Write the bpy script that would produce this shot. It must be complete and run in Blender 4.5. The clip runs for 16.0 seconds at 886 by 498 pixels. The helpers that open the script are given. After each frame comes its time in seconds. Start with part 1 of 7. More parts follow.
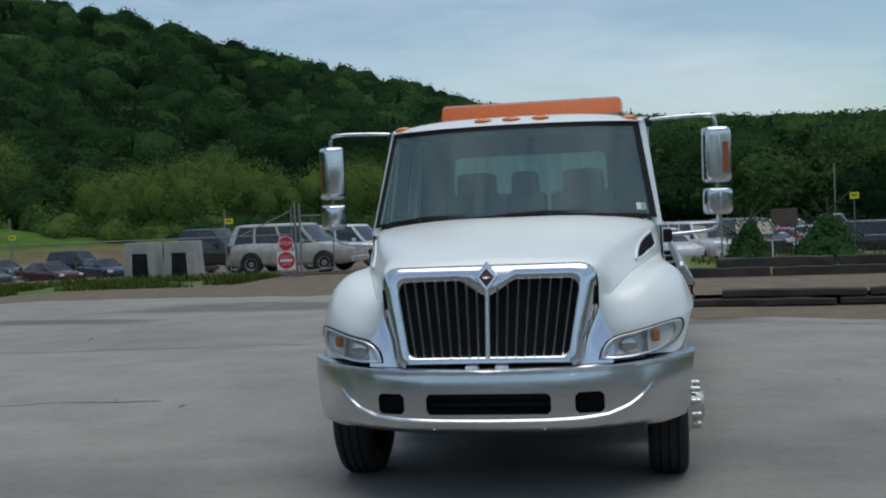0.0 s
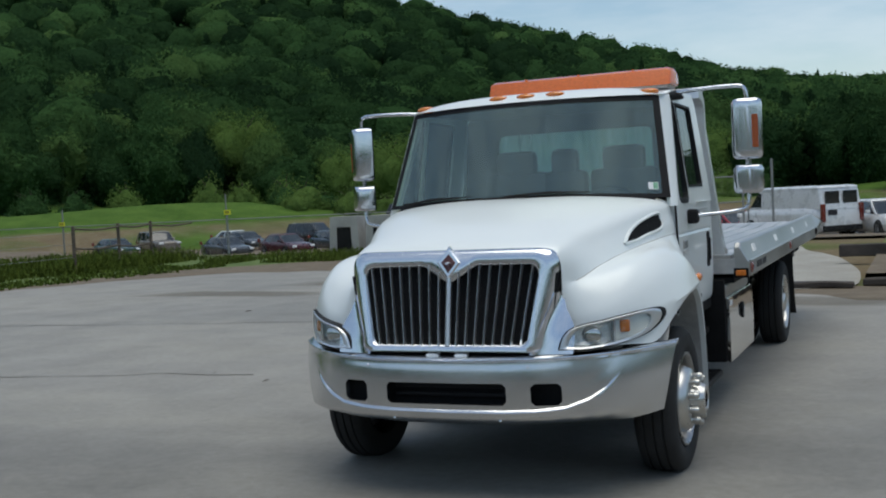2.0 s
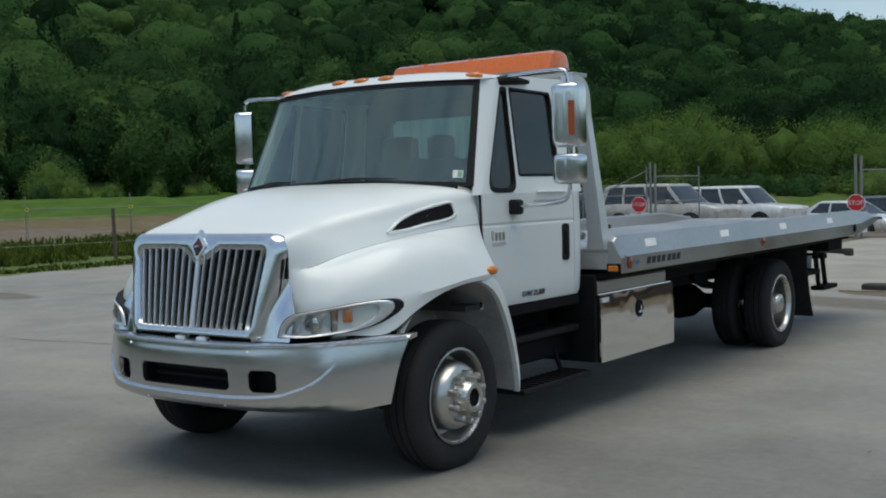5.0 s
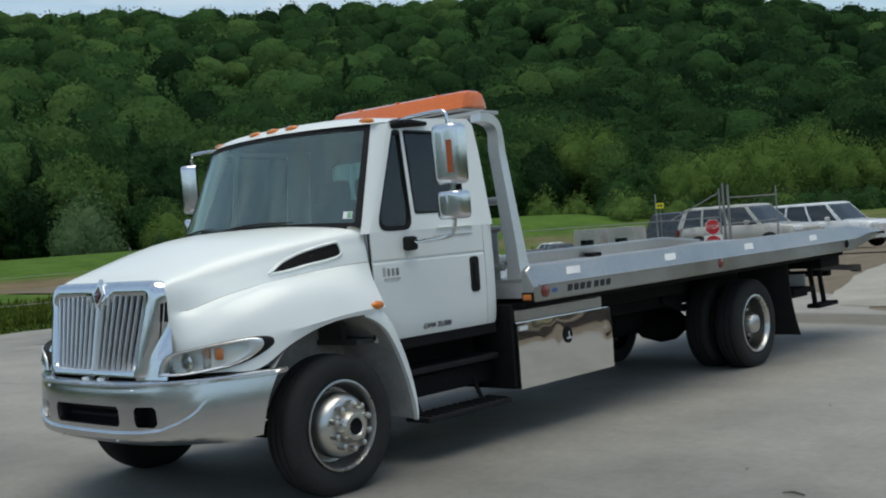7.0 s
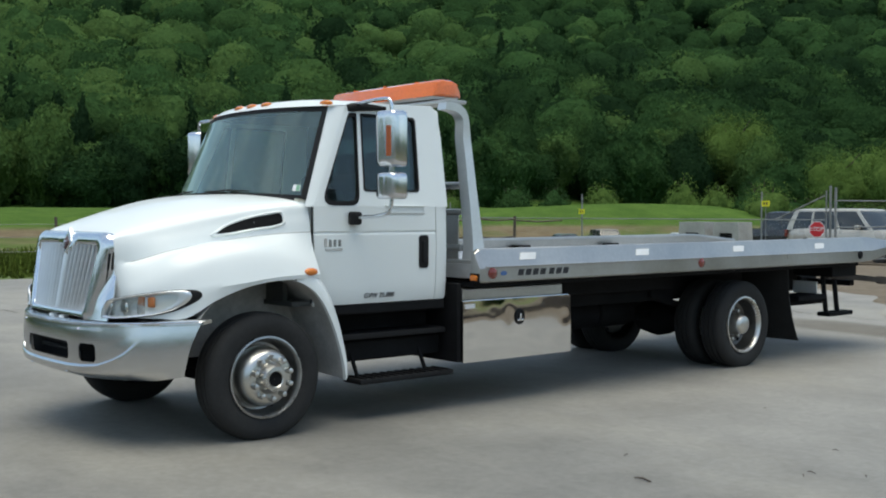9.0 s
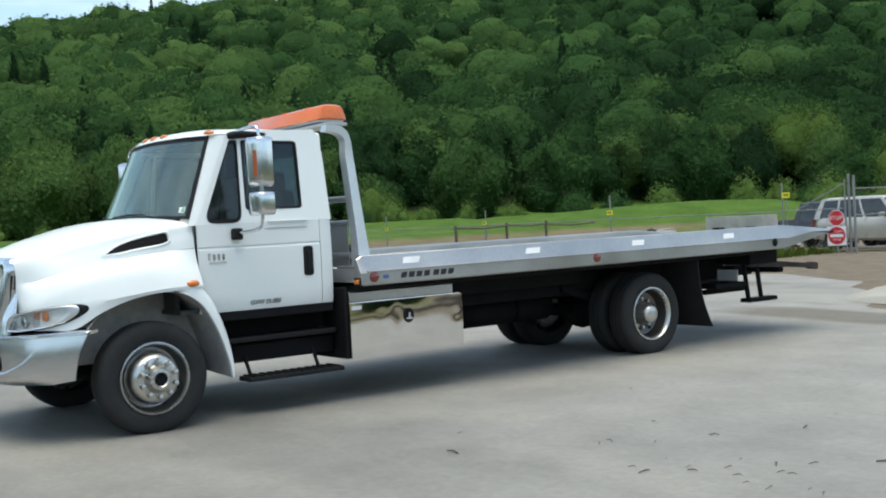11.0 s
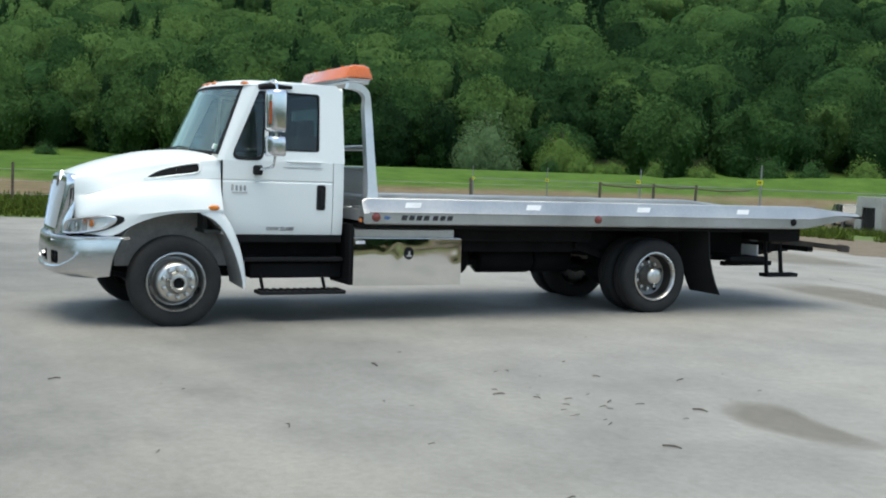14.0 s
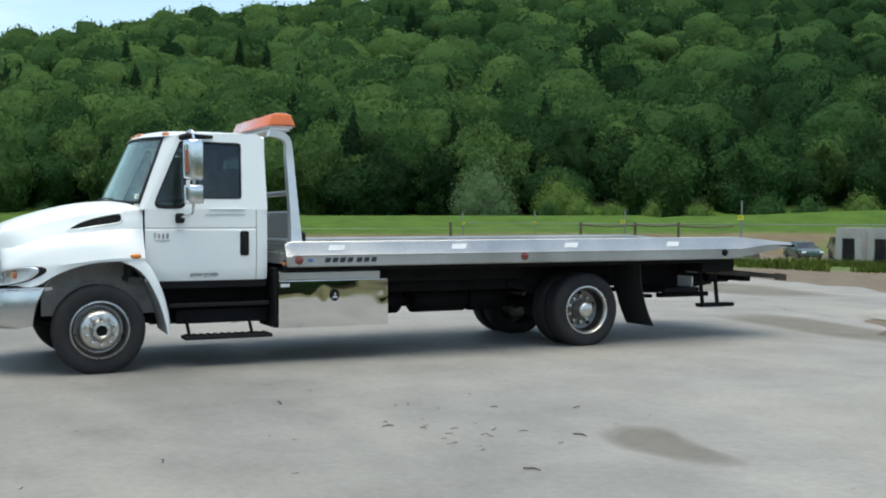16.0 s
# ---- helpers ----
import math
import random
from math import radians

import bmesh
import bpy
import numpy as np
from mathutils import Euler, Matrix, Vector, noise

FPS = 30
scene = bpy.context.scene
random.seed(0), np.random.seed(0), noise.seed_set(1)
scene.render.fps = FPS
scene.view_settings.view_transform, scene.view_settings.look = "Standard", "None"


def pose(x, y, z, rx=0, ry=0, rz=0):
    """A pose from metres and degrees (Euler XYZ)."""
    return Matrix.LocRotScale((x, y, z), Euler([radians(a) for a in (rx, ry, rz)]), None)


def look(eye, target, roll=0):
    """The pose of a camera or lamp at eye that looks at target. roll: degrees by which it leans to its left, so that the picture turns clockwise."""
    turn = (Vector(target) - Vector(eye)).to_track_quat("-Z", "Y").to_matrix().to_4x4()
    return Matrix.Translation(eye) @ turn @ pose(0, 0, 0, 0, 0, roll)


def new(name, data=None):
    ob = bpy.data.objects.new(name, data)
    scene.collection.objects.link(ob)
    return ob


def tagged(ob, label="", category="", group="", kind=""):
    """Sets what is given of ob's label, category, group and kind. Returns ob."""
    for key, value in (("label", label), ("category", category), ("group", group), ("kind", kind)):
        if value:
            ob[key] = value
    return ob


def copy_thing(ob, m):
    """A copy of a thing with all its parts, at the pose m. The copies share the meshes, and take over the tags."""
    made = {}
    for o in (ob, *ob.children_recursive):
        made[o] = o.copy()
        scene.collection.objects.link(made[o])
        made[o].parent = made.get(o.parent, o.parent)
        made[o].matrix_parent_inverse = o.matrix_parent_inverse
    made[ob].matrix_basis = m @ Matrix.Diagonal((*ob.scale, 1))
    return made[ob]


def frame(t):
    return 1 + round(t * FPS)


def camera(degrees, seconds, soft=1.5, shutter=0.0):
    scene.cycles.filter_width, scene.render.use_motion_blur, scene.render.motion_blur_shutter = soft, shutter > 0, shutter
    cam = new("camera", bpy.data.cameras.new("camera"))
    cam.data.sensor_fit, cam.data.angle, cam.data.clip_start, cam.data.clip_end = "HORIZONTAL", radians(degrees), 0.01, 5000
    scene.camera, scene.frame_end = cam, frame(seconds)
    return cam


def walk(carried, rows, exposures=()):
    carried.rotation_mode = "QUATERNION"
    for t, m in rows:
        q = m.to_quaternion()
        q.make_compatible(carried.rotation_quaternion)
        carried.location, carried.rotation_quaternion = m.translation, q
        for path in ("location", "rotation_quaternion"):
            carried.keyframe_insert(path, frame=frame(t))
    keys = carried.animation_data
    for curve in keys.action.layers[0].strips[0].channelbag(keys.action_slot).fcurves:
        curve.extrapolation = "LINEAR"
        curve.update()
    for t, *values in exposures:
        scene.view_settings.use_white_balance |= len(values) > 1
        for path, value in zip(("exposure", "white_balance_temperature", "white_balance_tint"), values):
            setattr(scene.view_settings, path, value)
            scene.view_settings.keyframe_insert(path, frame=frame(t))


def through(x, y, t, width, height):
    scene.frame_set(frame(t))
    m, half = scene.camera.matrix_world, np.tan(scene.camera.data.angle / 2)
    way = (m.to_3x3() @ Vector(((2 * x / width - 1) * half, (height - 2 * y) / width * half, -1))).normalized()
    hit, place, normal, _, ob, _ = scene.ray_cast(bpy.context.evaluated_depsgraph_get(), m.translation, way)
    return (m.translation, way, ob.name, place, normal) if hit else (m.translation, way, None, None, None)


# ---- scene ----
cam = camera(43.4, 16.0, soft=2.0)
PATH = [
    (0, (0.997, -7.574, 1.765), (0.624, -5.61, 1.705), -2.4),
    (0.5, (1.376, -7.497, 1.77), (0.935, -5.546, 1.741), -4.8),
    (1, (1.775, -7.344, 1.745), (1.172, -5.441, 1.633), -2.4),
    (1.5, (2.185, -7.132, 1.738), (1.465, -5.267, 1.68), -3.0),
    (2, (2.555, -6.924, 1.769), (1.76, -5.091, 1.676), -2.9),
    (2.5, (3.048, -6.708, 1.719), (2.113, -4.941, 1.661), -1.9),
    (3, (3.497, -6.516, 1.741), (2.478, -4.796, 1.712), 1.0),
    (3.5, (3.957, -6.299, 1.692), (2.902, -4.6, 1.645), -2.4),
    (4, (4.326, -5.971, 1.717), (3.17, -4.34, 1.67), -1.7),
    (4.5, (4.676, -5.647, 1.749), (3.48, -4.044, 1.702), -2.7),
    (5, (5.034, -5.392, 1.665), (3.853, -3.782, 1.562), -1.6),
    (7.5, (6.802, -4.58, 1.62), (5.397, -3.157, 1.58), -4.5),
    (8, (7.153, -4.428, 1.634), (5.679, -3.079, 1.548), -2.9),
    (8.5, (7.501, -4.244, 1.619), (5.987, -2.939, 1.542), 0.1),
    (11, (9.687, -3.309, 1.549), (8.07, -2.133, 1.503), -3.0),
    (11.5, (10.06, -3.113, 1.608), (8.413, -1.982, 1.517), -1.2),
    (12, (10.595, -2.989, 1.61), (8.925, -1.896, 1.491), -0.6),
    (12.5, (10.976, -2.861, 1.484), (9.247, -1.858, 1.44), 2.8),
    (13, (11.3, -2.723, 1.527), (9.521, -1.811, 1.482), 0.1),
    (13.5, (11.784, -2.51, 1.591), (9.985, -1.641, 1.492), -2.3),
    (14, (11.981, -2.364, 1.59), (10.185, -1.496, 1.453), 2.0),
    (14.5, (12.335, -2.216, 1.494), (10.522, -1.373, 1.452), -1.4),
    (15, (12.536, -2.122, 1.554), (10.686, -1.363, 1.51), -1.3),
    (15.5, (12.632, -1.892, 1.511), (10.793, -1.108, 1.459), 0.0),
    (16, (12.588, -1.635, 1.53), (10.781, -0.781, 1.478), -0.0),
]
walk(cam, [(t, look(eye, target, roll)) for t, eye, target, roll in PATH],
     exposures=[(0, 0.03, 6850, 4), (1, 0.06, 7020, 4), (2, 0.20, 6960, 4), (3, 0.30, 7000, 4), (3.6, 0.26, 7100, 4), (5, 0.19, 7200, 3), (8, 0.52, 7350, 2), (11, 1.03, 7300, 2), (12.5, 1.11, 7280, 2), (16, 0.99, 7250, 2)])

# ---- world, sun, exposure ----
SUN_AZ, SUN_EL = 125.0, 82.0            # from +y clockwise, and above the horizon
world = bpy.data.worlds.new("sky_world")
scene.world = world
world.use_nodes = True
wn, wl = world.node_tree.nodes, world.node_tree.links
wn.clear()
w_out = wn.new("ShaderNodeOutputWorld")
w_bg = wn.new("ShaderNodeBackground")
w_sky = wn.new("ShaderNodeTexSky")
w_sky.sky_type = "NISHITA"
w_sky.sun_disc = False
w_sky.sun_elevation = radians(SUN_EL)
w_sky.sun_rotation = radians(SUN_AZ)
w_sky.air_density, w_sky.dust_density, w_sky.ozone_density = 1.0, 0.9, 2.4
w_tc = wn.new("ShaderNodeTexCoord")
w_map = wn.new("ShaderNodeMapping")
w_map.inputs["Scale"].default_value = (1.3, 1.3, 5.5)
w_noise = wn.new("ShaderNodeTexNoise")
w_noise.inputs["Scale"].default_value = 2.3
w_noise.inputs["Detail"].default_value = 7
w_noise.inputs["Roughness"].default_value = 0.55
w_ramp = wn.new("ShaderNodeValToRGB")
w_ramp.color_ramp.elements[0].position, w_ramp.color_ramp.elements[1].position = 0.45, 0.72
w_fac = wn.new("ShaderNodeMath")
w_fac.operation = "MULTIPLY"
w_fac.inputs[1].default_value = 0.62
w_mix = wn.new("ShaderNodeMix")
w_mix.data_type = "RGBA"
w_mix.inputs["B"].default_value = (5.6, 6.2, 7.3, 1)
wl.new(w_tc.outputs["Generated"], w_map.inputs["Vector"])
wl.new(w_map.outputs["Vector"], w_noise.inputs["Vector"])
wl.new(w_noise.outputs["Fac"], w_ramp.inputs["Fac"])
wl.new(w_ramp.outputs["Color"], w_fac.inputs[0])
wl.new(w_fac.outputs["Value"], w_mix.inputs["Factor"])
wl.new(w_sky.outputs["Color"], w_mix.inputs["A"])
wl.new(w_mix.outputs["Result"], w_bg.inputs["Color"])
w_bg.inputs["Strength"].default_value = 0.12
wl.new(w_bg.outputs["Background"], w_out.inputs["Surface"])

sun_data = bpy.data.lights.new("sun", "SUN")
sun_data.energy, sun_data.angle, sun_data.color = 1.5, radians(56), (1.0, 0.98, 0.95)
sun = new("sun", sun_data)
_a, _e = radians(SUN_AZ), radians(SUN_EL)
_s = Vector((math.sin(_a) * math.cos(_e), math.cos(_a) * math.cos(_e), math.sin(_e)))
sun.matrix_world = look(_s * 50, (0, 0, 0))

# ---- materials ----
def nodes_of(name):
    m = bpy.data.materials.new(name)
    m.use_nodes = True
    nt = m.node_tree
    return m, nt, nt.nodes["Principled BSDF"]


def noise_tex(nt, scale, detail=4.0, rough=0.55, coord="Object", stretch=None):
    tc = nt.nodes.new("ShaderNodeTexCoord")
    n = nt.nodes.new("ShaderNodeTexNoise")
    n.inputs["Scale"].default_value, n.inputs["Detail"].default_value, n.inputs["Roughness"].default_value = scale, detail, rough
    if stretch:
        mp = nt.nodes.new("ShaderNodeMapping")
        mp.inputs["Scale"].default_value = stretch
        nt.links.new(tc.outputs[coord], mp.inputs["Vector"])
        nt.links.new(mp.outputs["Vector"], n.inputs["Vector"])
    else:
        nt.links.new(tc.outputs[coord], n.inputs["Vector"])
    return n.outputs["Fac"]


def ramp(nt, fac, stops):
    r = nt.nodes.new("ShaderNodeValToRGB")
    el = r.color_ramp.elements
    while len(el) < len(stops):
        el.new(0.5)
    for e, (p, c) in zip(el, stops):
        e.position, e.color = p, (*c, 1)
    nt.links.new(fac, r.inputs["Fac"])
    return r.outputs["Color"]


def mix(nt, fac, a, b, blend="MIX"):
    m = nt.nodes.new("ShaderNodeMix")
    m.data_type, m.blend_type = "RGBA", blend
    for key, v in (("Factor", fac), ("A", a), ("B", b)):
        if isinstance(v, (int, float)):
            m.inputs[key].default_value = v
        elif isinstance(v, tuple):
            m.inputs[key].default_value = (*v, 1)
        else:
            nt.links.new(v, m.inputs[key])
    return m.outputs["Result"]


def bump(nt, bsdf, height, strength, dist=0.01):
    b = nt.nodes.new("ShaderNodeBump")
    b.inputs["Strength"].default_value, b.inputs["Distance"].default_value = strength, dist
    nt.links.new(height, b.inputs["Height"])
    nt.links.new(b.outputs["Normal"], bsdf.inputs["Normal"])


def scale_col(c, k):
    return tuple(min(1.0, v * k) for v in c)


def mat(name, color, rough=0.5, metal=0.0, vary=0.15, scale=3.0, fine=40.0, bumps=0.0, coat=0.0, rough_vary=0.08, stretch=None, spec=0.5):
    m, nt, b = nodes_of(name)
    big, small = noise_tex(nt, scale, 5, 0.6, stretch=stretch), noise_tex(nt, fine, 3)
    c1 = ramp(nt, big, [(0.3, scale_col(color, 1 - vary)), (0.7, scale_col(color, 1 + vary))])
    c2 = ramp(nt, small, [(0.3, scale_col((1, 1, 1), 1 - vary * 0.6)), (0.7, (1, 1, 1))])
    nt.links.new(mix(nt, 1.0, c1, c2, "MULTIPLY"), b.inputs["Base Color"])
    mr = nt.nodes.new("ShaderNodeMapRange")
    mr.inputs["From Min"].default_value, mr.inputs["From Max"].default_value = 0.3, 0.7
    mr.inputs["To Min"].default_value, mr.inputs["To Max"].default_value = max(0.02, rough - rough_vary), min(1, rough + rough_vary)
    nt.links.new(big, mr.inputs["Value"])
    nt.links.new(mr.outputs["Result"], b.inputs["Roughness"])
    b.inputs["Metallic"].default_value = metal
    b.inputs["Coat Weight"].default_value = coat
    b.inputs["Coat Roughness"].default_value = 0.05
    b.inputs["Specular IOR Level"].default_value = spec
    if bumps:
        bump(nt, b, small, bumps)
    return m


def glass_mat(name, tint, gloss=(0.9, 0.95, 1.0), clear=0.95, ior=1.75, film=0.0, rough=0.02, through=False):
    """A thin pane: tinted see-through with mirror gloss by Fresnel."""
    m = bpy.data.materials.new(name)
    m.use_nodes = True
    nt = m.node_tree
    nt.nodes.clear()
    out = nt.nodes.new("ShaderNodeOutputMaterial")
    tr, gl, fr, mx = (nt.nodes.new(k) for k in ("ShaderNodeBsdfTransparent", "ShaderNodeBsdfGlossy", "ShaderNodeFresnel", "ShaderNodeMixShader"))
    tr.inputs["Color"].default_value = (*scale_col(tint, clear), 1)
    gl.inputs["Color"].default_value = (*gloss, 1)
    gl.inputs["Roughness"].default_value = rough
    fr.inputs["IOR"].default_value = ior
    nt.links.new(fr.outputs["Fac"], mx.inputs["Fac"])
    nt.links.new(tr.outputs["BSDF"], mx.inputs[1])
    nt.links.new(gl.outputs["BSDF"], mx.inputs[2])
    # a thin teal film in streaks: faint dust plus painted pale sky sheen
    df, dust = nt.nodes.new("ShaderNodeBsdfTranslucent" if through else "ShaderNodeBsdfDiffuse"), nt.nodes.new("ShaderNodeMixShader")
    df.inputs["Color"].default_value = (0.46, 0.62, 0.60, 1)
    streak = noise_tex(nt, 3.0, 5, 0.6, stretch=(3.5, 1.0, 0.35))
    amount = ramp(nt, streak, [(0.3, (film * 0.65,) * 3), (0.7, (film * 1.5,) * 3)])
    nt.links.new(amount, dust.inputs["Fac"])
    nt.links.new(mx.outputs["Shader"], dust.inputs[1])
    nt.links.new(df.outputs["BSDF"], dust.inputs[2])
    nt.links.new(dust.outputs["Shader"], out.inputs["Surface"])
    return m


def lens_mat(name, color, rough=0.12):
    m, nt, b = nodes_of(name)
    n = noise_tex(nt, 60, 2)
    nt.links.new(ramp(nt, n, [(0.3, scale_col(color, 0.8)), (0.7, color)]), b.inputs["Base Color"])
    b.inputs["Roughness"].default_value = rough
    b.inputs["Subsurface Weight"].default_value = 0.15
    b.inputs["Subsurface Radius"].default_value = (0.02, 0.01, 0.005)
    b.inputs["Coat Weight"].default_value = 0.6
    return m


M = {}
M["white"] = mat("white_truck_paint", (0.80, 0.835, 0.825), 0.30, 0, 0.012, 1.5, 30, 0, 0.35, 0.015)
M["chrome"] = mat("chrome_plating", (0.76, 0.78, 0.81), 0.19, 1, 0.04, 4, 60, 0, 0, 0.04)
M["bumper"] = mat("brushed_bumper_metal", (0.70, 0.71, 0.72), 0.22, 1, 0.05, 2, 50, 0.0, 0, 0.04)
M["bright_alu"] = mat("bright_aluminium_plate", (0.72, 0.72, 0.71), 0.38, 0.85, 0.10, 2.0, 30, 0.02, 0, 0.1)
M["alu"] = mat("aluminium_bed_plate", (0.52, 0.515, 0.50), 0.40, 1, 0.14, 1.2, 30, 0.02, 0, 0.1)
M["deck"] = mat("worn_aluminium_deck", (0.62, 0.61, 0.60), 0.45, 0.9, 0.18, 1.8, 25, 0.05, 0, 0.12)
M["steel"] = mat("polished_stainless_steel", (0.72, 0.71, 0.69), 0.06, 1, 0.04, 2.5, 2.2, 0.1, 0, 0.02)
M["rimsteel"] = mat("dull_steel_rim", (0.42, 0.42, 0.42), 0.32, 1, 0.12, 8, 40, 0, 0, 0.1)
M["rimdark"] = mat("dark_rim_disc", (0.17, 0.165, 0.16), 0.4, 1, 0.2, 8, 40, 0, 0, 0.1)
M["rubber"] = mat("tyre_rubber", (0.026, 0.026, 0.026), 0.8, 0, 0.3, 6, 40, 0.1, 0, 0.1, spec=0.3)
M["black"] = mat("black_chassis_paint", (0.012, 0.012, 0.013), 0.75, 0, 0.4, 3, 40, 0.1, spec=0.12)
M["plastic"] = mat("black_moulded_plastic", (0.016, 0.016, 0.017), 0.6, 0, 0.2, 6, 90, 0.05, spec=0.15)
M["liner"] = mat("grey_wheelhouse_liner", (0.46, 0.455, 0.44), 0.75, 0, 0.25, 4, 30, 0.1)
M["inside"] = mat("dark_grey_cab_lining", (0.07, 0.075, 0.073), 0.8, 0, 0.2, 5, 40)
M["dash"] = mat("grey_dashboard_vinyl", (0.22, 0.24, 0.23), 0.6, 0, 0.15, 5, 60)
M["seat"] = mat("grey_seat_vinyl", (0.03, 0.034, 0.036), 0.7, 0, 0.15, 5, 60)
M["bar"] = mat("satin_grille_metal", (0.80, 0.81, 0.82), 0.36, 1, 0.05, 2, 8, 0, 0, 0.02)
M["dish"] = mat("satin_wheel_cover", (0.62, 0.61, 0.58), 0.32, 1, 0.06, 6, 60, 0, 0, 0.08)
M["glass"] = glass_mat("windscreen_glass", (0.62, 0.84, 0.79), gloss=(0.82, 1.0, 0.97), ior=1.95, film=0.11, rough=0.02)
M["tint"] = glass_mat("side_window_glass", (0.46, 0.53, 0.53), ior=1.48, film=0.01)
# strong translucent film: the rear window's brightness is put into the pane
M["rear_glass"] = glass_mat("milky_rear_glass", (0.80, 0.95, 0.92), ior=1.45, film=0.42, through=True)
M["mirror"] = mat("mirror_glass", (0.85, 0.87, 0.88), 0.02, 1, 0.01, 2, 20, 0, 0, 0.01)
M["lens"] = glass_mat("headlight_lens", (0.97, 0.98, 0.98), ior=1.35, film=0.04)
M["reflector"] = mat("headlight_reflector", (0.84, 0.87, 0.86), 0.25, 0.2, 0.15, 12, 40)
M["amber"] = lens_mat("amber_lens", (0.75, 0.22, 0.03))
M["red"] = lens_mat("red_lens", (0.20, 0.03, 0.02))
M["orange"] = lens_mat("orange_light_bar", (0.78, 0.17, 0.03), 0.25)
M["mirror_amber"] = lens_mat("dark_amber_lens", (0.42, 0.10, 0.035), 0.25)
M["decal"] = mat("dark_lettering_vinyl", (0.02, 0.02, 0.025), 0.5, 0, 0.1)
M["blue_decal"] = mat("blue_badge_vinyl", (0.06, 0.13, 0.3), 0.5, 0, 0.1)
M["tape"] = mat("white_reflective_tape", (0.8, 0.8, 0.8), 0.4, 0, 0.08)
M["emblem"] = mat("dark_red_emblem_enamel", (0.09, 0.03, 0.028), 0.3, 0, 0.2, 20)
M["sticker"] = mat("inspection_sticker_green", (0.25, 0.5, 0.33), 0.5, 0, 0.3, 60)
M["wood"] = mat("weathered_timber", (0.13, 0.10, 0.075), 0.85, 0, 0.4, 3, 30, 0.4, stretch=(1, 1, 6))
M["tie"] = mat("creosote_timber", (0.055, 0.045, 0.038), 0.85, 0, 0.45, 2.5, 30, 0.5)
M["concrete"] = mat("old_concrete", (0.42, 0.41, 0.38), 0.9, 0, 0.22, 1.5, 25, 0.3)
M["galv"] = mat("galvanised_steel", (0.27, 0.275, 0.27), 0.6, 0.4, 0.15, 4, 40)
M["signred"] = mat("sign_red", (0.55, 0.02, 0.03), 0.45, 0, 0.1)
M["signwhite"] = mat("sign_white", (0.75, 0.75, 0.74), 0.45, 0, 0.08)
M["tag"] = mat("yellow_marker_tag", (0.75, 0.68, 0.03), 0.5, 0, 0.1)
M["bark"] = mat("tree_bark", (0.09, 0.07, 0.055), 0.9, 0, 0.3, 3, 20, 0.5)

# ---- mesh helpers ----
def root(name, at=(0, 0, 0), rz=0.0):
    ob = new(name)
    ob.empty_display_size = 0.2
    ob.matrix_world = pose(*at, 0, 0, rz)
    return ob


def part(name, bm, material, parent=None, label="", smooth=0.0):
    """Links a bmesh as one mesh object; smooth: the angle in degrees under which edges shade smooth."""
    bmesh.ops.remove_doubles(bm, verts=bm.verts, dist=1e-5)
    bmesh.ops.recalc_face_normals(bm, faces=bm.faces)
    if smooth:
        for f in bm.faces:
            f.smooth = True
        lim = radians(smooth)
        for e in bm.edges:
            e.smooth = len(e.link_faces) == 2 and e.calc_face_angle(3.2) < lim
    me = bpy.data.meshes.new(name)
    bm.to_mesh(me)
    bm.free()
    me.materials.append(M[material] if isinstance(material, str) else material)
    ob = new(name, me)
    if parent:
        ob.parent = parent
    if label:
        ob["label"] = label
    return ob


def box(bm, x0, x1, y0, y1, z0, z1, bev=0.0, seg=2):
    r = bmesh.ops.create_cube(bm, size=1.0)
    vs = r["verts"]
    for v in vs:
        v.co = Vector((x0 + (v.co.x + 0.5) * (x1 - x0), y0 + (v.co.y + 0.5) * (y1 - y0), z0 + (v.co.z + 0.5) * (z1 - z0)))
    if bev:
        es = list({e for v in vs for e in v.link_edges})
        bmesh.ops.bevel(bm, geom=es, offset=bev, segments=seg, profile=0.5, affect="EDGES")
    return bm


def nbox(*a, **k):
    return box(bmesh.new(), *a, **k)


def loft(bm, rings, closed=True, caps=True):
    """Quads between rings of equal count; closed: each ring joins its end to its start."""
    rows = [[bm.verts.new(p) for p in r] for r in rings]
    n = len(rows[0])
    for a, b in zip(rows, rows[1:]):
        for i in range(n if closed else n - 1):
            j = (i + 1) % n
            bm.faces.new((a[i], a[j], b[j], b[i]))
    if caps and closed:
        bm.faces.new(rows[0])
        bm.faces.new(rows[-1][::-1])
    return bm


def tube(bm, pts, r, n=8, caps=True):
    """A round bar along a polyline."""
    pts = [Vector(p) for p in pts]
    rings = []
    for i, p in enumerate(pts):
        d = (pts[min(i + 1, len(pts) - 1)] - pts[max(i - 1, 0)]).normalized()
        a = d.cross(Vector((0, 0, 1)) if abs(d.z) < 0.9 else Vector((1, 0, 0))).normalized()
        b = d.cross(a)
        rr = r[i] if isinstance(r, (list, tuple)) else r
        rings.append([p + rr * (math.cos(k * math.tau / n) * a + math.sin(k * math.tau / n) * b) for k in range(n)])
    return loft(bm, rings, True, caps)


def lathe(bm, profile, n=40, centre=(0, 0, 0)):
    """Turns a profile of (x, radius) round the x axis."""
    c = Vector(centre)
    rings = [[c + Vector((x, r * math.cos(k * math.tau / n), r * math.sin(k * math.tau / n))) for k in range(n)] for x, r in profile]
    return loft(bm, rings, True, False)


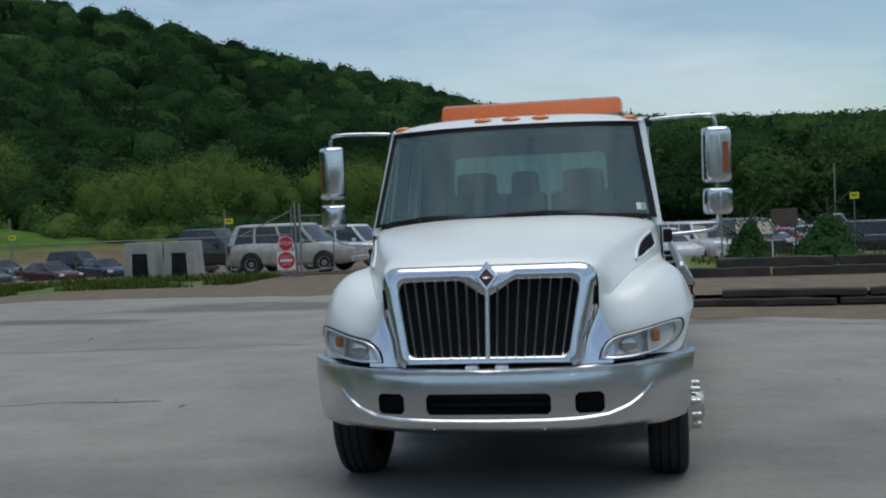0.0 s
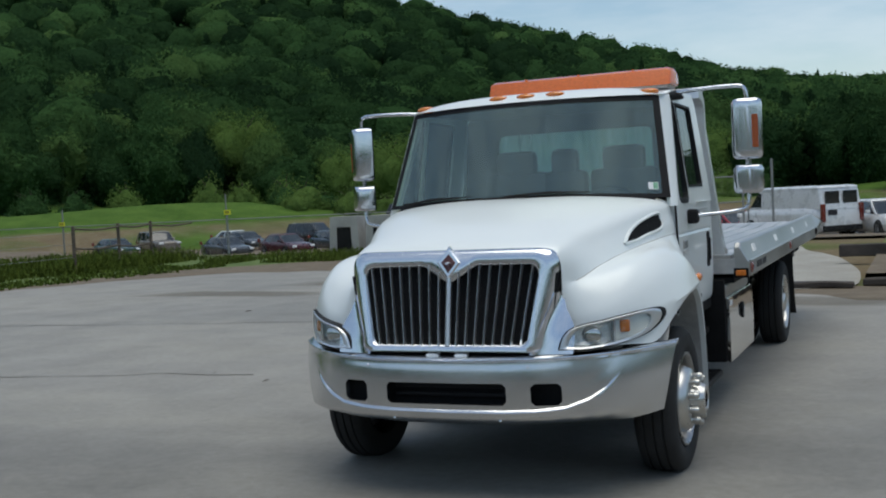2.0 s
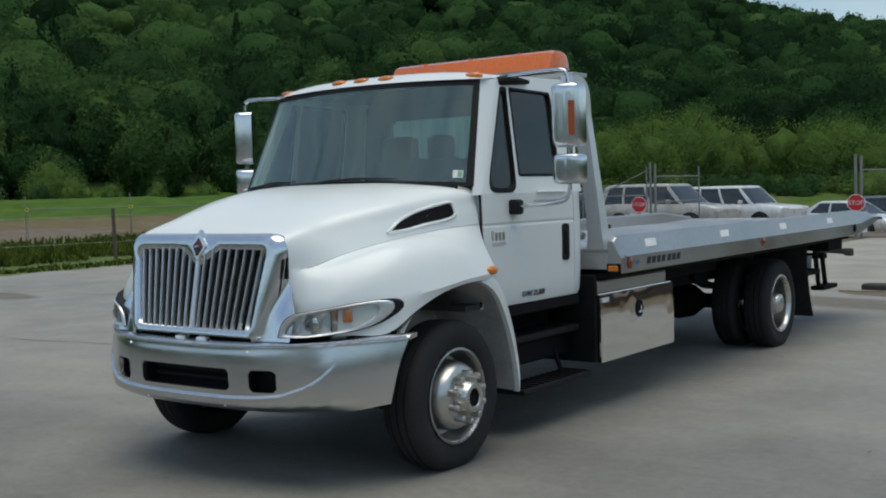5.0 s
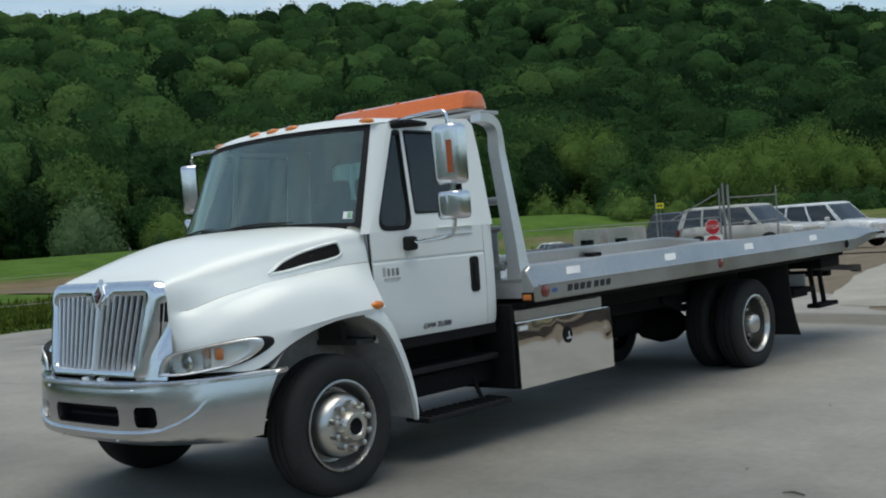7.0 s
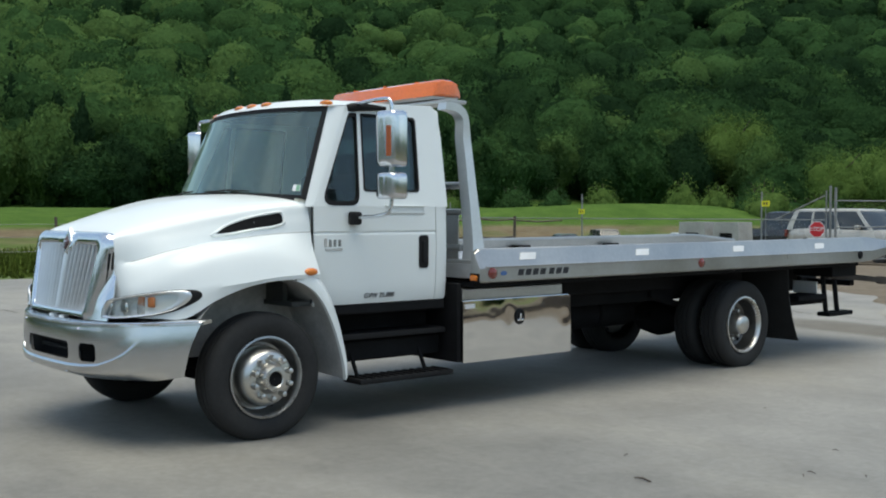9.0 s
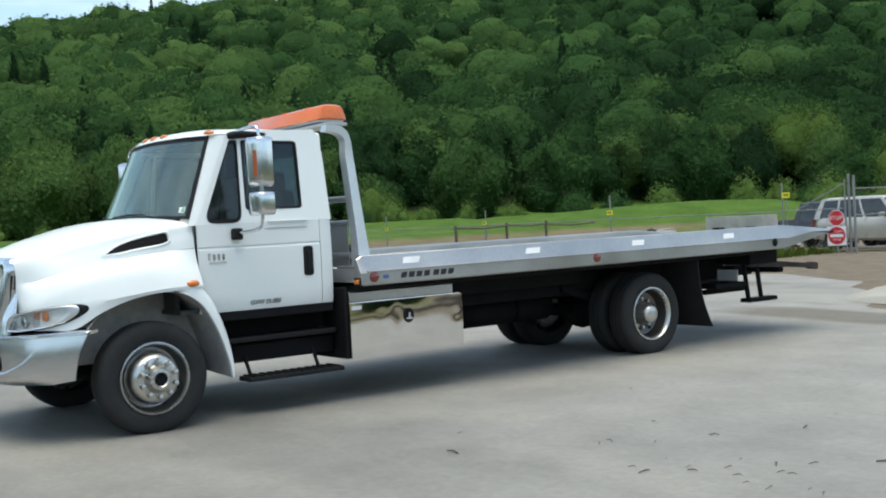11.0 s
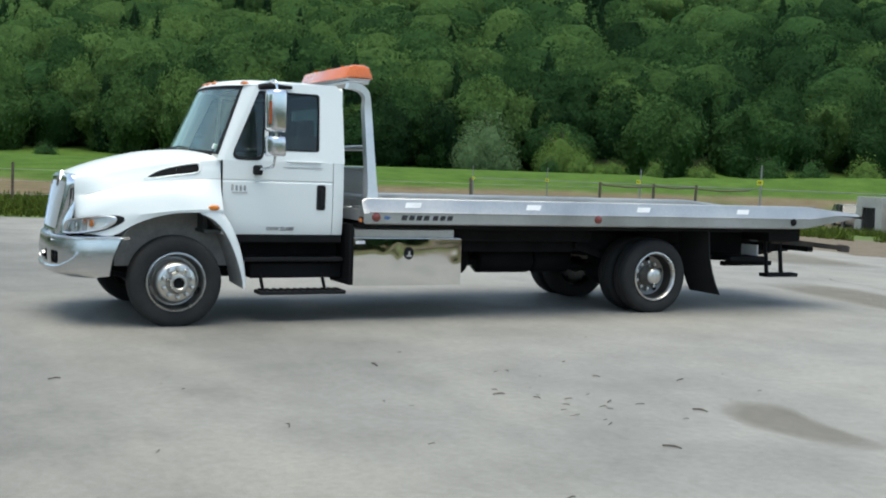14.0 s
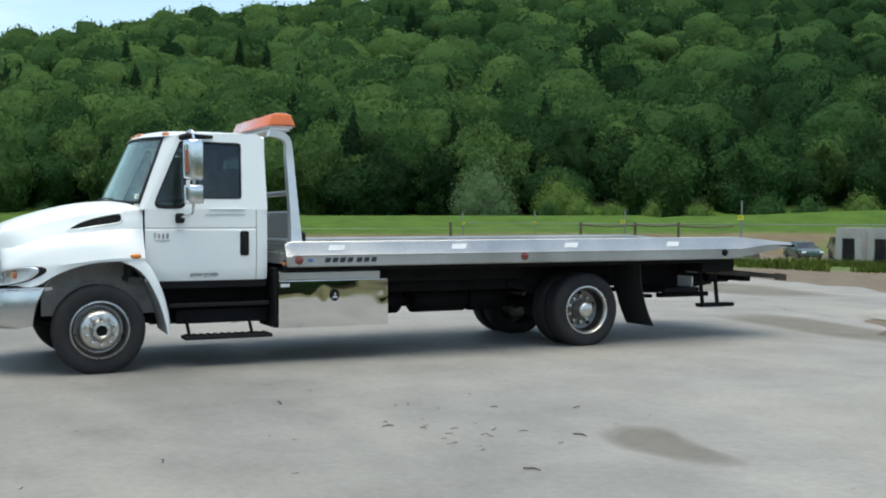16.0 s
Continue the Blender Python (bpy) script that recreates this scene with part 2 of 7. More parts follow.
def catmull(pts, sub):
    """Points of a smooth curve through pts (tuples of numbers)."""
    pts = [np.array(p, float) for p in pts]
    out = []
    for i in range(len(pts) - 1):
        p0, p1, p2, p3 = pts[max(i - 1, 0)], pts[i], pts[i + 1], pts[min(i + 2, len(pts) - 1)]
        for k in range(sub):
            t = k / sub
            out.append(0.5 * (2 * p1 + (p2 - p0) * t + (2 * p0 - 5 * p1 + 4 * p2 - p3) * t * t + (3 * p1 - p0 - 3 * p2 + p3) * t ** 3))
    out.append(pts[-1])
    return out


def rounded(poly, r, seg=4):
    """A polygon with its corners rounded. poly: (a, b) pairs; r: one radius or one for each corner."""
    out, n = [], len(poly)
    for i in range(n):
        p, a, b = (Vector((*poly[k % n], 0)) for k in (i, i - 1, i + 1))
        rr = r[i] if isinstance(r, (list, tuple)) else r
        u, v = (a - p).normalized(), (b - p).normalized()
        half = math.acos(max(-1, min(1, u.dot(v)))) / 2
        d = min(rr / max(math.tan(half), 1e-3), 0.45 * (a - p).length, 0.45 * (b - p).length)
        s, e = p + u * d, p + v * d
        for k in range(seg + 1):
            t = k / seg
            q = s.lerp(p, t).lerp(p.lerp(e, t), t)
            out.append((q.x, q.y))
    return out


def slab(bm, poly, place, depth, holes=()):
    """A plate from a polygon with holes; place maps (a, b, d) to a point, d from 0 to depth through the plate."""
    for d in (0.0, depth):
        edges = []
        for ring in (poly, *holes):
            vs = [bm.verts.new(place(a, b, d)) for a, b in ring]
            edges += [bm.edges.new((vs[i], vs[(i + 1) % len(vs)])) for i in range(len(vs))]
        bmesh.ops.triangle_fill(bm, edges=edges, use_beauty=True, use_dissolve=False)
    for ring in (poly, *holes):
        n = len(ring)
        lo = [bm.verts.new(place(a, b, 0.0)) for a, b in ring]
        hi = [bm.verts.new(place(a, b, depth)) for a, b in ring]
        for i in range(n):
            bm.faces.new((lo[i], lo[(i + 1) % n], hi[(i + 1) % n], hi[i]))
    return bm


def words(text, size, material, m, parent=None, name="lettering", shear=0.0, depth=0.002, squeeze=1.0):
    """Flat letters as a mesh; m: its pose, letters lie in the x y plane of m."""
    cu = bpy.data.curves.new(name, "FONT")
    cu.body, cu.size, cu.align_x, cu.align_y, cu.shear, cu.extrude = text, size, "CENTER", "CENTER", shear, depth
    tmp = bpy.data.objects.new(name, cu)
    scene.collection.objects.link(tmp)
    bpy.context.view_layer.update()
    me = bpy.data.meshes.new_from_object(tmp.evaluated_get(bpy.context.evaluated_depsgraph_get()))
    bpy.data.objects.remove(tmp)
    me.materials.append(M[material])
    ob = new(name, me)
    ob.matrix_world = m @ Matrix.Diagonal((squeeze, 1, 1, 1))
    if parent:
        ob.parent = parent
        ob.matrix_parent_inverse = Matrix.Identity(4)
    return ob


def interp(x, xs, ys):
    return float(np.interp(x, xs, ys))

# ---- land ----
SKY_AZ = [-180, -130, -100, -87, -82, -78, -70, -64, -58, -48, -40, -36, -31, -27, -24, -21, -16.6, -13.2, -10, -5, 0, 10, 30, 60, 180]
SKY_EL = [4.0, 5.0, 7.3, 8.7, 9.4, 10.2, 11.1, 11.7, 11.7, 11.6, 11.6, 11.6, 10.85, 10.5, 9.6, 8.8, 7.75, 6.8, 5.75, 5.0, 4.7, 4.3, 4.0, 3.4, 4.0]
EYE0 = Vector((7.0, -4.0, 1.7))
TREE_H = 9.8


def foot_r(az):
    return interp(az, (-180, -100, -75, -50, -35, -20, 0, 40, 180), (150, 150, 138, 140, 172, 172, 98, 92, 150))


def ridge_r(az):
    return interp(az, (-180, -100, -60, -30, -10, 10, 180), (380, 400, 430, 470, 520, 420, 380))


def land_z(x, y):
    dx, dy = x - EYE0.x, y - EYE0.y
    r = math.hypot(dx, dy)
    az = math.degrees(math.atan2(dx, dy))
    low = interp(y, (27, 36, 44), (0, 0.3, 1)) * interp(x, (-45, -30, -20, -10, 0, 25, 40), (1.70, 1.58, 0.95, 0.8, 1.2, 1.0, 0))
    low = max(low, interp(x, (-45, -33, -26.5), (0.85, 0.6, 0)) * interp(y, (-40, -15), (0, 1)))
    west = interp(az, (-115, -95, -52, -44), (0, 1, 1, 0.05))
    z = max(west * interp(r, (0, 45, 78, 92, 1e4), (0, 0, 0.75, 2.0, 2.0)), interp(az, (-56, -50, -36, -30), (0, 1, 1, 0.3)) * interp(r, (97, 107), (0, 1.9))) - low * interp(r, (93, 102), (1, 0))
    z += 0.6 * math.exp(-((az + 40) / 5.5) ** 2 - ((r - 112) / 14) ** 2)
    r0, r1 = foot_r(az), ridge_r(az)
    top = EYE0.z + math.tan(radians(interp(az, SKY_AZ, SKY_EL))) * r1 - TREE_H
    if r > r0:
        t = min(1, (r - r0) / (r1 - r0))
        z += max(0, top - z) * (t ** 1.15 if t < 1 else 1)
        if r > r1:
            z -= (r - r1) * 0.03
    return z


radii = [0, 8, 16, 20, 24, 27, 30, 33, 36, 39, 42, 45, 48, 52, 56, 60, 64, 68, 72, 78, 85, 92, 100, 108, 118, 128, 138, 150, 165, 180, 200, 225, 250, 280, 310, 340, 370, 400, 430, 460, 490, 520, 600, 800, 1200, 2400]
azs = np.linspace(-180, 180, 361)
verts, faces = [], []
for r in radii:
    for a in azs[:-1]:
        x, y = EYE0.x + r * math.sin(radians(a)), EYE0.y + r * math.cos(radians(a))
        verts.append((x, y, land_z(x, y) - 0.02))
n = len(azs) - 1
for i in range(len(radii) - 1):
    for j in range(n):
        k = (j + 1) % n
        faces.append((i * n + j, (i + 1) * n + j, (i + 1) * n + k, i * n + k))
me = bpy.data.meshes.new("ground")
me.from_pydata(verts, [], faces)
me.shade_smooth()


def ground_mat():
    m, nt, b = nodes_of("field_grass_and_bare_soil")
    big, mid, fine = noise_tex(nt, 0.045, 4), noise_tex(nt, 0.5, 5), noise_tex(nt, 6, 4)
    green = ramp(nt, mid, [(0.3, (0.060, 0.118, 0.024)), (0.7, (0.105, 0.18, 0.038))])
    soil = ramp(nt, mid, [(0.3, (0.16, 0.12, 0.075)), (0.7, (0.22, 0.18, 0.11))])
    # bare soil lies on the flat between the fence and the bank
    geo = nt.nodes.new("ShaderNodeNewGeometry")
    sep = nt.nodes.new("ShaderNodeSeparateXYZ")
    nt.links.new(geo.outputs["Position"], sep.inputs["Vector"])
    low = nt.nodes.new("ShaderNodeMapRange")
    low.inputs["From Min"].default_value, low.inputs["From Max"].default_value = 0.55, 0.25
    nt.links.new(sep.outputs["Z"], low.inputs["Value"])
    patch = nt.nodes.new("ShaderNodeMapRange")
    patch.inputs["From Min"].default_value, patch.inputs["From Max"].default_value = 0.40, 0.52
    nt.links.new(big, patch.inputs["Value"])
    mul = nt.nodes.new("ShaderNodeMath")
    mul.operation = "MULTIPLY"
    nt.links.new(low.outputs["Result"], mul.inputs[0])
    nt.links.new(patch.outputs["Result"], mul.inputs[1])
    c = mix(nt, mul.outputs["Value"], green, soil)
    # above a set height, under the wood, the ground turns near-black green
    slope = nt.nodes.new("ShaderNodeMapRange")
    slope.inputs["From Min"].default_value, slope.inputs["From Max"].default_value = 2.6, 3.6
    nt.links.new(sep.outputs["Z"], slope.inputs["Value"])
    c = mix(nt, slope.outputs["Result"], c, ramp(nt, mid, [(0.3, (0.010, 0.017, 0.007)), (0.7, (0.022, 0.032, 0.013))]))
    c = mix(nt, 1.0, c, ramp(nt, fine, [(0.3, (0.7, 0.7, 0.7)), (0.7, (1, 1, 1))]), "MULTIPLY")
    nt.links.new(c, b.inputs["Base Color"])
    b.inputs["Roughness"].default_value = 0.95
    b.inputs["Specular IOR Level"].default_value = 0.03
    bump(nt, b, fine, 0.6, 0.1)
    return m


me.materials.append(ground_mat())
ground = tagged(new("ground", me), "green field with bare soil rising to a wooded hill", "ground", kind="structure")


def flat_poly(name, pts, z, material, label, thick=0.0, cat="pavement"):
    bm = bmesh.new()
    vs = [bm.verts.new((x, y, z)) for x, y in pts]
    es = [bm.edges.new((vs[i], vs[(i + 1) % len(vs)])) for i in range(len(vs))]
    bmesh.ops.triangle_fill(bm, edges=es, use_beauty=True)
    bmesh.ops.recalc_face_normals(bm, faces=bm.faces)
    for f in bm.faces:
        if f.normal.z < 0:
            f.normal_flip()
    me = bpy.data.meshes.new(name)
    bm.to_mesh(me)
    bm.free()
    me.materials.append(material)
    return tagged(new(name, me), label, cat, kind="structure")


def asphalt_mat():
    m, nt, b = nodes_of("old_grey_asphalt")
    big, mid, fine, grit = noise_tex(nt, 0.16, 4), noise_tex(nt, 1.1, 6, 0.6), noise_tex(nt, 14, 4, 0.65), noise_tex(nt, 120, 2)
    c = ramp(nt, mid, [(0.25, (0.268, 0.256, 0.232)), (0.5, (0.338, 0.324, 0.296)), (0.75, (0.405, 0.388, 0.354))])
    c = mix(nt, 1.0, c, ramp(nt, big, [(0.32, (0.74, 0.75, 0.76)), (0.5, (0.92, 0.92, 0.92)), (0.68, (1, 0.99, 0.97))]), "MULTIPLY")
    # asphalt colour is darkened towards the truck's nose, full tone beside its deck
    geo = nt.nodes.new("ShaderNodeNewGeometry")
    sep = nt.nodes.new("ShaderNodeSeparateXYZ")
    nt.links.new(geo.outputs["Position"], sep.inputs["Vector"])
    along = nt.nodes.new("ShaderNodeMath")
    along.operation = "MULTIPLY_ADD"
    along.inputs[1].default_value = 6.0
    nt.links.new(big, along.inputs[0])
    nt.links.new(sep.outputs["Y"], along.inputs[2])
    # worn: 0 towards the nose, 1 beside the deck
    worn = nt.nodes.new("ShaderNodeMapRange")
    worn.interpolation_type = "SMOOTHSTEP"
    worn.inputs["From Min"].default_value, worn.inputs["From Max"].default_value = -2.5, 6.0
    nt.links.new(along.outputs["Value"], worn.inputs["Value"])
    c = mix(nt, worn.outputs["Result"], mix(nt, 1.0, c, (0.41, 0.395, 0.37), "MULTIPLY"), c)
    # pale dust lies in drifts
    dust = ramp(nt, noise_tex(nt, 0.35, 6, 0.62, stretch=(0.6, 1.5, 1)), [(0.48, (0, 0, 0)), (0.68, (0.55, 0.55, 0.55))])
    c = mix(nt, dust, c, (0.40, 0.375, 0.32))
    c = mix(nt, 1.0, c, ramp(nt, fine, [(0.25, (0.78, 0.78, 0.77)), (0.7, (1, 1, 1))]), "MULTIPLY")
    c = mix(nt, 1.0, c, ramp(nt, grit, [(0.3, (0.75, 0.75, 0.75)), (0.65, (1, 1, 1))]), "MULTIPLY")
    nt.links.new(c, b.inputs["Base Color"])
    b.inputs["Roughness"].default_value = 0.7
    b.inputs["Specular IOR Level"].default_value = 0.5
    bump(nt, b, grit, 0.35, 0.01)
    return m


def soil_mat(name, lo, hi, sc=2.0):
    m, nt, b = nodes_of(name)
    mid, fine = noise_tex(nt, sc, 6), noise_tex(nt, 30, 4)
    c = mix(nt, 1.0, ramp(nt, mid, [(0.3, lo), (0.7, hi)]), ramp(nt, fine, [(0.3, (0.7, 0.7, 0.7)), (0.7, (1, 1, 1))]), "MULTIPLY")
    nt.links.new(c, b.inputs["Base Color"])
    b.inputs["Roughness"].default_value = 0.95
    bump(nt, b, fine, 0.6, 0.03)
    return m


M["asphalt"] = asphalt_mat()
M["gravel"] = soil_mat("brown_gravel", (0.13, 0.10, 0.068), (0.22, 0.175, 0.122))
M["verge"] = soil_mat("mown_verge_grass", (0.075, 0.13, 0.025), (0.13, 0.185, 0.042), 1.2)
M["dry_grass"] = soil_mat("patchy_dry_grass", (0.10, 0.135, 0.03), (0.165, 0.19, 0.05), 0.9)
M["slabs"] = soil_mat("pale_concrete_apron", (0.32, 0.30, 0.26), (0.44, 0.42, 0.37), 0.7)


def wavy(pts, amp, sub=6, seed=0):
    """A closed outline through pts with uneven edges."""
    out = []
    loop = catmull(pts + pts[:1], sub)[:-1]
    for i, p in enumerate(loop):
        k = noise.noise(Vector((p[0] * 0.9, p[1] * 0.9, seed)))
        q = noise.noise(Vector((p[0] * 0.9, p[1] * 0.9, seed + 7)))
        out.append((p[0] + amp * k, p[1] + amp * q))
    return out


LOT = [(-23.0, -14), (-21.2, -5), (-19.9, 0), (-18.6, 5), (-18.4, 10), (-18.0, 14), (-16.0, 17.4), (-13, 18.6), (-9, 18.0), (-5.4, 17.2), (-2.4, 15.2), (-0.6, 12.4), (1.2, 10.6), (4.5, 9.4), (12, 7.5), (40, 3), (60, -20), (30, -60), (-30, -50), (-28, -25)]
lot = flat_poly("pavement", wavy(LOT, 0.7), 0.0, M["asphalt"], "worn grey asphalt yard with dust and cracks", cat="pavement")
flat_poly("verge", wavy([(-34, -30), (-33, 27), (-19, 27.5), (-12, 27), (-11.2, 24.4), (-11.8, 22.8), (-16.0, 20.6), (-17.2, 16), (-17.2, 9), (-17.6, 3), (-19.4, -4), (-21.2, -14), (-25, -30)], 0.5), -0.006, M["verge"], "strip of mown grass along the yard", cat="grass")
flat_poly("gravel", wavy([(-19.4, 13), (-18.2, 19), (-15.5, 22.2), (-12, 24), (-10.4, 28), (-2, 28), (-0.8, 21), (1.4, 12.3), (14, 11.5), (14, 4), (0, 4), (-12, 4)], 0.5, seed=3), -0.003, M["gravel"], "brown gravel and dirt round the yard's edge", cat="gravel")
flat_poly("driveway", wavy([(-4.0, 28.0), (-3.6, 21), (-2.2, 16), (-0.9, 12.2), (1.1, 11.8), (1.5, 13.6), (0.9, 18.5), (-0.4, 23), (-1.0, 28)], 0.1, seed=5), 0.006, M["slabs"], "pale concrete apron at the gate", cat="driveway")
bm = bmesh.new()
loft(bm, [[(x, y, land_z(x, y) + 0.05) for x in np.arange(-60, 42, 2.0)] for y in (27.6, 28.2, 29, 30, 31.2, 33, 36, 40, 45, 50, 56, 62, 68, 74)], False)
bmesh.ops.delete(bm, geom=[f for f in bm.faces if (f.calc_center_median() - EYE0).length > 93], context="FACES")
car_park = part("car_park", bm, "gravel", None, "", 60)
tagged(car_park, "gravel car park behind the fence", "car park", kind="structure")

# ---- woods ----
def leaf_mat(name, dark, mid, light, hue_scale=0.11, relief=2.4):
    m = bpy.data.materials.new(name)
    m.use_nodes = True
    nt = m.node_tree
    nt.nodes.clear()
    out = nt.nodes.new("ShaderNodeOutputMaterial")
    tree, fine = noise_tex(nt, hue_scale, 2), noise_tex(nt, 1.3, 5, 0.65)
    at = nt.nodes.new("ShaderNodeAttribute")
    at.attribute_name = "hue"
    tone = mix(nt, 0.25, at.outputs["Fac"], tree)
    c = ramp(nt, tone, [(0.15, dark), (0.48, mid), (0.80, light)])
    c = mix(nt, 1.0, c, ramp(nt, fine, [(0.3, (0.60, 0.61, 0.63)), (0.7, (1, 1, 1))]), "MULTIPLY")
    gi = nt.nodes.new("ShaderNodeNewGeometry")
    c = mix(nt, 1.0, c, ramp(nt, gi.outputs["Random Per Island"], [(0.0, (0.62, 0.64, 0.66)), (0.6, (0.92, 0.92, 0.92)), (1.0, (1.0, 1.0, 1.0))]), "MULTIPLY")
    d, t, mx = (nt.nodes.new(k) for k in ("ShaderNodeBsdfDiffuse", "ShaderNodeBsdfTranslucent", "ShaderNodeMixShader"))
    mx.inputs["Fac"].default_value = 0.32
    bp = nt.nodes.new("ShaderNodeBump")
    bp.inputs["Strength"].default_value, bp.inputs["Distance"].default_value = 0.95, relief
    lumps = noise_tex(nt, 0.75, 4, 0.7)
    nt.links.new(lumps, bp.inputs["Height"])
    nt.links.new(bp.outputs["Normal"], d.inputs["Normal"])
    nt.links.new(c, d.inputs["Color"])
    nt.links.new(c, t.inputs["Color"])
    nt.links.new(d.outputs["BSDF"], mx.inputs[1])
    nt.links.new(t.outputs["BSDF"], mx.inputs[2])
    nt.links.new(mx.outputs["Shader"], out.inputs["Surface"])
    return m


M["leaves"] = leaf_mat("hill_foliage", (0.030, 0.070, 0.030), (0.072, 0.162, 0.056), (0.155, 0.275, 0.086))
M["leaves_bright"] = leaf_mat("young_foliage", (0.095, 0.175, 0.048), (0.15, 0.25, 0.066), (0.22, 0.325, 0.095), relief=0.9)
M["leaves_grey"] = leaf_mat("willow_foliage", (0.125, 0.21, 0.10), (0.165, 0.265, 0.125), (0.21, 0.32, 0.15), relief=0.9)
M["needles"] = leaf_mat("evergreen_foliage", (0.015, 0.045, 0.018), (0.025, 0.06, 0.022), (0.035, 0.08, 0.025))


def ball(level):
    """Corners and triangles of a unit ball."""
    bm = bmesh.new()
    bmesh.ops.create_icosphere(bm, subdivisions=level, radius=1.0)
    bm.verts.ensure_lookup_table()
    v = np.array([x.co[:] for x in bm.verts])
    f = np.array([[x.index for x in p.verts] for p in bm.faces])
    bm.free()
    return v, f


BALLS = {1: ball(1), 2: ball(2), 3: ball(3), 4: ball(4)}


def unit(a):
    return a / (np.linalg.norm(a, axis=1)[:, None] + 1e-9)


def dome(rng, leaves, size, level=2, width=1.0, pointed=0.0, rough=1.0, fluff=0.05):
    """A full forest crown about 1 high and 1 across: one billowing dome with leaf sprays standing off it.
    Gives corners, normals, triangles and quads."""
    bv, bf = BALLS[level]
    o1, o2, o3 = (Vector(rng.uniform(-40, 40, 3)) for _ in range(3))
    far = np.array([1 + rough * (0.30 * noise.noise(Vector(p) * 1.5 + o1) + 0.62 * abs(noise.noise(Vector(p) * 2.8 + o2)) + 0.30 * abs(noise.noise(Vector(p) * 6.0 + o3)) - 0.15) for p in bv])
    wide = (1 - 0.30 * np.maximum(0, -bv[:, 2])) * (1 - pointed * np.clip(bv[:, 2] * 0.5 + 0.5, 0, 1) ** 0.8)
    p = np.stack([bv[:, 0] * far * wide * 0.5 * width, bv[:, 1] * far * wide * 0.5 * width, 0.47 + 0.47 * bv[:, 2] * (0.55 + 0.45 * far)], 1)
    fn = np.cross(p[bf[:, 1]] - p[bf[:, 0]], p[bf[:, 2]] - p[bf[:, 0]])
    nrm = np.zeros_like(p)
    for k in range(3):
        np.add.at(nrm, bf[:, k], fn)
    nrm = unit(unit(nrm) * 0.9 + bv * 0.25 + rng.normal(scale=0.10, size=bv.shape))
    tri = rng.choice(len(bf), leaves, p=np.linalg.norm(fn, axis=1) / np.sum(np.linalg.norm(fn, axis=1)))
    bary = rng.dirichlet((1, 1, 1), leaves)[:, :, None]
    leaf_n = unit((nrm[bf[tri]] * bary).sum(1))
    pos = (p[bf[tri]] * bary).sum(1) + leaf_n * rng.uniform(0.0, fluff, (leaves, 1))
    face = unit(leaf_n + np.array([0, 0, 0.25]) + rng.normal(scale=0.6, size=(leaves, 3)))
    u = unit(np.cross(face, rng.normal(size=(leaves, 3))))
    v = np.cross(face, u)
    sz = size * rng.uniform(0.5, 1.3, (leaves, 1))
    q = np.stack([pos - u * sz * 0.6, pos - v * sz * 0.42, pos + u * sz * 0.6, pos + v * sz * 0.42], 1).reshape(-1, 3)
    qn = np.repeat(unit(leaf_n * 0.6 + face * 0.8), 4, axis=0)
    p = (p - np.array([0, 0, 0.45])) * (1 - 0.8 * fluff) + np.array([0, 0, 0.45])
    return np.concatenate([p, q]), np.concatenate([nrm, qn]), bf, np.arange(leaves * 4).reshape(-1, 4) + len(p)


def leafy_object(name, crowns, material):
    """One mesh from many placed crowns: (corners, normals, triangles, quads, hue)."""
    V = np.concatenate([c[0] for c in crowns]).astype(np.float32)
    N = np.concatenate([c[1] for c in crowns])
    H = np.concatenate([np.full(len(c[0]), c[4]) for c in crowns]).astype(np.float32)
    off = np.cumsum([0] + [len(c[0]) for c in crowns])[:-1]
    T = np.concatenate([c[2] + o for c, o in zip(crowns, off)])
    Q = np.concatenate([c[3] + o for c, o in zip(crowns, off)])
    loops = np.concatenate([T.ravel(), Q.ravel()]).astype(np.int32)
    starts = np.concatenate([np.arange(len(T)) * 3, len(T) * 3 + np.arange(len(Q)) * 4]).astype(np.int32)
    me = bpy.data.meshes.new(name)
    me.vertices.add(len(V))
    me.vertices.foreach_set("co", V.ravel())
    me.loops.add(len(loops))
    me.loops.foreach_set("vertex_index", loops)
    me.polygons.add(len(starts))
    me.polygons.foreach_set("loop_start", starts)
    me.update(calc_edges=True)
    hue = me.attributes.new("hue", "FLOAT", "POINT")
    hue.data.foreach_set("value", H)
    me.materials.append(material)
    me.normals_split_custom_set_from_vertices(N)
    return new(name, me)


def quads_object(name, coords, material):
    coords = np.ascontiguousarray(coords, dtype=np.float32)
    nq = len(coords) // 4
    me = bpy.data.meshes.new(name)
    me.vertices.add(nq * 4)
    me.vertices.foreach_set("co", coords.ravel())
    me.loops.add(nq * 4)
    me.loops.foreach_set("vertex_index", np.arange(nq * 4, dtype=np.int32))
    me.polygons.add(nq)
    me.polygons.foreach_set("loop_start", np.arange(0, nq * 4, 4, dtype=np.int32))
    me.update(calc_edges=True)
    hue = me.attributes.new("hue", "FLOAT", "POINT")
    hue.data.foreach_set("value", np.full(nq * 4, 0.5, np.float32))
    me.materials.append(material)
    up = np.random.default_rng(2).normal(scale=0.35, size=(nq, 3)) + np.array([0, 0, 1.0])
    me.normals_split_custom_set_from_vertices(np.repeat(unit(up), 4, axis=0))
    return new(name, me)


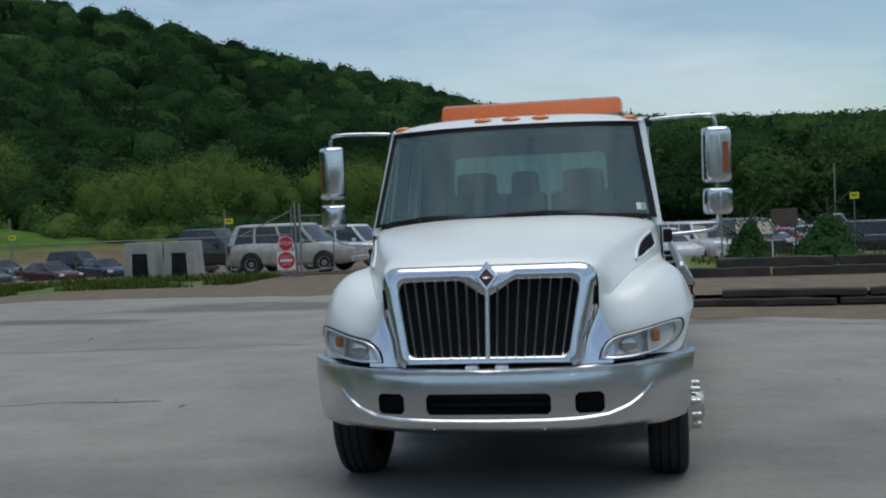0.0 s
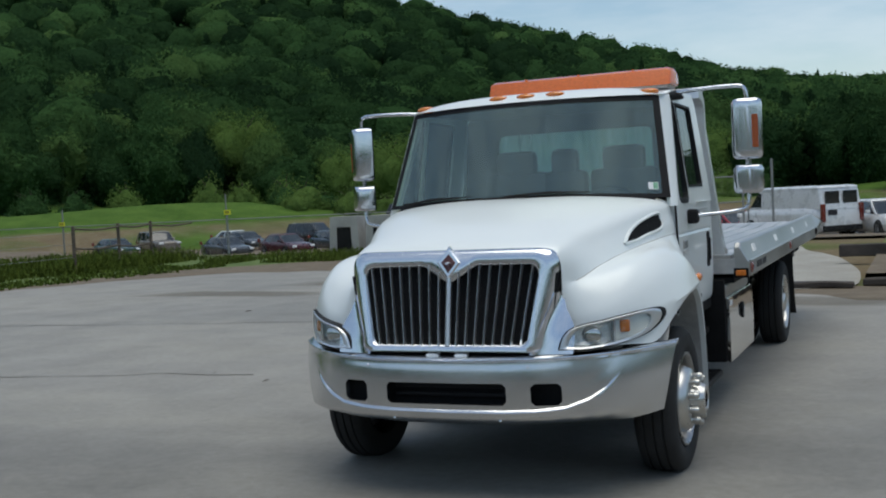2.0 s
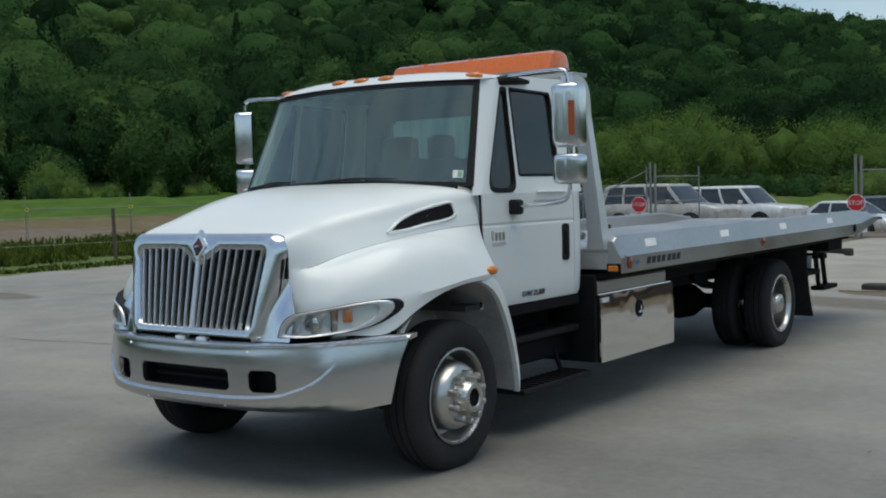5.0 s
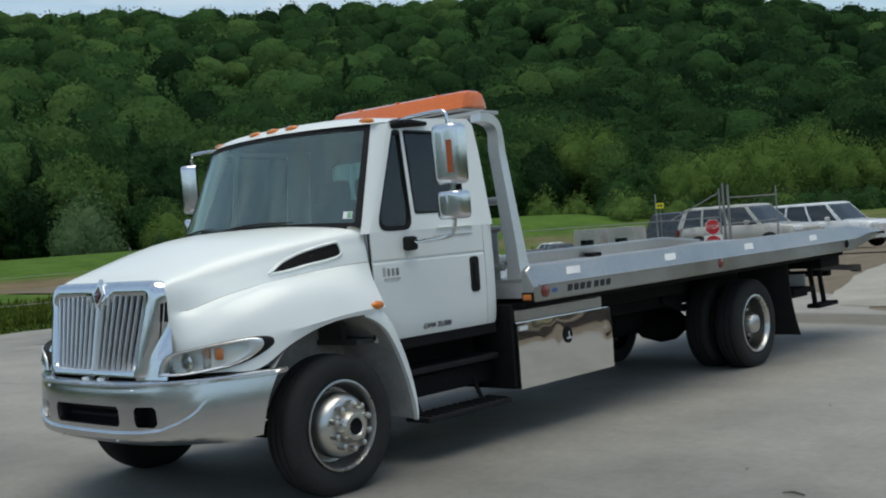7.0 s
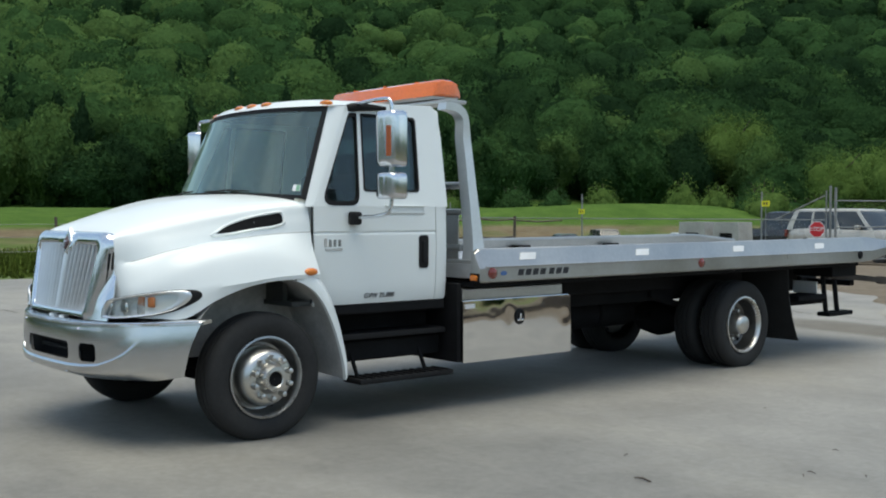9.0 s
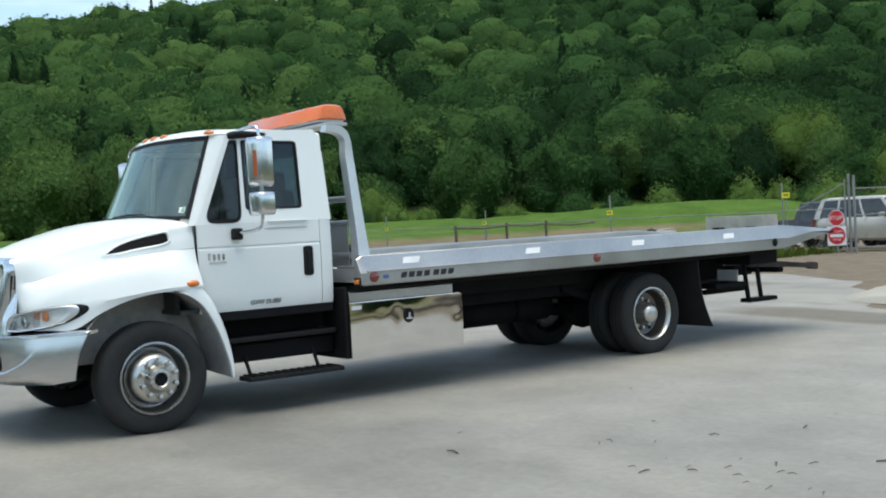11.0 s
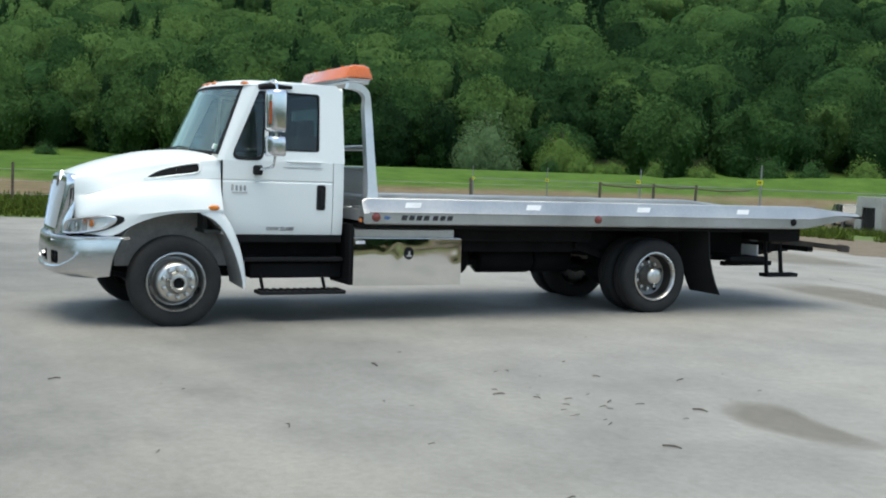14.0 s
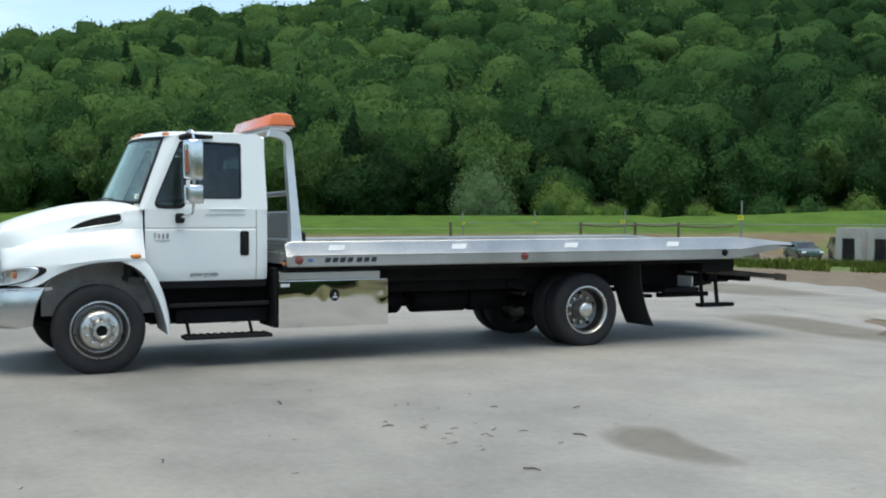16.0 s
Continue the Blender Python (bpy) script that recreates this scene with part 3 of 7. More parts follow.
rng = np.random.default_rng(11)
HI = [dome(rng, 2600, 0.044, 3, rng.uniform(0.85, 1.1), rough=1.25, fluff=0.055) for _ in range(10)]
MID = [dome(rng, 560, 0.056, 2, rng.uniform(0.9, 1.15), fluff=0.09) for _ in range(12)]
FIR = [dome(rng, 420, 0.06, 2, 0.75, 0.8, 0.7) for _ in range(5)]
LO = [dome(rng, 120, 0.08, 2, rng.uniform(0.9, 1.2), fluff=0.08) for _ in range(12)]


def planted(lib, x, y, z, h, w, rng, hue):
    v, nm, t, q = lib[rng.integers(len(lib))]
    a = rng.uniform(0, math.tau)
    ca, sa = math.cos(a), math.sin(a)
    spin = np.array([[ca, sa, 0], [-sa, ca, 0], [0, 0, 1]])
    return (v * np.array([w, w, h])) @ spin + np.array([x, y, z]), nm @ spin, t, q, hue


woods = []
for band0, band1, lib, step, in ((0, 24, HI, 6.2), (24, 95, MID, 6.6), (95, 420, LO, 8.3)):
    for az in np.arange(-92, 36, 0.2):
        r0, r1 = foot_r(az), ridge_r(az)
        lo, hi = r0 + band0, min(r0 + band1, r1 + 14)
        if lo >= hi:
            continue
        area = radians(0.2) * (hi * hi - lo * lo) / 2
        for _ in range(rng.poisson(area / step ** 2)):
            r = math.sqrt(rng.uniform(lo * lo, hi * hi))
            a = radians(az + rng.uniform(0, 0.2))
            x, y = EYE0.x + r * math.sin(a), EYE0.y + r * math.cos(a)
            h = rng.uniform(8.5, 15.5) * (0.85 if band0 == 0 else 1.0) * interp(math.degrees(a), (-112, -12, 0, 42), (1, 1, 0.72, 0.72))
            if rng.random() < (0.12 if band0 < 90 else 0.04):
                woods.append(planted(FIR, x, y, land_z(x, y) - 0.8, h * 1.12, rng.uniform(6.0, 8.5), rng, 0.0))
            else:
                sink = 0.16 * h if lib is HI else 0.0
                # tone also follows azimuth: the hill's uneven brightness and haze put into colour
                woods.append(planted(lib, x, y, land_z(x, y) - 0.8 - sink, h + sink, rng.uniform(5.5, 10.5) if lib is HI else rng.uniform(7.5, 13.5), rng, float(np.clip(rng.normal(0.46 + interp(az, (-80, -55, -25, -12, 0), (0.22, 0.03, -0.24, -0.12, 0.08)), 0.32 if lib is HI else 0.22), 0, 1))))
for az in np.arange(-92, 36, 0.4):          # a closed edge along the ridge
    for k in range(3):
        a, r = radians(az + rng.uniform(0, 0.55)), ridge_r(az) - rng.uniform(-4, 26)
        x, y = EYE0.x + r * math.sin(a), EYE0.y + r * math.cos(a)
        woods.append(planted(LO, x, y, land_z(x, y) - 5.0, (5.0 + rng.uniform(7.0, 11.0)) * interp(az, (-12, 0), (1, 0.75)), rng.uniform(9, 13), rng, float(np.clip(rng.normal(0.42, 0.2), 0, 1))))
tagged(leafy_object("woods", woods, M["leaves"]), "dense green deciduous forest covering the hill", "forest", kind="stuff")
def polar(az, r):
    return EYE0.x + r * math.sin(radians(az)), EYE0.y + r * math.cos(radians(az))


# unseen low woods added behind the camera, to darken reflections in the metal
back = []
for az in np.arange(40, 262, 1.6):
    x, y = polar(az, rng.uniform(78, 104))
    back.append(planted(LO, x, y, land_z(x, y) - 1.0, rng.uniform(9, 14), rng.uniform(9, 13), rng, rng.uniform(0.25, 0.55)))
tagged(leafy_object("unseen_tree_belt", back, M["leaves"]), "unseen belt of green trees added for dark reflections", "forest", kind="stuff")


def tree(x, y, h, w, leaves, material, label, size=0.05, name="tree", base=0.12):
    z = land_z(x, y)
    t = root(name, (x, y, z))
    r = np.random.default_rng(int(abs(x * 31 + y * 17)) + 5)
    low_tree = base < 0.05      # bushes and willows are leafy down to the grass
    heads = []
    for k in range(5 if low_tree else 9):      # several uneven heads grown into one another
        a, off = k * 2.5 + r.uniform(-0.5, 0.5), (0.0 if k == 0 else r.uniform(0.16, 0.30))
        dv, dn, dt, dq = dome(r, leaves // 4, size * 0.8, 2, 1.0, 0.3, 1.5, 0.22)
        n0 = sum(len(q[0]) for q in heads)
        tall, wide = (0.78, 0.62) if k == 0 else (r.uniform(0.42, 0.66), r.uniform(0.38, 0.52))
        lift = 0.0 if low_tree or k == 0 else r.uniform(0.0, 0.36) * (1.25 - off * 2)
        heads.append((dv * np.array([wide, wide, tall]) + np.array([off * math.cos(a), off * math.sin(a), lift]), dn, dt + n0, dq + n0))
    v, nm, tt, qq = (np.concatenate([q[k] for q in heads]) for k in range(4))
    nm = unit(nm + np.array([0, 0, 0.35]))
    low = 0.22 * h if low_tree else 0.0
    h = h * (0.72 if name == "bush" else 0.95)
    ob = leafy_object("crown", [(v * np.array([w, w, h * (1 - base * 0.6) + low]) + np.array([0, 0, h * base * 0.5 - low]), nm, tt, qq, 0.5)], M[material])
    ob.parent = t
    bm = bmesh.new()
    tube(bm, [(0, 0, -0.2), (0.05 * w * 0.1, 0, h * 0.3), (0, 0.03 * w, h * 0.7)], [h * 0.022, h * 0.016, h * 0.006], 8)
    for k in range(5):
        a = k * 1.3 + r.uniform(0, 1)
        z0 = h * (0.22 + 0.09 * k)
        tube(bm, [(0, 0, z0), (0.18 * w * math.cos(a), 0.18 * w * math.sin(a), z0 + h * 0.12), (0.3 * w * math.cos(a), 0.3 * w * math.sin(a), z0 + h * 0.22)], [h * 0.008, h * 0.006, h * 0.003], 5)
    part("trunk", bm, "bark", t)
    return tagged(t, label, "bush" if name == "bush" else "tree")


tree(-101, 150, 15.5, 14, 9000, "leaves_bright", "tall light-green tree before the wooded hill", 0.04)
tree(-104, 59, 8.6, 9.5, 12000, "leaves_grey", "rounded grey-green willow at the field's edge", 0.042, base=0.03)
tree(-99, 66, 7.0, 7.5, 8000, "leaves_bright", "sparse yellow-green willow at the field's edge", 0.042, base=0.03)
for az, r, h, w in ((-75.5, 118, 3.2, 4.4), (-73, 121, 2.2, 3.0), (-57, 122, 2.6, 3.4), (-55.5, 124, 3.2, 4.6), (-53.8, 123, 2.4, 3.6), (-51.6, 122, 2.8, 3.2), (-49.2, 124, 2.6, 4.2), (-46.0, 125, 4.0, 6.5),
                    (-44.0, 126, 3.6, 6.0), (-41.5, 130, 4.2, 6.0), (-86, 120, 2.6, 3.4), (-83, 122, 2.2, 3.6), (-37.5, 130, 5.2, 5.5), (-35.8, 132, 4.2, 5.5), (-33.6, 132, 5.6, 6.5)):
    x, y = polar(az, r)
    tree(x, y, h * 1.3, w * 0.85, 2200, "leaves_bright" if int(r * 7 + w * 3) % 3 else "leaves", "small bright green bush at the foot of the wood", 0.075, name="bush", base=0.0)
rb = random.Random(12)
for k in range(26):
    az = -34 + 0.95 * k + rb.uniform(-0.3, 0.3)
    x, y = polar(az, rb.uniform(106, 116))
    tree(x, y, rb.uniform(3.2, 5.5), rb.uniform(4.5, 7.0), 1500, "leaves" if rb.random() < 0.6 else "leaves_bright", "dense green scrub at the wood's edge", 0.075, name="bush", base=0.0)
for az, r, h, w in ((-30, 150, 11, 10), (-26.5, 140, 12, 11), (-22.5, 135, 11, 10), (-19, 128, 9.5, 11), (-15.5, 130, 9, 10), (-11.5, 135, 10, 10), (-24.5, 150, 14, 10), (-28, 165, 13, 12), (-17, 150, 11, 10)):
    x, y = polar(az, r)
    tree(x, y, h, w, 5500, "leaves_bright", "yellow-green broadleaf tree behind the car park", 0.045)

def stain_mat():
    """Thin dirt that thins out towards its edge."""
    m = bpy.data.materials.new("damp_dirt_film")
    m.use_nodes = True
    nt = m.node_tree
    nt.nodes.clear()
    out, tr, df, mx = (nt.nodes.new(k) for k in ("ShaderNodeOutputMaterial", "ShaderNodeBsdfTransparent", "ShaderNodeBsdfDiffuse", "ShaderNodeMixShader"))
    at = nt.nodes.new("ShaderNodeAttribute")
    at.attribute_name = "cover"
    mul = nt.nodes.new("ShaderNodeMath")
    mul.operation = "MULTIPLY"
    nt.links.new(at.outputs["Fac"], mul.inputs[0])
    nt.links.new(ramp(nt, noise_tex(nt, 2.2, 6, 0.65), [(0.3, (0.25,) * 3), (0.6, (0.42,) * 3)]), mul.inputs[1])
    nt.links.new(ramp(nt, noise_tex(nt, 9, 4), [(0.3, (0.15, 0.132, 0.105)), (0.7, (0.215, 0.192, 0.155))]), df.inputs["Color"])
    nt.links.new(mul.outputs["Value"], mx.inputs["Fac"])
    nt.links.new(tr.outputs["BSDF"], mx.inputs[1])
    nt.links.new(df.outputs["BSDF"], mx.inputs[2])
    nt.links.new(mx.outputs["Shader"], out.inputs["Surface"])
    return m


M["damp"] = stain_mat()


def stain(pts, z, label):
    n_ = len(pts)
    cx, cy = sum(q[0] for q in pts) / n_, sum(q[1] for q in pts) / n_
    steps = ((1.12, 0.0), (0.92, 0.55), (0.7, 1.0), (0.4, 1.0), (0.02, 1.0))
    vs = [(cx + (x - cx) * k, cy + (y - cy) * k, z) for k, _ in steps for x, y in pts]
    fs = [(r * n_ + i, r * n_ + (i + 1) % n_, (r + 1) * n_ + (i + 1) % n_, (r + 1) * n_ + i) for r in range(len(steps) - 1) for i in range(n_)]
    me = bpy.data.meshes.new("stain")
    me.from_pydata(vs, [], fs)
    cov = me.attributes.new("cover", "FLOAT", "POINT")
    cov.data.foreach_set("value", [c for _, c in steps for _ in pts])
    me.materials.append(M["damp"])
    return tagged(new("stain", me), label, "stain", kind="structure")


# damp, dusty stains worn into the asphalt: thin uneven sheets
for k, (pts, label) in enumerate(((
        [(5.7, 3.1), (5.9, 2.8), (6.4, 2.6), (6.9, 2.75), (7.0, 3.0), (6.5, 3.15), (6.0, 3.3)], "brown damp stain on the asphalt"),
        ([(-13, 12.0), (-9, 11.6), (-8.5, 12.4), (-12, 13.0)], "brown damp stain on the asphalt"),
        ([(-10.5, 14.0), (-5.5, 13.6), (-4.5, 15.2), (-9, 16.2)], "brown dusty stain on the asphalt"),
        ([(-14.5, 6.0), (-12.5, 5.6), (-12.2, 6.2), (-14, 6.6)], "brown damp stain on the asphalt"),
        ([(-1.5, 9.8), (2.0, 9.2), (2.2, 10.2), (-1.2, 10.9)], "brown damp stain on the asphalt"))):
    stain(wavy(pts, 0.16, 8, seed=20 + k), 0.003 + 0.0004 * k, label)
# long tar-filled cracks
rc = random.Random(6)
for x0, y0, x1, y1 in ((-17, 6.5, -5, 7.6), (-5, 7.6, -1, 8.4), (-12, 1.8, -4, 3.0), (2.4, 9.4, 6.5, 8.0), (-6, 12.6, -0.4, 11.5)):
    pts = []
    n_ = 14
    for i in range(n_ + 1):
        t = i / n_
        pts.append((x0 + (x1 - x0) * t + rc.uniform(-0.1, 0.1), y0 + (y1 - y0) * t + rc.uniform(-0.12, 0.12)))
    w = [0.004 + 0.014 * rc.random() ** 2 for _ in pts]
    bm = bmesh.new()
    loft(bm, [[(x, y - ww, 0.0035), (x, y + ww, 0.0035)] for (x, y), ww in zip(pts, w)], False)
    tagged(part("crack", bm, "tie"), "dark crack running across the asphalt", "crack", kind="structure")

from mathutils.bvhtree import BVHTree

# ---- the tow truck: front axle at y = 0, nose towards -y, driver's side +x ----
truck = root("tow_truck")
tagged(truck, "white flatbed tow truck with aluminium deck and orange light bar", "truck")

# hood and fenders: half sections across, from the ridge out and down to the wheel arch
# y; hood: ridge to valley; fender: valley to the crease over the headlight; outer face down to the wheel arch
HOOD = [
    (-0.895, [(0, 1.450), (0.34, 1.447), (0.60, 1.430), (0.656, 1.375), (0.662, 1.26)], [(0.66, 1.12), (0.664, 1.03), (0.667, 0.97)], (0.66, 0.90)),
    (-0.845, [(0, 1.492), (0.34, 1.484), (0.605, 1.462), (0.675, 1.395), (0.692, 1.25)], [(0.775, 1.13), (0.835, 1.06), (0.865, 0.985)], (0.875, 0.885)),
    (-0.76, [(0, 1.530), (0.36, 1.52), (0.625, 1.486), (0.705, 1.40), (0.735, 1.265)], [(0.85, 1.21), (0.945, 1.125), (0.985, 1.015)], (1.000, 0.885)),
    (-0.60, [(0, 1.588), (0.38, 1.576), (0.65, 1.525), (0.735, 1.42), (0.79, 1.315)], [(0.95, 1.305), (1.06, 1.21), (1.115, 1.060)], (1.125, 0.885)),
    (-0.40, [(0, 1.645), (0.42, 1.632), (0.72, 1.57), (0.805, 1.46), (0.85, 1.36)], [(1.01, 1.372), (1.125, 1.278), (1.195, 1.087)], (1.185, 1.00)),
    (-0.20, [(0, 1.692), (0.45, 1.680), (0.79, 1.61), (0.87, 1.50), (0.91, 1.395)], [(1.045, 1.395), (1.155, 1.305), (1.230, 1.113)], (1.212, 1.075)),
    (0.00, [(0, 1.722), (0.48, 1.710), (0.85, 1.64), (0.925, 1.53), (0.96, 1.42)], [(1.070, 1.395), (1.170, 1.308), (1.236, 1.137)], (1.226, 1.112)),
    (0.20, [(0, 1.735), (0.50, 1.726), (0.90, 1.665), (0.975, 1.55), (1.005, 1.44)], [(1.085, 1.372), (1.172, 1.272), (1.230, 1.150)], (1.222, 1.12)),
    (0.446, [(0, 1.738), (0.52, 1.732), (0.95, 1.685), (1.020, 1.575), (1.040, 1.452)], [(1.072, 1.335), (1.135, 1.215), (1.172, 1.147)], (1.168, 1.12)),
]


def hood_rows(sub_y=5, sub_s=5):
    flat = []
    for y, top, fender, low in HOOD:
        line = list(catmull(top, sub_s)) + list(catmull(top[-1:] + fender, sub_s))[1:] + list(catmull([fender[-1], low], 2))[1:]
        flat.append(np.concatenate([[y], np.ravel(line)]))
    return [(r[0], r[1:].reshape(-1, 2)) for r in catmull(flat, sub_y)]


HOOD_ROWS = hood_rows()


bm = bmesh.new()
loft(bm, [[(x, y, z) for x, z in pts[::-1]] + [(-x, y, z) for x, z in pts[1:]] for y, pts in HOOD_ROWS], False)
geo = bmesh.ops.solidify(bm, geom=bm.faces[:], thickness=0.018)
hood = part("hood", bm, "white", truck, "white tilt hood with flared fenders", 24)

# crease beads where the hood's sides meet the fender crowns
for s in (1, -1):
    bm = bmesh.new()
    tube(bm, [(s * (p[1][20][0] - 0.001), p[0], p[1][20][1]) for p in HOOD_ROWS[8:]], 0.0035, 6)
    part("seam", bm, "liner", hood)

# hood side vents
VENT = [(-0.255, 1.440), (-0.16, 1.50), (-0.02, 1.548), (0.13, 1.578), (0.215, 1.588), (0.235, 1.565), (0.225, 1.515), (0.14, 1.492), (0.0, 1.474), (-0.13, 1.452)]
vent_line = [tuple(p) for p in catmull(VENT + VENT[:1], 4)][:-1]
hood_tree = BVHTree.FromPolygons([v.co for v in hood.data.vertices], [p.vertices for p in hood.data.polygons])


def on_hood(y, z, off):
    """The place on the hood's side at a length and height, lifted off its skin."""
    hit = hood_tree.ray_cast(Vector((2.0, y, z)), Vector((-1, 0, 0)))
    return hit[0].x + off


for s in (1, -1):
    cy, cz = 0.03, 1.522
    def vring(ky, kz, off):
        return [(s * on_hood(cy + (y - cy) * ky, cz + (z - cz) * kz, off), cy + (y - cy) * ky, cz + (z - cz) * kz) for y, z in vent_line]
    bm = bmesh.new()
    loft(bm, [vring(k, k, 0.006) for k in (1.0, 0.8, 0.6, 0.4, 0.2, 0.03)], True, False)
    vent = part("hood_vent", bm, "black", truck, "black leaf-shaped hood side vent")
    bm = bmesh.new()
    rim = vring(1.06, 1.14, 0.003)
    tube(bm, rim + rim[:1], 0.011, 6, False)
    part("vent_rim", bm, "white", vent, "", 60)

# rear fender tails and wheel house liners
ARCH = catmull([(-0.53, 0.86), (-0.46, 0.94), (-0.33, 1.045), (-0.08, 1.118), (0.12, 1.122), (0.30, 1.075), (0.44, 0.96), (0.56, 0.74), (0.64, 0.50), (0.665, 0.355)], 4)
for s in (1, -1):
    bm = bmesh.new()
    tail = [p for p in ARCH if p[0] > 0.19]
    rings = []
    for i, (y, z) in enumerate(tail):
        t = i / (len(tail) - 1)
        w = 0.125 * (1 - t) ** 0.8 + 0.02
        ny, nz = 0.75 + 0.2 * t, 0.65 - 0.6 * t
        xo = 1.205 - 0.03 * t
        rings.append([(s * xo, y, z), (s * (xo - 0.006), y + ny * w * 0.6, z + nz * w * 0.6), (s * (xo - 0.05), y + ny * w, z + nz * w),
                      (s * (xo - 0.06), y + ny * w, z + nz * w), (s * (xo - 0.035), y, z)])
    loft(bm, rings, True, True)
    part("fender_tail", bm, "white", truck, "", 50)
    bm = bmesh.new()
    loft(bm, [[(s * 1.17, y, z + 0.004) for y, z in ARCH], [(s * 0.62, y, z + 0.03) for y, z in ARCH]], False)
    part("wheelhouse", bm, "liner", truck, "dusty grey wheel house liner", 40)
    bm = nbox(min(s * 0.60, s * 0.62), max(s * 0.60, s * 0.62), -0.5, 0.66, 0.55, 1.15)
    part("inner_panel", bm, "liner", truck)
    bm = bmesh.new()
    bmesh.ops.create_uvsphere(bm, u_segments=14, v_segments=8, radius=1.0)
    for v in bm.verts:
        v.co = Vector((s * (1.20 + 0.022 * v.co.x * s), 0.345 + 0.058 * v.co.y, 1.168 + 0.028 * v.co.z))
    part("side_marker", bm, "amber", truck, "amber fender marker lamp", 60)
    # black gasket under the fender, above the bumper end
    bm = bmesh.new()
    loft(bm, [[(s * x, y, z) for x, y, z in ((0.965, -0.77, 0.89), (1.085, -0.60, 0.89), (1.13, -0.50, 0.89))],
              [(s * x, y, z) for x, y, z in ((0.96, -0.77, 0.85), (1.08, -0.60, 0.85), (1.125, -0.50, 0.85))]], False)
    bmesh.ops.solidify(bm, geom=bm.faces[:], thickness=0.02)
    part("gasket", bm, "plastic", truck)


# grille
def grille_y(z):
    return interp(z, (0.82, 1.46), (-1.050, -0.932))


def grille_ring(wt, wb, zt, zb, dy, r, dip=0.0):
    base = rounded([(-wb, zb), (wb, zb), (wt, zt), (0.165, zt), (0, zt - dip), (-0.165, zt), (-wt, zt)], [0.05, 0.05, r, 0.05, 0.03, 0.05, r], 6)
    out = []
    for x, z in base:
        out.append((x, grille_y(z) + dy, z))
    return out


grille = root("grille")
grille.parent = truck
grille["label"] = "chrome grille with upright bars and dark mesh"
bm = bmesh.new()
loft(bm, [grille_ring(0.668, 0.60, 1.440, 0.862, 0.13, 0.10), grille_ring(0.674, 0.585, 1.450, 0.862, 0.065, 0.10), grille_ring(0.660, 0.555, 1.456, 0.862, 0.022, 0.10), grille_ring(0.615, 0.520, 1.436, 0.874, -0.010, 0.085),
          grille_ring(0.57, 0.492, 1.378, 0.902, -0.014, 0.07, 0.085), grille_ring(0.555, 0.48, 1.362, 0.915, 0.0, 0.06, 0.10), grille_ring(0.55, 0.475, 1.356, 0.92, 0.05, 0.06, 0.10)], True, False)
part("surround", bm, "chrome", grille, "bright chrome grille surround", 50)
bm = bmesh.new()
loft(bm, [grille_ring(0.56, 0.485, 1.375, 0.905, 0.05, 0.06), [(0, grille_y(1.14) + 0.07, 1.14)] * len(grille_ring(0.5, 0.5, 1.3, 0.9, 0, 0.05))], True, False)
part("backing", bm, "black", grille)
for i in range(-8, 9):
    u = i / 8.65
    bm = bmesh.new()
    w = 0.016 if i == 0 else 0.005
    zt, zb = 1.372, 0.91
    if abs(i) <= 1:
        zt = 1.33 if i else 1.30
    rings = []
    for z in (zb, zb + 0.01, (zt + zb) / 2, zt - 0.01, zt):
        xm = u * interp(z, (0.91, 1.37), (0.478, 0.555))
        yb = grille_y(z) - 0.004 - 0.02 * (1 - u * u)
        rings.append([(xm - w, yb + 0.03, z), (xm - w * 0.8, yb + 0.008, z), (xm, yb, z), (xm + w * 0.8, yb + 0.008, z), (xm + w, yb + 0.03, z)])
    loft(bm, rings, True, True)
    part("grille_bar", bm, "bar", grille, "", 60)
# emblem: a diamond plate with an enamel centre
for k, (rx, rz, y0, m_) in enumerate(((0.074, 0.094, -0.960, "chrome"), (0.046, 0.058, -0.966, "emblem"), (0.026, 0.010, -0.972, "chrome"))):
    bm = bmesh.new()
    zc = 1.385
    ring = lambda f, y: [(rx * f * a, y + (zz * 0.105) * 0.15, zc + rz * f * zz) for a, zz in ((0, -1), (1, 0), (0, 1), (-1, 0))]
    loft(bm, [ring(1.0, y0 + 0.022), ring(1.0, y0), ring(0.86, y0 - 0.006)], True, True)
    part("emblem_plate" if k == 0 else "emblem_inlay", bm, m_, grille)
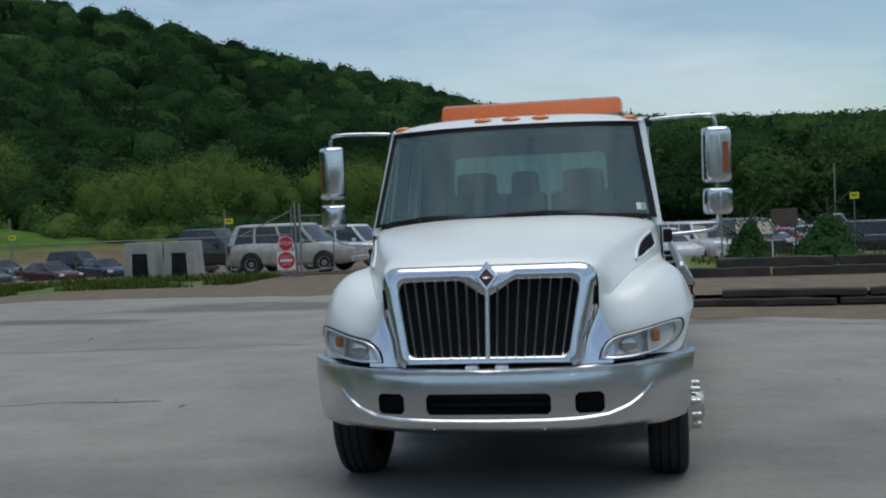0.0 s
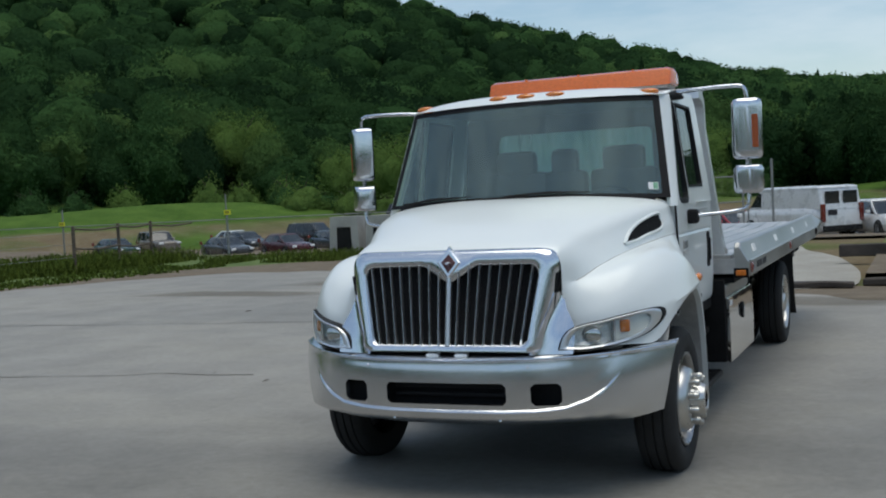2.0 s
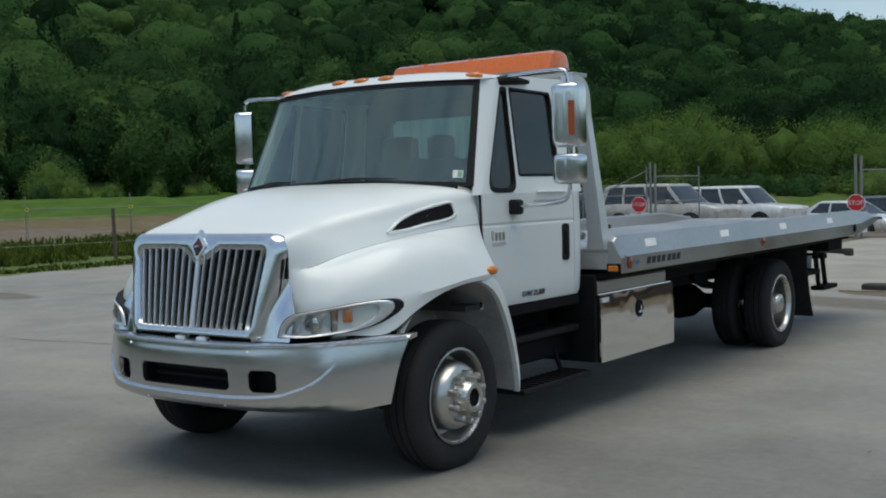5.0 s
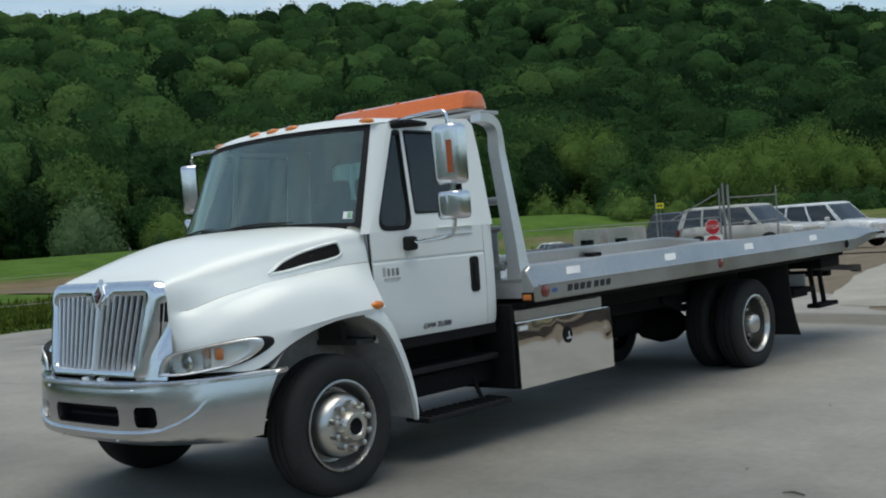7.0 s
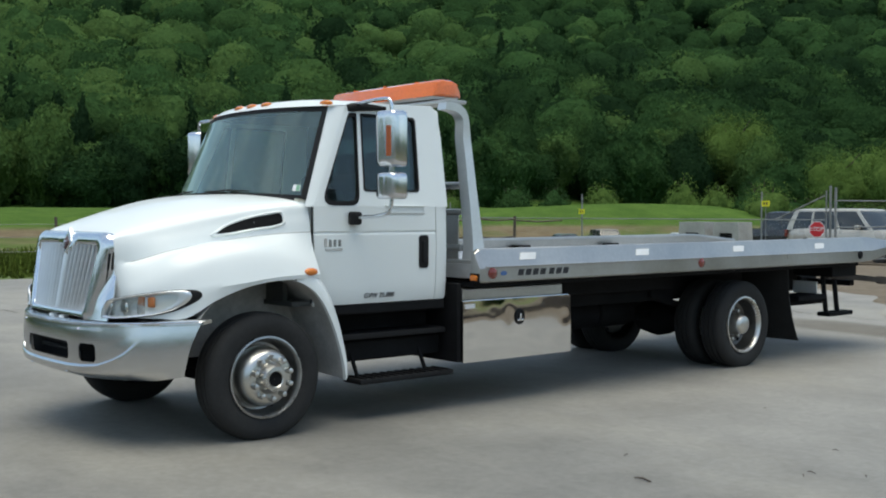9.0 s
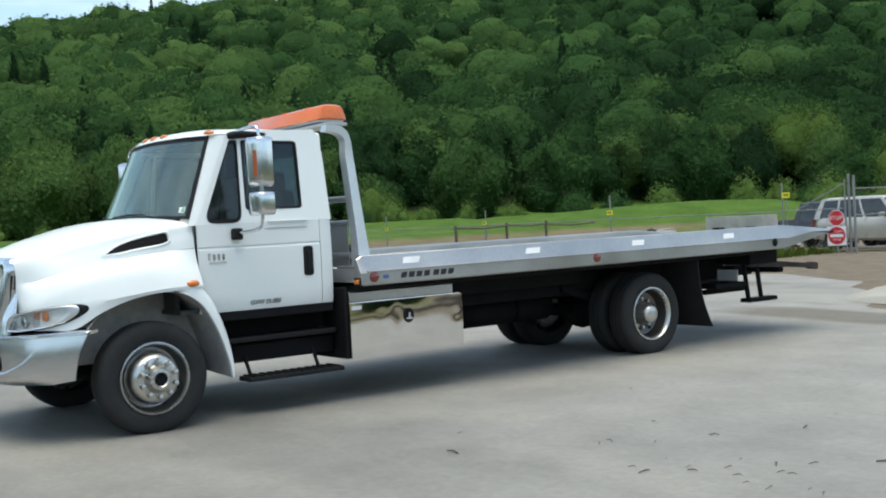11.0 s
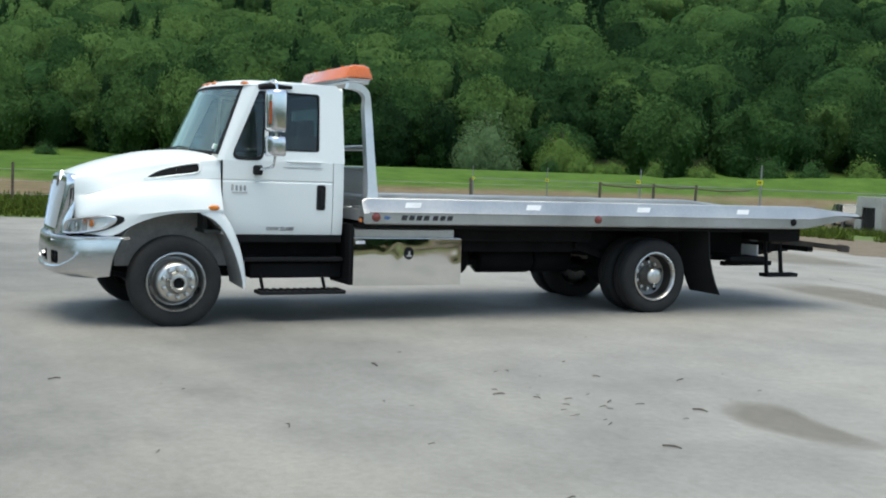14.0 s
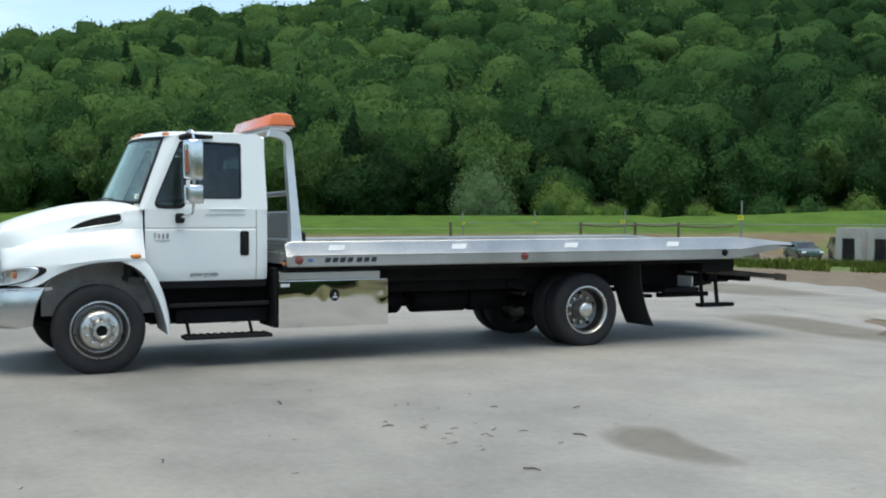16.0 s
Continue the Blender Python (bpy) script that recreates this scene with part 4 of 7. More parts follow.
# chrome wings from the grille to the headlights, and slotted side ends
for s in (1, -1):
    bm = bmesh.new()
    rings = []
    for z in np.linspace(0.858, 1.20, 12):
        xi, yi = interp(z, (0.838, 0.90, 1.0, 1.2), (0.500, 0.520, 0.560, 0.632)), grille_y(z) + interp(z, (0.86, 1.0, 1.2), (-0.012, 0.0, 0.035))
        xo = interp(z, (0.838, 0.93, 1.0, 1.05, 1.10, 1.2), (0.735, 0.745, 0.742, 0.72, 0.69, 0.662))
        yo = interp(z, (0.838, 0.95, 1.05, 1.2), (-0.995, -0.965, -0.925, -0.875))
        cx, cy = xi + 0.03, yo - 0.012
        rings.append([(s * ((1 - t) ** 2 * xi + 2 * t * (1 - t) * cx + t * t * xo), (1 - t) ** 2 * yi + 2 * t * (1 - t) * cy + t * t * yo, z) for t in np.linspace(0, 1, 10)])
    loft(bm, rings, False)
    bmesh.ops.recalc_face_normals(bm, faces=bm.faces)
    bmesh.ops.solidify(bm, geom=bm.faces[:], thickness=0.008)
    part("wing", bm, "chrome", grille, "", 60)
    for k in range(4):
        y0 = -0.945 + 0.026 * k
        bm = bmesh.new()
        slab(bm, rounded([(y0, 1.07 + 0.03 * k), (y0 + 0.013, 1.085 + 0.03 * k), (y0 + 0.030, 1.315 + 0.008 * k), (y0 + 0.017, 1.31 + 0.008 * k)], 0.004, 2), lambda a, b, d: (s * (interp(b, (0.862, 1.45), (0.589, 0.678)) - d), a, b), 0.02)
        part("side_slot", bm, "black", grille)
# two small lamps in the gap under the grille
for x in (-0.10, 0.08):
    bm = nbox(x - 0.04, x + 0.04, -1.05, -1.0, 0.835, 0.862, bev=0.01)
    part("gap_lamp", bm, "reflector", grille)
bm = nbox(-0.66, 0.66, -1.02, -0.86, 0.79, 0.85)
part("lower_gap", bm, "black", truck)


# bumper
def bump_y(x):
    return -1.105 + 0.575 * (abs(x) / 1.222) ** 3.5


def fold_z(x):
    """Height of the smile-shaped ledge pressed into the bumper."""
    return interp(abs(x), (0, 0.35, 0.55, 0.70, 0.82, 0.90, 0.945, 0.96), (0.538, 0.541, 0.548, 0.563, 0.606, 0.658, 0.705, 0.73))


bumper = root("front_bumper")
bumper.parent = truck
bumper["label"] = "bright brushed-metal front bumper with three openings"
SLOT, FOG, Z_LO, Z_HI = 0.372, (0.512, 0.680), 0.580, 0.704
XS = sorted({round(v, 4) for v in (*np.linspace(0, SLOT - 0.022, 12), SLOT, *np.linspace(SLOT + 0.02, FOG[0], 6), FOG[0] + 0.022, *np.linspace(FOG[0] + 0.05, FOG[1] - 0.05, 3), FOG[1] - 0.022, *np.linspace(FOG[1], 1.0, 18), *np.linspace(1.02, 1.222, 16))})


def bump_rows(x):
    ax = abs(x)
    zt = 0.848 + 0.032 * (ax / 1.19) ** 1.6
    zb = 0.443 + 0.03 * (ax / 1.19) ** 2 + max(0, ax - 1.0) * 0.1
    fz = fold_z(x)
    low = [*np.linspace(zb, fz - 0.004, 9), fz, fz + 0.006, fz + 0.012]
    mid = [Z_LO, Z_LO + 0.022, *np.linspace(Z_LO + 0.022, Z_HI - 0.022, 6)[1:-1], Z_HI - 0.022, *np.linspace(Z_HI, zt, 12)]
    if ax > FOG[1] + 1e-4:
        k = min(1, (ax - FOG[1]) / 0.04)
        even = np.linspace(fz + 0.012, zt, len(mid) + 2)[2:]
        mid = [m * (1 - k) + e * k for m, e in zip(mid, even)]
    return [*low, low[-1] * 0.66 + mid[0] * 0.34, low[-1] * 0.33 + mid[0] * 0.67, *mid], zb, zt


def bump_pt(x, h=None, z=None):
    ax = abs(x)
    _, zb, zt = bump_rows(x)
    if z is None:
        z = zb + (zt - zb) * h
    h = (z - zb) / (zt - zb)
    bulge = -0.026 * math.sin(math.pi * min(1, h * 1.1)) + (0.11 * (max(0, 0.14 - h) / 0.14) ** 1.6) * max(0.0, 1 - max(0, ax - 0.85) / 0.3) + (0.07 * (max(0, h - 0.93) / 0.07) ** 2)
    fz = fold_z(ax)
    if ax < 0.96:                         # pressed in above the ledge, easing out upwards
        deep = 0.015 * min(1, (0.96 - ax) / 0.10)
        bulge += deep * interp(z - fz, (-0.002, 0.012, 0.10, 0.24), (0, 1, 0.85, 0.0))
    side = ax - max(0, ax - 1.0) / 0.222 * (0.060 * (1 - h) + 0.02 * max(0, 0.3 - h))
    return Vector((math.copysign(side, x), bump_y(side) + bulge, z))


bm = bmesh.new()
allx = [-x for x in XS[::-1] if x] + XS
cols = [[bm.verts.new(bump_pt(x, z=z)) for z in bump_rows(x)[0]] for x in allx]
zr = bump_rows(0.0)[0]
holes_ = ((-SLOT, SLOT), FOG, (-FOG[1], -FOG[0]))
for i in range(len(allx) - 1):
    for j in range(len(zr) - 1):
        quad = [cols[i][j], cols[i + 1][j], cols[i + 1][j + 1], cols[i][j + 1]]
        xm = (allx[i] + allx[i + 1]) / 2
        cut = [(x0, x1) for x0, x1 in holes_ if x0 < xm < x1 and 14 <= j < 14 + 7]
        if cut:                            # cut away, but for chamfered corners
            lo_hi, ends = (j == 14, j == 20), (abs(allx[i] - cut[0][0]) < 1e-6, abs(allx[i + 1] - cut[0][1]) < 1e-6)
            if any(lo_hi) and any(ends):
                del quad[{(True, True): 2, (True, False): 3, (False, True): 1, (False, False): 0}[(lo_hi[0], ends[0])]]
                bm.faces.new(quad)
            continue
        bm.faces.new(quad)
bmesh.ops.recalc_face_normals(bm, faces=bm.faces)
bmesh.ops.solidify(bm, geom=bm.faces[:], thickness=0.03)
part("bumper_face", bm, "bumper", bumper, "", 28)
bm = bmesh.new()
tube(bm, [(p_.x * 1.002, p_.y - 0.001, p_.z) for p_ in (bump_pt(x, 0.955) for x in np.linspace(-1.21, 1.21, 49))], 0.008, 6)
part("top_bead", bm, "chrome", bumper, "", 60)
bm = nbox(-0.76, 0.76, -0.99, -0.93, 0.52, 0.80)
part("bumper_core", bm, "black", bumper)
for k in range(2):
    bm = nbox(-0.36, 0.36, -1.02, -1.0, 0.61 + 0.05 * k, 0.635 + 0.05 * k, bev=0.006)
    part("slot_bar", bm, "plastic", bumper)
for s in (1, -1):
    for x, z in ((0.50, 0.80), (0.33, 0.492)):
        bm = bmesh.new()
        bmesh.ops.create_uvsphere(bm, u_segments=10, v_segments=6, radius=0.009, matrix=Matrix.Translation((s * x, bump_pt(x, z=z).y, z)))
        part("bolt", bm, "chrome", bumper)

# headlights
LAMP = [(0.665, 0.885), (0.69, 0.955), (0.75, 1.005), (0.88, 1.032), (1.03, 1.062), (1.12, 1.070), (1.146, 1.045), (1.135, 0.995), (1.08, 0.940), (0.98, 0.905), (0.82, 0.884)]


def lamp_y(x, z):
    return -0.988 + 0.43 * (max(0, x - 0.62) / 0.54) ** 2.2 + 0.06 * (z - 0.9)


lamp_line = [tuple(p) for p in catmull(LAMP + LAMP[:1], 4)][:-1]
for s in (1, -1):
    light = root("headlight")
    light.parent = truck
    light["label"] = "clear headlight with chrome bezel and amber corner"
    c = np.array((0.90, 0.965))
    def lring(k, out):
        return [(s * (c[0] + (x - c[0]) * k), lamp_y(c[0] + (x - c[0]) * k, z) - out, c[1] + (z - c[1]) * k) for x, z in lamp_line]
    bm = bmesh.new()
    loft(bm, [lring(1.02, -0.09), lring(1.02, 0.008), lring(0.96, 0.016), lring(0.84, 0.010), lring(0.81, -0.03)], True, False)
    part("bezel", bm, "bar", light, "bright bezel", 60)
    bm = bmesh.new()
    loft(bm, [lring(1.02, -0.08), lring(1.065, -0.06), lring(1.065, 0.004), lring(1.015, 0.006)], True, False)
    part("lamp_gasket", bm, "plastic", light, "thin black lamp gasket", 60)
    bm = bmesh.new()
    loft(bm, [lring(0.90, -0.035), lring(0.5, -0.06), lring(0.06, -0.07)], True, False)
    part("reflector", bm, "reflector", light, "", 60)
    bm = bmesh.new()
    loft(bm, [lring(0.90, 0.0), lring(0.6, 0.012), lring(0.3, 0.02), lring(0.04, 0.02)], True, False)
    ob = part("lens", bm, "lens", light, "", 80)
    ob.visible_shadow = False
    bm = nbox(-0.028, 0.028, -0.012, 0.012, -0.04, 0.03, bev=0.01)
    bm.transform(Matrix.Translation((s * 0.985, lamp_y(0.985, 0.98) + 0.022, 0.998)) @ Matrix.Rotation(s * 0.45, 4, "Z"))
    part("turn_lamp", bm, "amber", light, "amber turn lamp", 80)
    bm = bmesh.new()
    bmesh.ops.create_uvsphere(bm, u_segments=14, v_segments=8, radius=1)
    for v in bm.verts:
        v.co = Vector((s * (0.82 + 0.062 * v.co.x), lamp_y(0.82, 0.96) + 0.04 + 0.02 * v.co.y, 0.955 + 0.05 * v.co.z))
    part("bulb_bowl", bm, "steel", light, "", 80)
    bm = nbox(min(s * 0.925, s * 0.94), max(s * 0.925, s * 0.94), lamp_y(0.93, 1) + 0.0, lamp_y(0.93, 1) + 0.05, 0.91, 1.04)
    part("divider", bm, "bumper", light)


# cab
def side_x(z):
    return interp(z, (0.85, 1.05, 1.30, 1.64, 2.44), (1.040, 1.058, 1.066, 1.058, 0.952))


cab = root("cab")
cab.parent = truck
cab["label"] = "white day cab with dark-gasketed windows"
UP = lambda s, off: (lambda y, z, d: (s * (side_x(z) + off - d), y, z))
A_LINE = [(0.455, 1.64), (0.50, 1.72), (0.79, 2.365), (0.86, 2.43), (1.66, 2.45), (1.715, 2.40), (1.735, 2.2), (1.745, 1.64)]
QUARTER = rounded([(0.528, 1.645), (0.878, 1.645), (0.912, 2.352), (0.84, 2.352)], [0.075, 0.09, 0.02, 0.03])
MAINWIN = rounded([(0.925, 1.752), (1.468, 1.752), (1.482, 2.345), (0.945, 2.352)], [0.025, 0.035, 0.04, 0.02])
grow = lambda ring, k: [(np.mean([p[0] for p in ring]) + (a - np.mean([p[0] for p in ring])) * k, np.mean([p[1] for p in ring]) + (b - np.mean([p[1] for p in ring])) * k) for a, b in ring]
for s in (1, -1):
    bm = bmesh.new()
    slab(bm, A_LINE, UP(s, 0), 0.045, (grow(QUARTER, 1.0), grow(MAINWIN, 1.0)))
    part("window_frame", bm, "white", cab)
    for ring, nm in ((QUARTER, "quarter_glass"), (MAINWIN, "door_glass")):
        bm = bmesh.new()
        slab(bm, grow(ring, 1.01), UP(s, -0.015), 0.006)
        ob = part(nm, bm, "tint", cab, "dark tinted side glass")
        ob.visible_shadow = False
        bm = bmesh.new()
        slab(bm, grow(ring, 1.0), UP(s, 0.004), 0.03, (grow(ring, 0.945 if nm == "door_glass" else 0.91),))
        part("gasket", bm, "plastic", cab)
    # lower door and rear corner
    for nm, y0, y1 in (("door", 0.462, 1.618), ("cab_corner", 1.626, 1.745)):
        bm = bmesh.new()
        zs = [0.90, 0.93, 1.05, 1.2, 1.33, 1.425, 1.44, 1.455, 1.55, 1.64]
        ys = list(np.linspace(y0, y1, 12 if nm == "door" else 4))
        def px(z, y):
            groove = 0.010 if abs(z - 1.44) < 0.006 and nm == "door" else 0.0
            tuck = 0.012 if z < 0.915 else 0
            return side_x(z) - groove - tuck - (0.02 * max(0, y - 1.70) / 0.045 if nm == "cab_corner" else 0)
        loft(bm, [[(s * px(z, y), y, z) for y in ys] for z in zs], False)
        bmesh.ops.recalc_face_normals(bm, faces=bm.faces)
        bmesh.ops.solidify(bm, geom=bm.faces[:], thickness=0.035)
        d = part(nm, bm, "white", cab, "white truck door with black recessed handle" if nm == "door" else "", 25)
        if nm == "door":
            bm = bmesh.new()
            slab(bm, rounded([(1.445, 1.155), (1.54, 1.155), (1.54, 1.415), (1.445, 1.415)], 0.03), lambda a, b, dd: (s * (side_x(b) + 0.008 - dd), a, b), 0.02)
            h = part("handle", bm, "plastic", d, "black moulded door handle")
            bm = nbox(min(s * 1.065, s * 1.085), max(s * 1.065, s * 1.085), 1.475, 1.515, 1.20, 1.37, bev=0.008)
            part("pull", bm, "plastic", d)
            bm = nbox(min(s * 1.05, s * 1.066), max(s * 1.05, s * 1.066), 1.08, 1.50, 1.583, 1.590)
            part("name_strip", bm, "liner", d)
            bm = nbox(min(s * 1.05, s * 1.075), max(s * 1.05, s * 1.075), 1.12, 1.50, 1.640, 1.650, bev=0.003)
            part("belt_bead", bm, "white", d)
            # badge: plain bars in place of the model name
            for k in range(4):
                bm = nbox(min(s * 1.06, s * 1.0715), max(s * 1.06, s * 1.0715), 0.55 + 0.042 * k, 0.572 + 0.042 * k, 1.340, 1.402 - (0.01 if k else 0), bev=0.004)
                part("badge_bar", bm, "rimsteel" if k else "liner", d)
            bm = nbox(min(s * 1.06, s * 1.0705), max(s * 1.06, s * 1.0705), 0.56, 0.71, 1.312, 1.327)
            part("badge_bar", bm, "liner", d)
            ob = words("GVW 25,000", 0.054, "decal", Matrix.Translation((s * 1.0545, 1.06, 0.958)) @ Euler((radians(90), 0, radians(90 if s > 0 else -90))).to_matrix().to_4x4(), d, "lettering", 0.2)
for s in (1, -1):                          # scuttle corner behind the hood
    part("scuttle", nbox(min(s * 0.80, s * 1.032), max(s * 0.80, s * 1.032), 0.462, 0.60, 1.42, 1.668, bev=0.01), "white", cab)
# dark seam between hood and door
for s in (1, -1):
    bm = bmesh.new()
    tube(bm, [(s * (side_x(z) - 0.012), 0.454, z) for z in (0.92, 1.1, 1.3, 1.5, 1.66)], 0.007, 6)
    part("seam", bm, "black", cab)


# windscreen: a bowed sheet
def ws_pt(u, v, out=0.0):
    """u across from -1 to 1, v up from 0 to 1."""
    w = 1.035 + (0.925 - 1.035) * v
    yb, yt = 0.19, 0.515
    bow = (0.24 - 0.06 * v) * abs(u) ** 2.2
    z = 1.725 + (2.405 - 1.725) * v - 0.035 * u * u * (1 - v) - 0.02 * u * u * v
    return Vector((u * w, yb + (yt - yb) * v + bow - out, z + out * 0.4))


def ws_sheet(u0, u1, v0, v1, out, nu=24, nv=10):
    bm = bmesh.new()
    loft(bm, [[ws_pt(u, v, out) for u in np.linspace(u0, u1, nu)] for v in np.linspace(v0, v1, nv)], False)
    return bm


ob = part("windscreen", ws_sheet(-0.985, 0.985, 0.0, 1.0, 0.0), "glass", cab, "large bowed windscreen", 80)
ob.visible_shadow = False
bm = bmesh.new()
for u0, u1, v0, v1 in ((-0.99, 0.99, 0.955, 1.0), (-0.99, 0.99, 0.0, 0.035), (-0.99, -0.955, 0.0, 1.0), (0.945, 0.99, 0.0, 1.0)):
    loft(bm, [[ws_pt(u, v, 0.004) for u in np.linspace(u0, u1, 20)] for v in np.linspace(v0, v1, 8)], False)
bmesh.ops.solidify(bm, geom=bm.faces[:], thickness=0.012)
part("windscreen_gasket", bm, "plastic", cab, "black windscreen gasket", 60)
bm = bmesh.new()
loft(bm, [[ws_pt(u, v, 0.003) for u in np.linspace(0.865, 0.925, 4)] for v in np.linspace(0.075, 0.145, 3)], False)
part("inspection_sticker", bm, "tape", cab, "small white and green inspection sticker")
bm = bmesh.new()
loft(bm, [[ws_pt(u, v, 0.005) for u in np.linspace(0.895, 0.922, 3)] for v in np.linspace(0.08, 0.14, 3)], False)
part("sticker_mark", bm, "sticker", cab)
for s in (1, -1):
    bm = bmesh.new()                     # A pillar
    rings = []
    for v in np.linspace(-0.08, 1.02, 10):
        p = ws_pt(0.985, v)
        q = Vector((side_x(p.z) + 0.002, p.y + 0.085 + 0.035 * max(0, v), p.z))
        rings.append([(s * p.x, p.y, p.z), (s * (p.x * 0.5 + q.x * 0.5 + 0.008), p.y * 0.6 + q.y * 0.4, p.z), (s * q.x, q.y, q.z), (s * (q.x - 0.05), q.y, q.z), (s * (p.x - 0.03), p.y + 0.03, p.z)])
    loft(bm, rings, True, True)
    part("pillar", bm, "white", cab, "", 60)
# cowl between hood and windscreen
bm = bmesh.new()
loft(bm, [[ws_pt(u, v, o) for u in np.linspace(-0.90, 0.90, 24)] for v, o in ((-0.10, -0.05), (-0.03, 0.0), (0.02, 0.004))], False)
bmesh.ops.solidify(bm, geom=bm.faces[:], thickness=0.01)
part("cowl", bm, "plastic", cab, "", 50)
# wipers
for s, x0, x1 in ((1, -0.05, 0.52), (-1, -0.86, -0.30)):
    bm = bmesh.new()
    a, b = ws_pt(x0 / 1.0, 0.02, 0.03), ws_pt(x1 / 1.0, 0.045, 0.022)
    tube(bm, [a, a.lerp(b, 0.5) + Vector((0, -0.005, 0.012)), b], [0.008, 0.009, 0.004], 6)
    part("wiper", bm, "plastic", cab, "black wiper")

# roof with a lip over the windscreen
bm = bmesh.new()
rows = []
for i, v in enumerate(np.linspace(0, 1, 18)):
    row = []
    for u in np.linspace(-1, 1, 25):
        p = ws_pt(u, 1.0)
        yf = p.y - 0.012
        y = yf + (1.735 - yf) * v
        edge = 1 - abs(u) ** 5
        rise = interp(v, (0, 0.03, 0.08, 0.2, 0.5, 0.9, 0.97, 1.0), (0.0, 0.016, 0.038, 0.058, 0.068, 0.062, 0.05, 0.0))
        zb = 2.395 - 0.0 * abs(u)
        z = zb + 0.012 * (1 - u * u) + rise * (0.25 + 0.75 * edge) + (0.02 if v > 0.02 else 0) * edge
        w = 0.945 + 0.012 * math.sin(math.pi * min(1, v * 1.2))
        row.append((u * w, y, z))
    rows.append(row)
loft(bm, rows, False)
bmesh.ops.solidify(bm, geom=bm.faces[:], thickness=-0.03)
part("roof", bm, "white", cab, "white cab roof", 50)
for x in (-0.837, -0.208, 0.0, 0.211, 0.837):
    bm = bmesh.new()
    bmesh.ops.create_uvsphere(bm, u_segments=16, v_segments=8, radius=1)
    yy = 0.575 + 0.18 * (abs(x) / 0.92) ** 2.2
    for v in bm.verts:
        v.co = Vector((x + 0.074 * v.co.x, yy + 0.04 * v.co.y, 2.442 - 0.02 * (abs(x) > 0.5) + 0.026 * v.co.z))
    part("roof_marker", bm, "amber", cab, "amber roof marker lamp", 80)
# back wall with rear window, floor, interior
bm = bmesh.new()
slab(bm, rounded([(-1.02, 0.92), (1.02, 0.92), (0.935, 2.43), (-0.935, 2.43)], 0.06), lambda a, b, d: (a, 1.745 - d, b), 0.04, (rounded([(-0.66, 1.60), (0.66, 1.60), (0.64, 2.25), (-0.64, 2.25)], 0.06),))
part("back_wall", bm, "white", cab)
bm = bmesh.new()
slab(bm, rounded([(-1.0, 0.94), (1.0, 0.94), (0.90, 2.39), (-0.90, 2.39)], 0.06), lambda a, b, d: (a, 1.700 - d, b), 0.012, (rounded([(-0.65, 1.61), (0.65, 1.61), (0.63, 2.24), (-0.63, 2.24)], 0.06),))
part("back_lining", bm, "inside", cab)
bm = nbox(-0.67, 0.67, 1.722, 1.728, 1.59, 2.26)
ob = part("rear_glass", bm, "rear_glass", cab)
ob.visible_shadow = False
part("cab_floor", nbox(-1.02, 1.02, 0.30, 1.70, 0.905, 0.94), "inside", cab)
part("firewall", nbox(-0.86, 0.86, 0.32, 0.36, 0.92, 1.62), "inside", cab)
bm = bmesh.new()
loft(bm, [[(x, y, z) for y, z in ((0.42, 1.40), (0.40, 1.66), (0.52, 1.69), (0.80, 1.66), (0.84, 1.58), (0.80, 1.40))] for x in (-0.88, -0.5, 0.0, 0.5, 0.88)], True, True)
part("dashboard", bm, "dash", cab, "grey vinyl dashboard", 40)
bm = bmesh.new()
wheel_pts = [(0.45 + 0.21 * math.cos(a), 0.98 + 0.10 * math.sin(a), 1.60 + 0.18 * math.sin(a)) for a in np.linspace(0, math.tau, 25)]
tube(bm, wheel_pts, 0.016, 6, False)
tube(bm, [(0.25, 0.985, 1.605), (0.45, 0.96, 1.58), (0.65, 0.985, 1.605)], 0.018, 6)
tube(bm, [(0.45, 0.96, 1.58), (0.45, 0.78, 1.50)], 0.03, 8)
part("steering_wheel", bm, "plastic", cab)
for x, w in ((0.45, 0.27), (-0.42, 0.27), (-0.02, 0.18)):
    bm = bmesh.new()
    box(bm, x - w, x + w, 1.05, 1.50, 1.15, 1.32, 0.05)
    box(bm, x - w, x + w, 1.44, 1.60, 1.28, 1.93, 0.06)
    box(bm, x - w * 0.62, x + w * 0.62, 1.45, 1.57, 1.90, 2.10, 0.05)
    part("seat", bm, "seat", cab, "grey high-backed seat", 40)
part("headliner", nbox(-0.90, 0.90, 0.80, 1.70, 2.385, 2.40), "inside", cab)

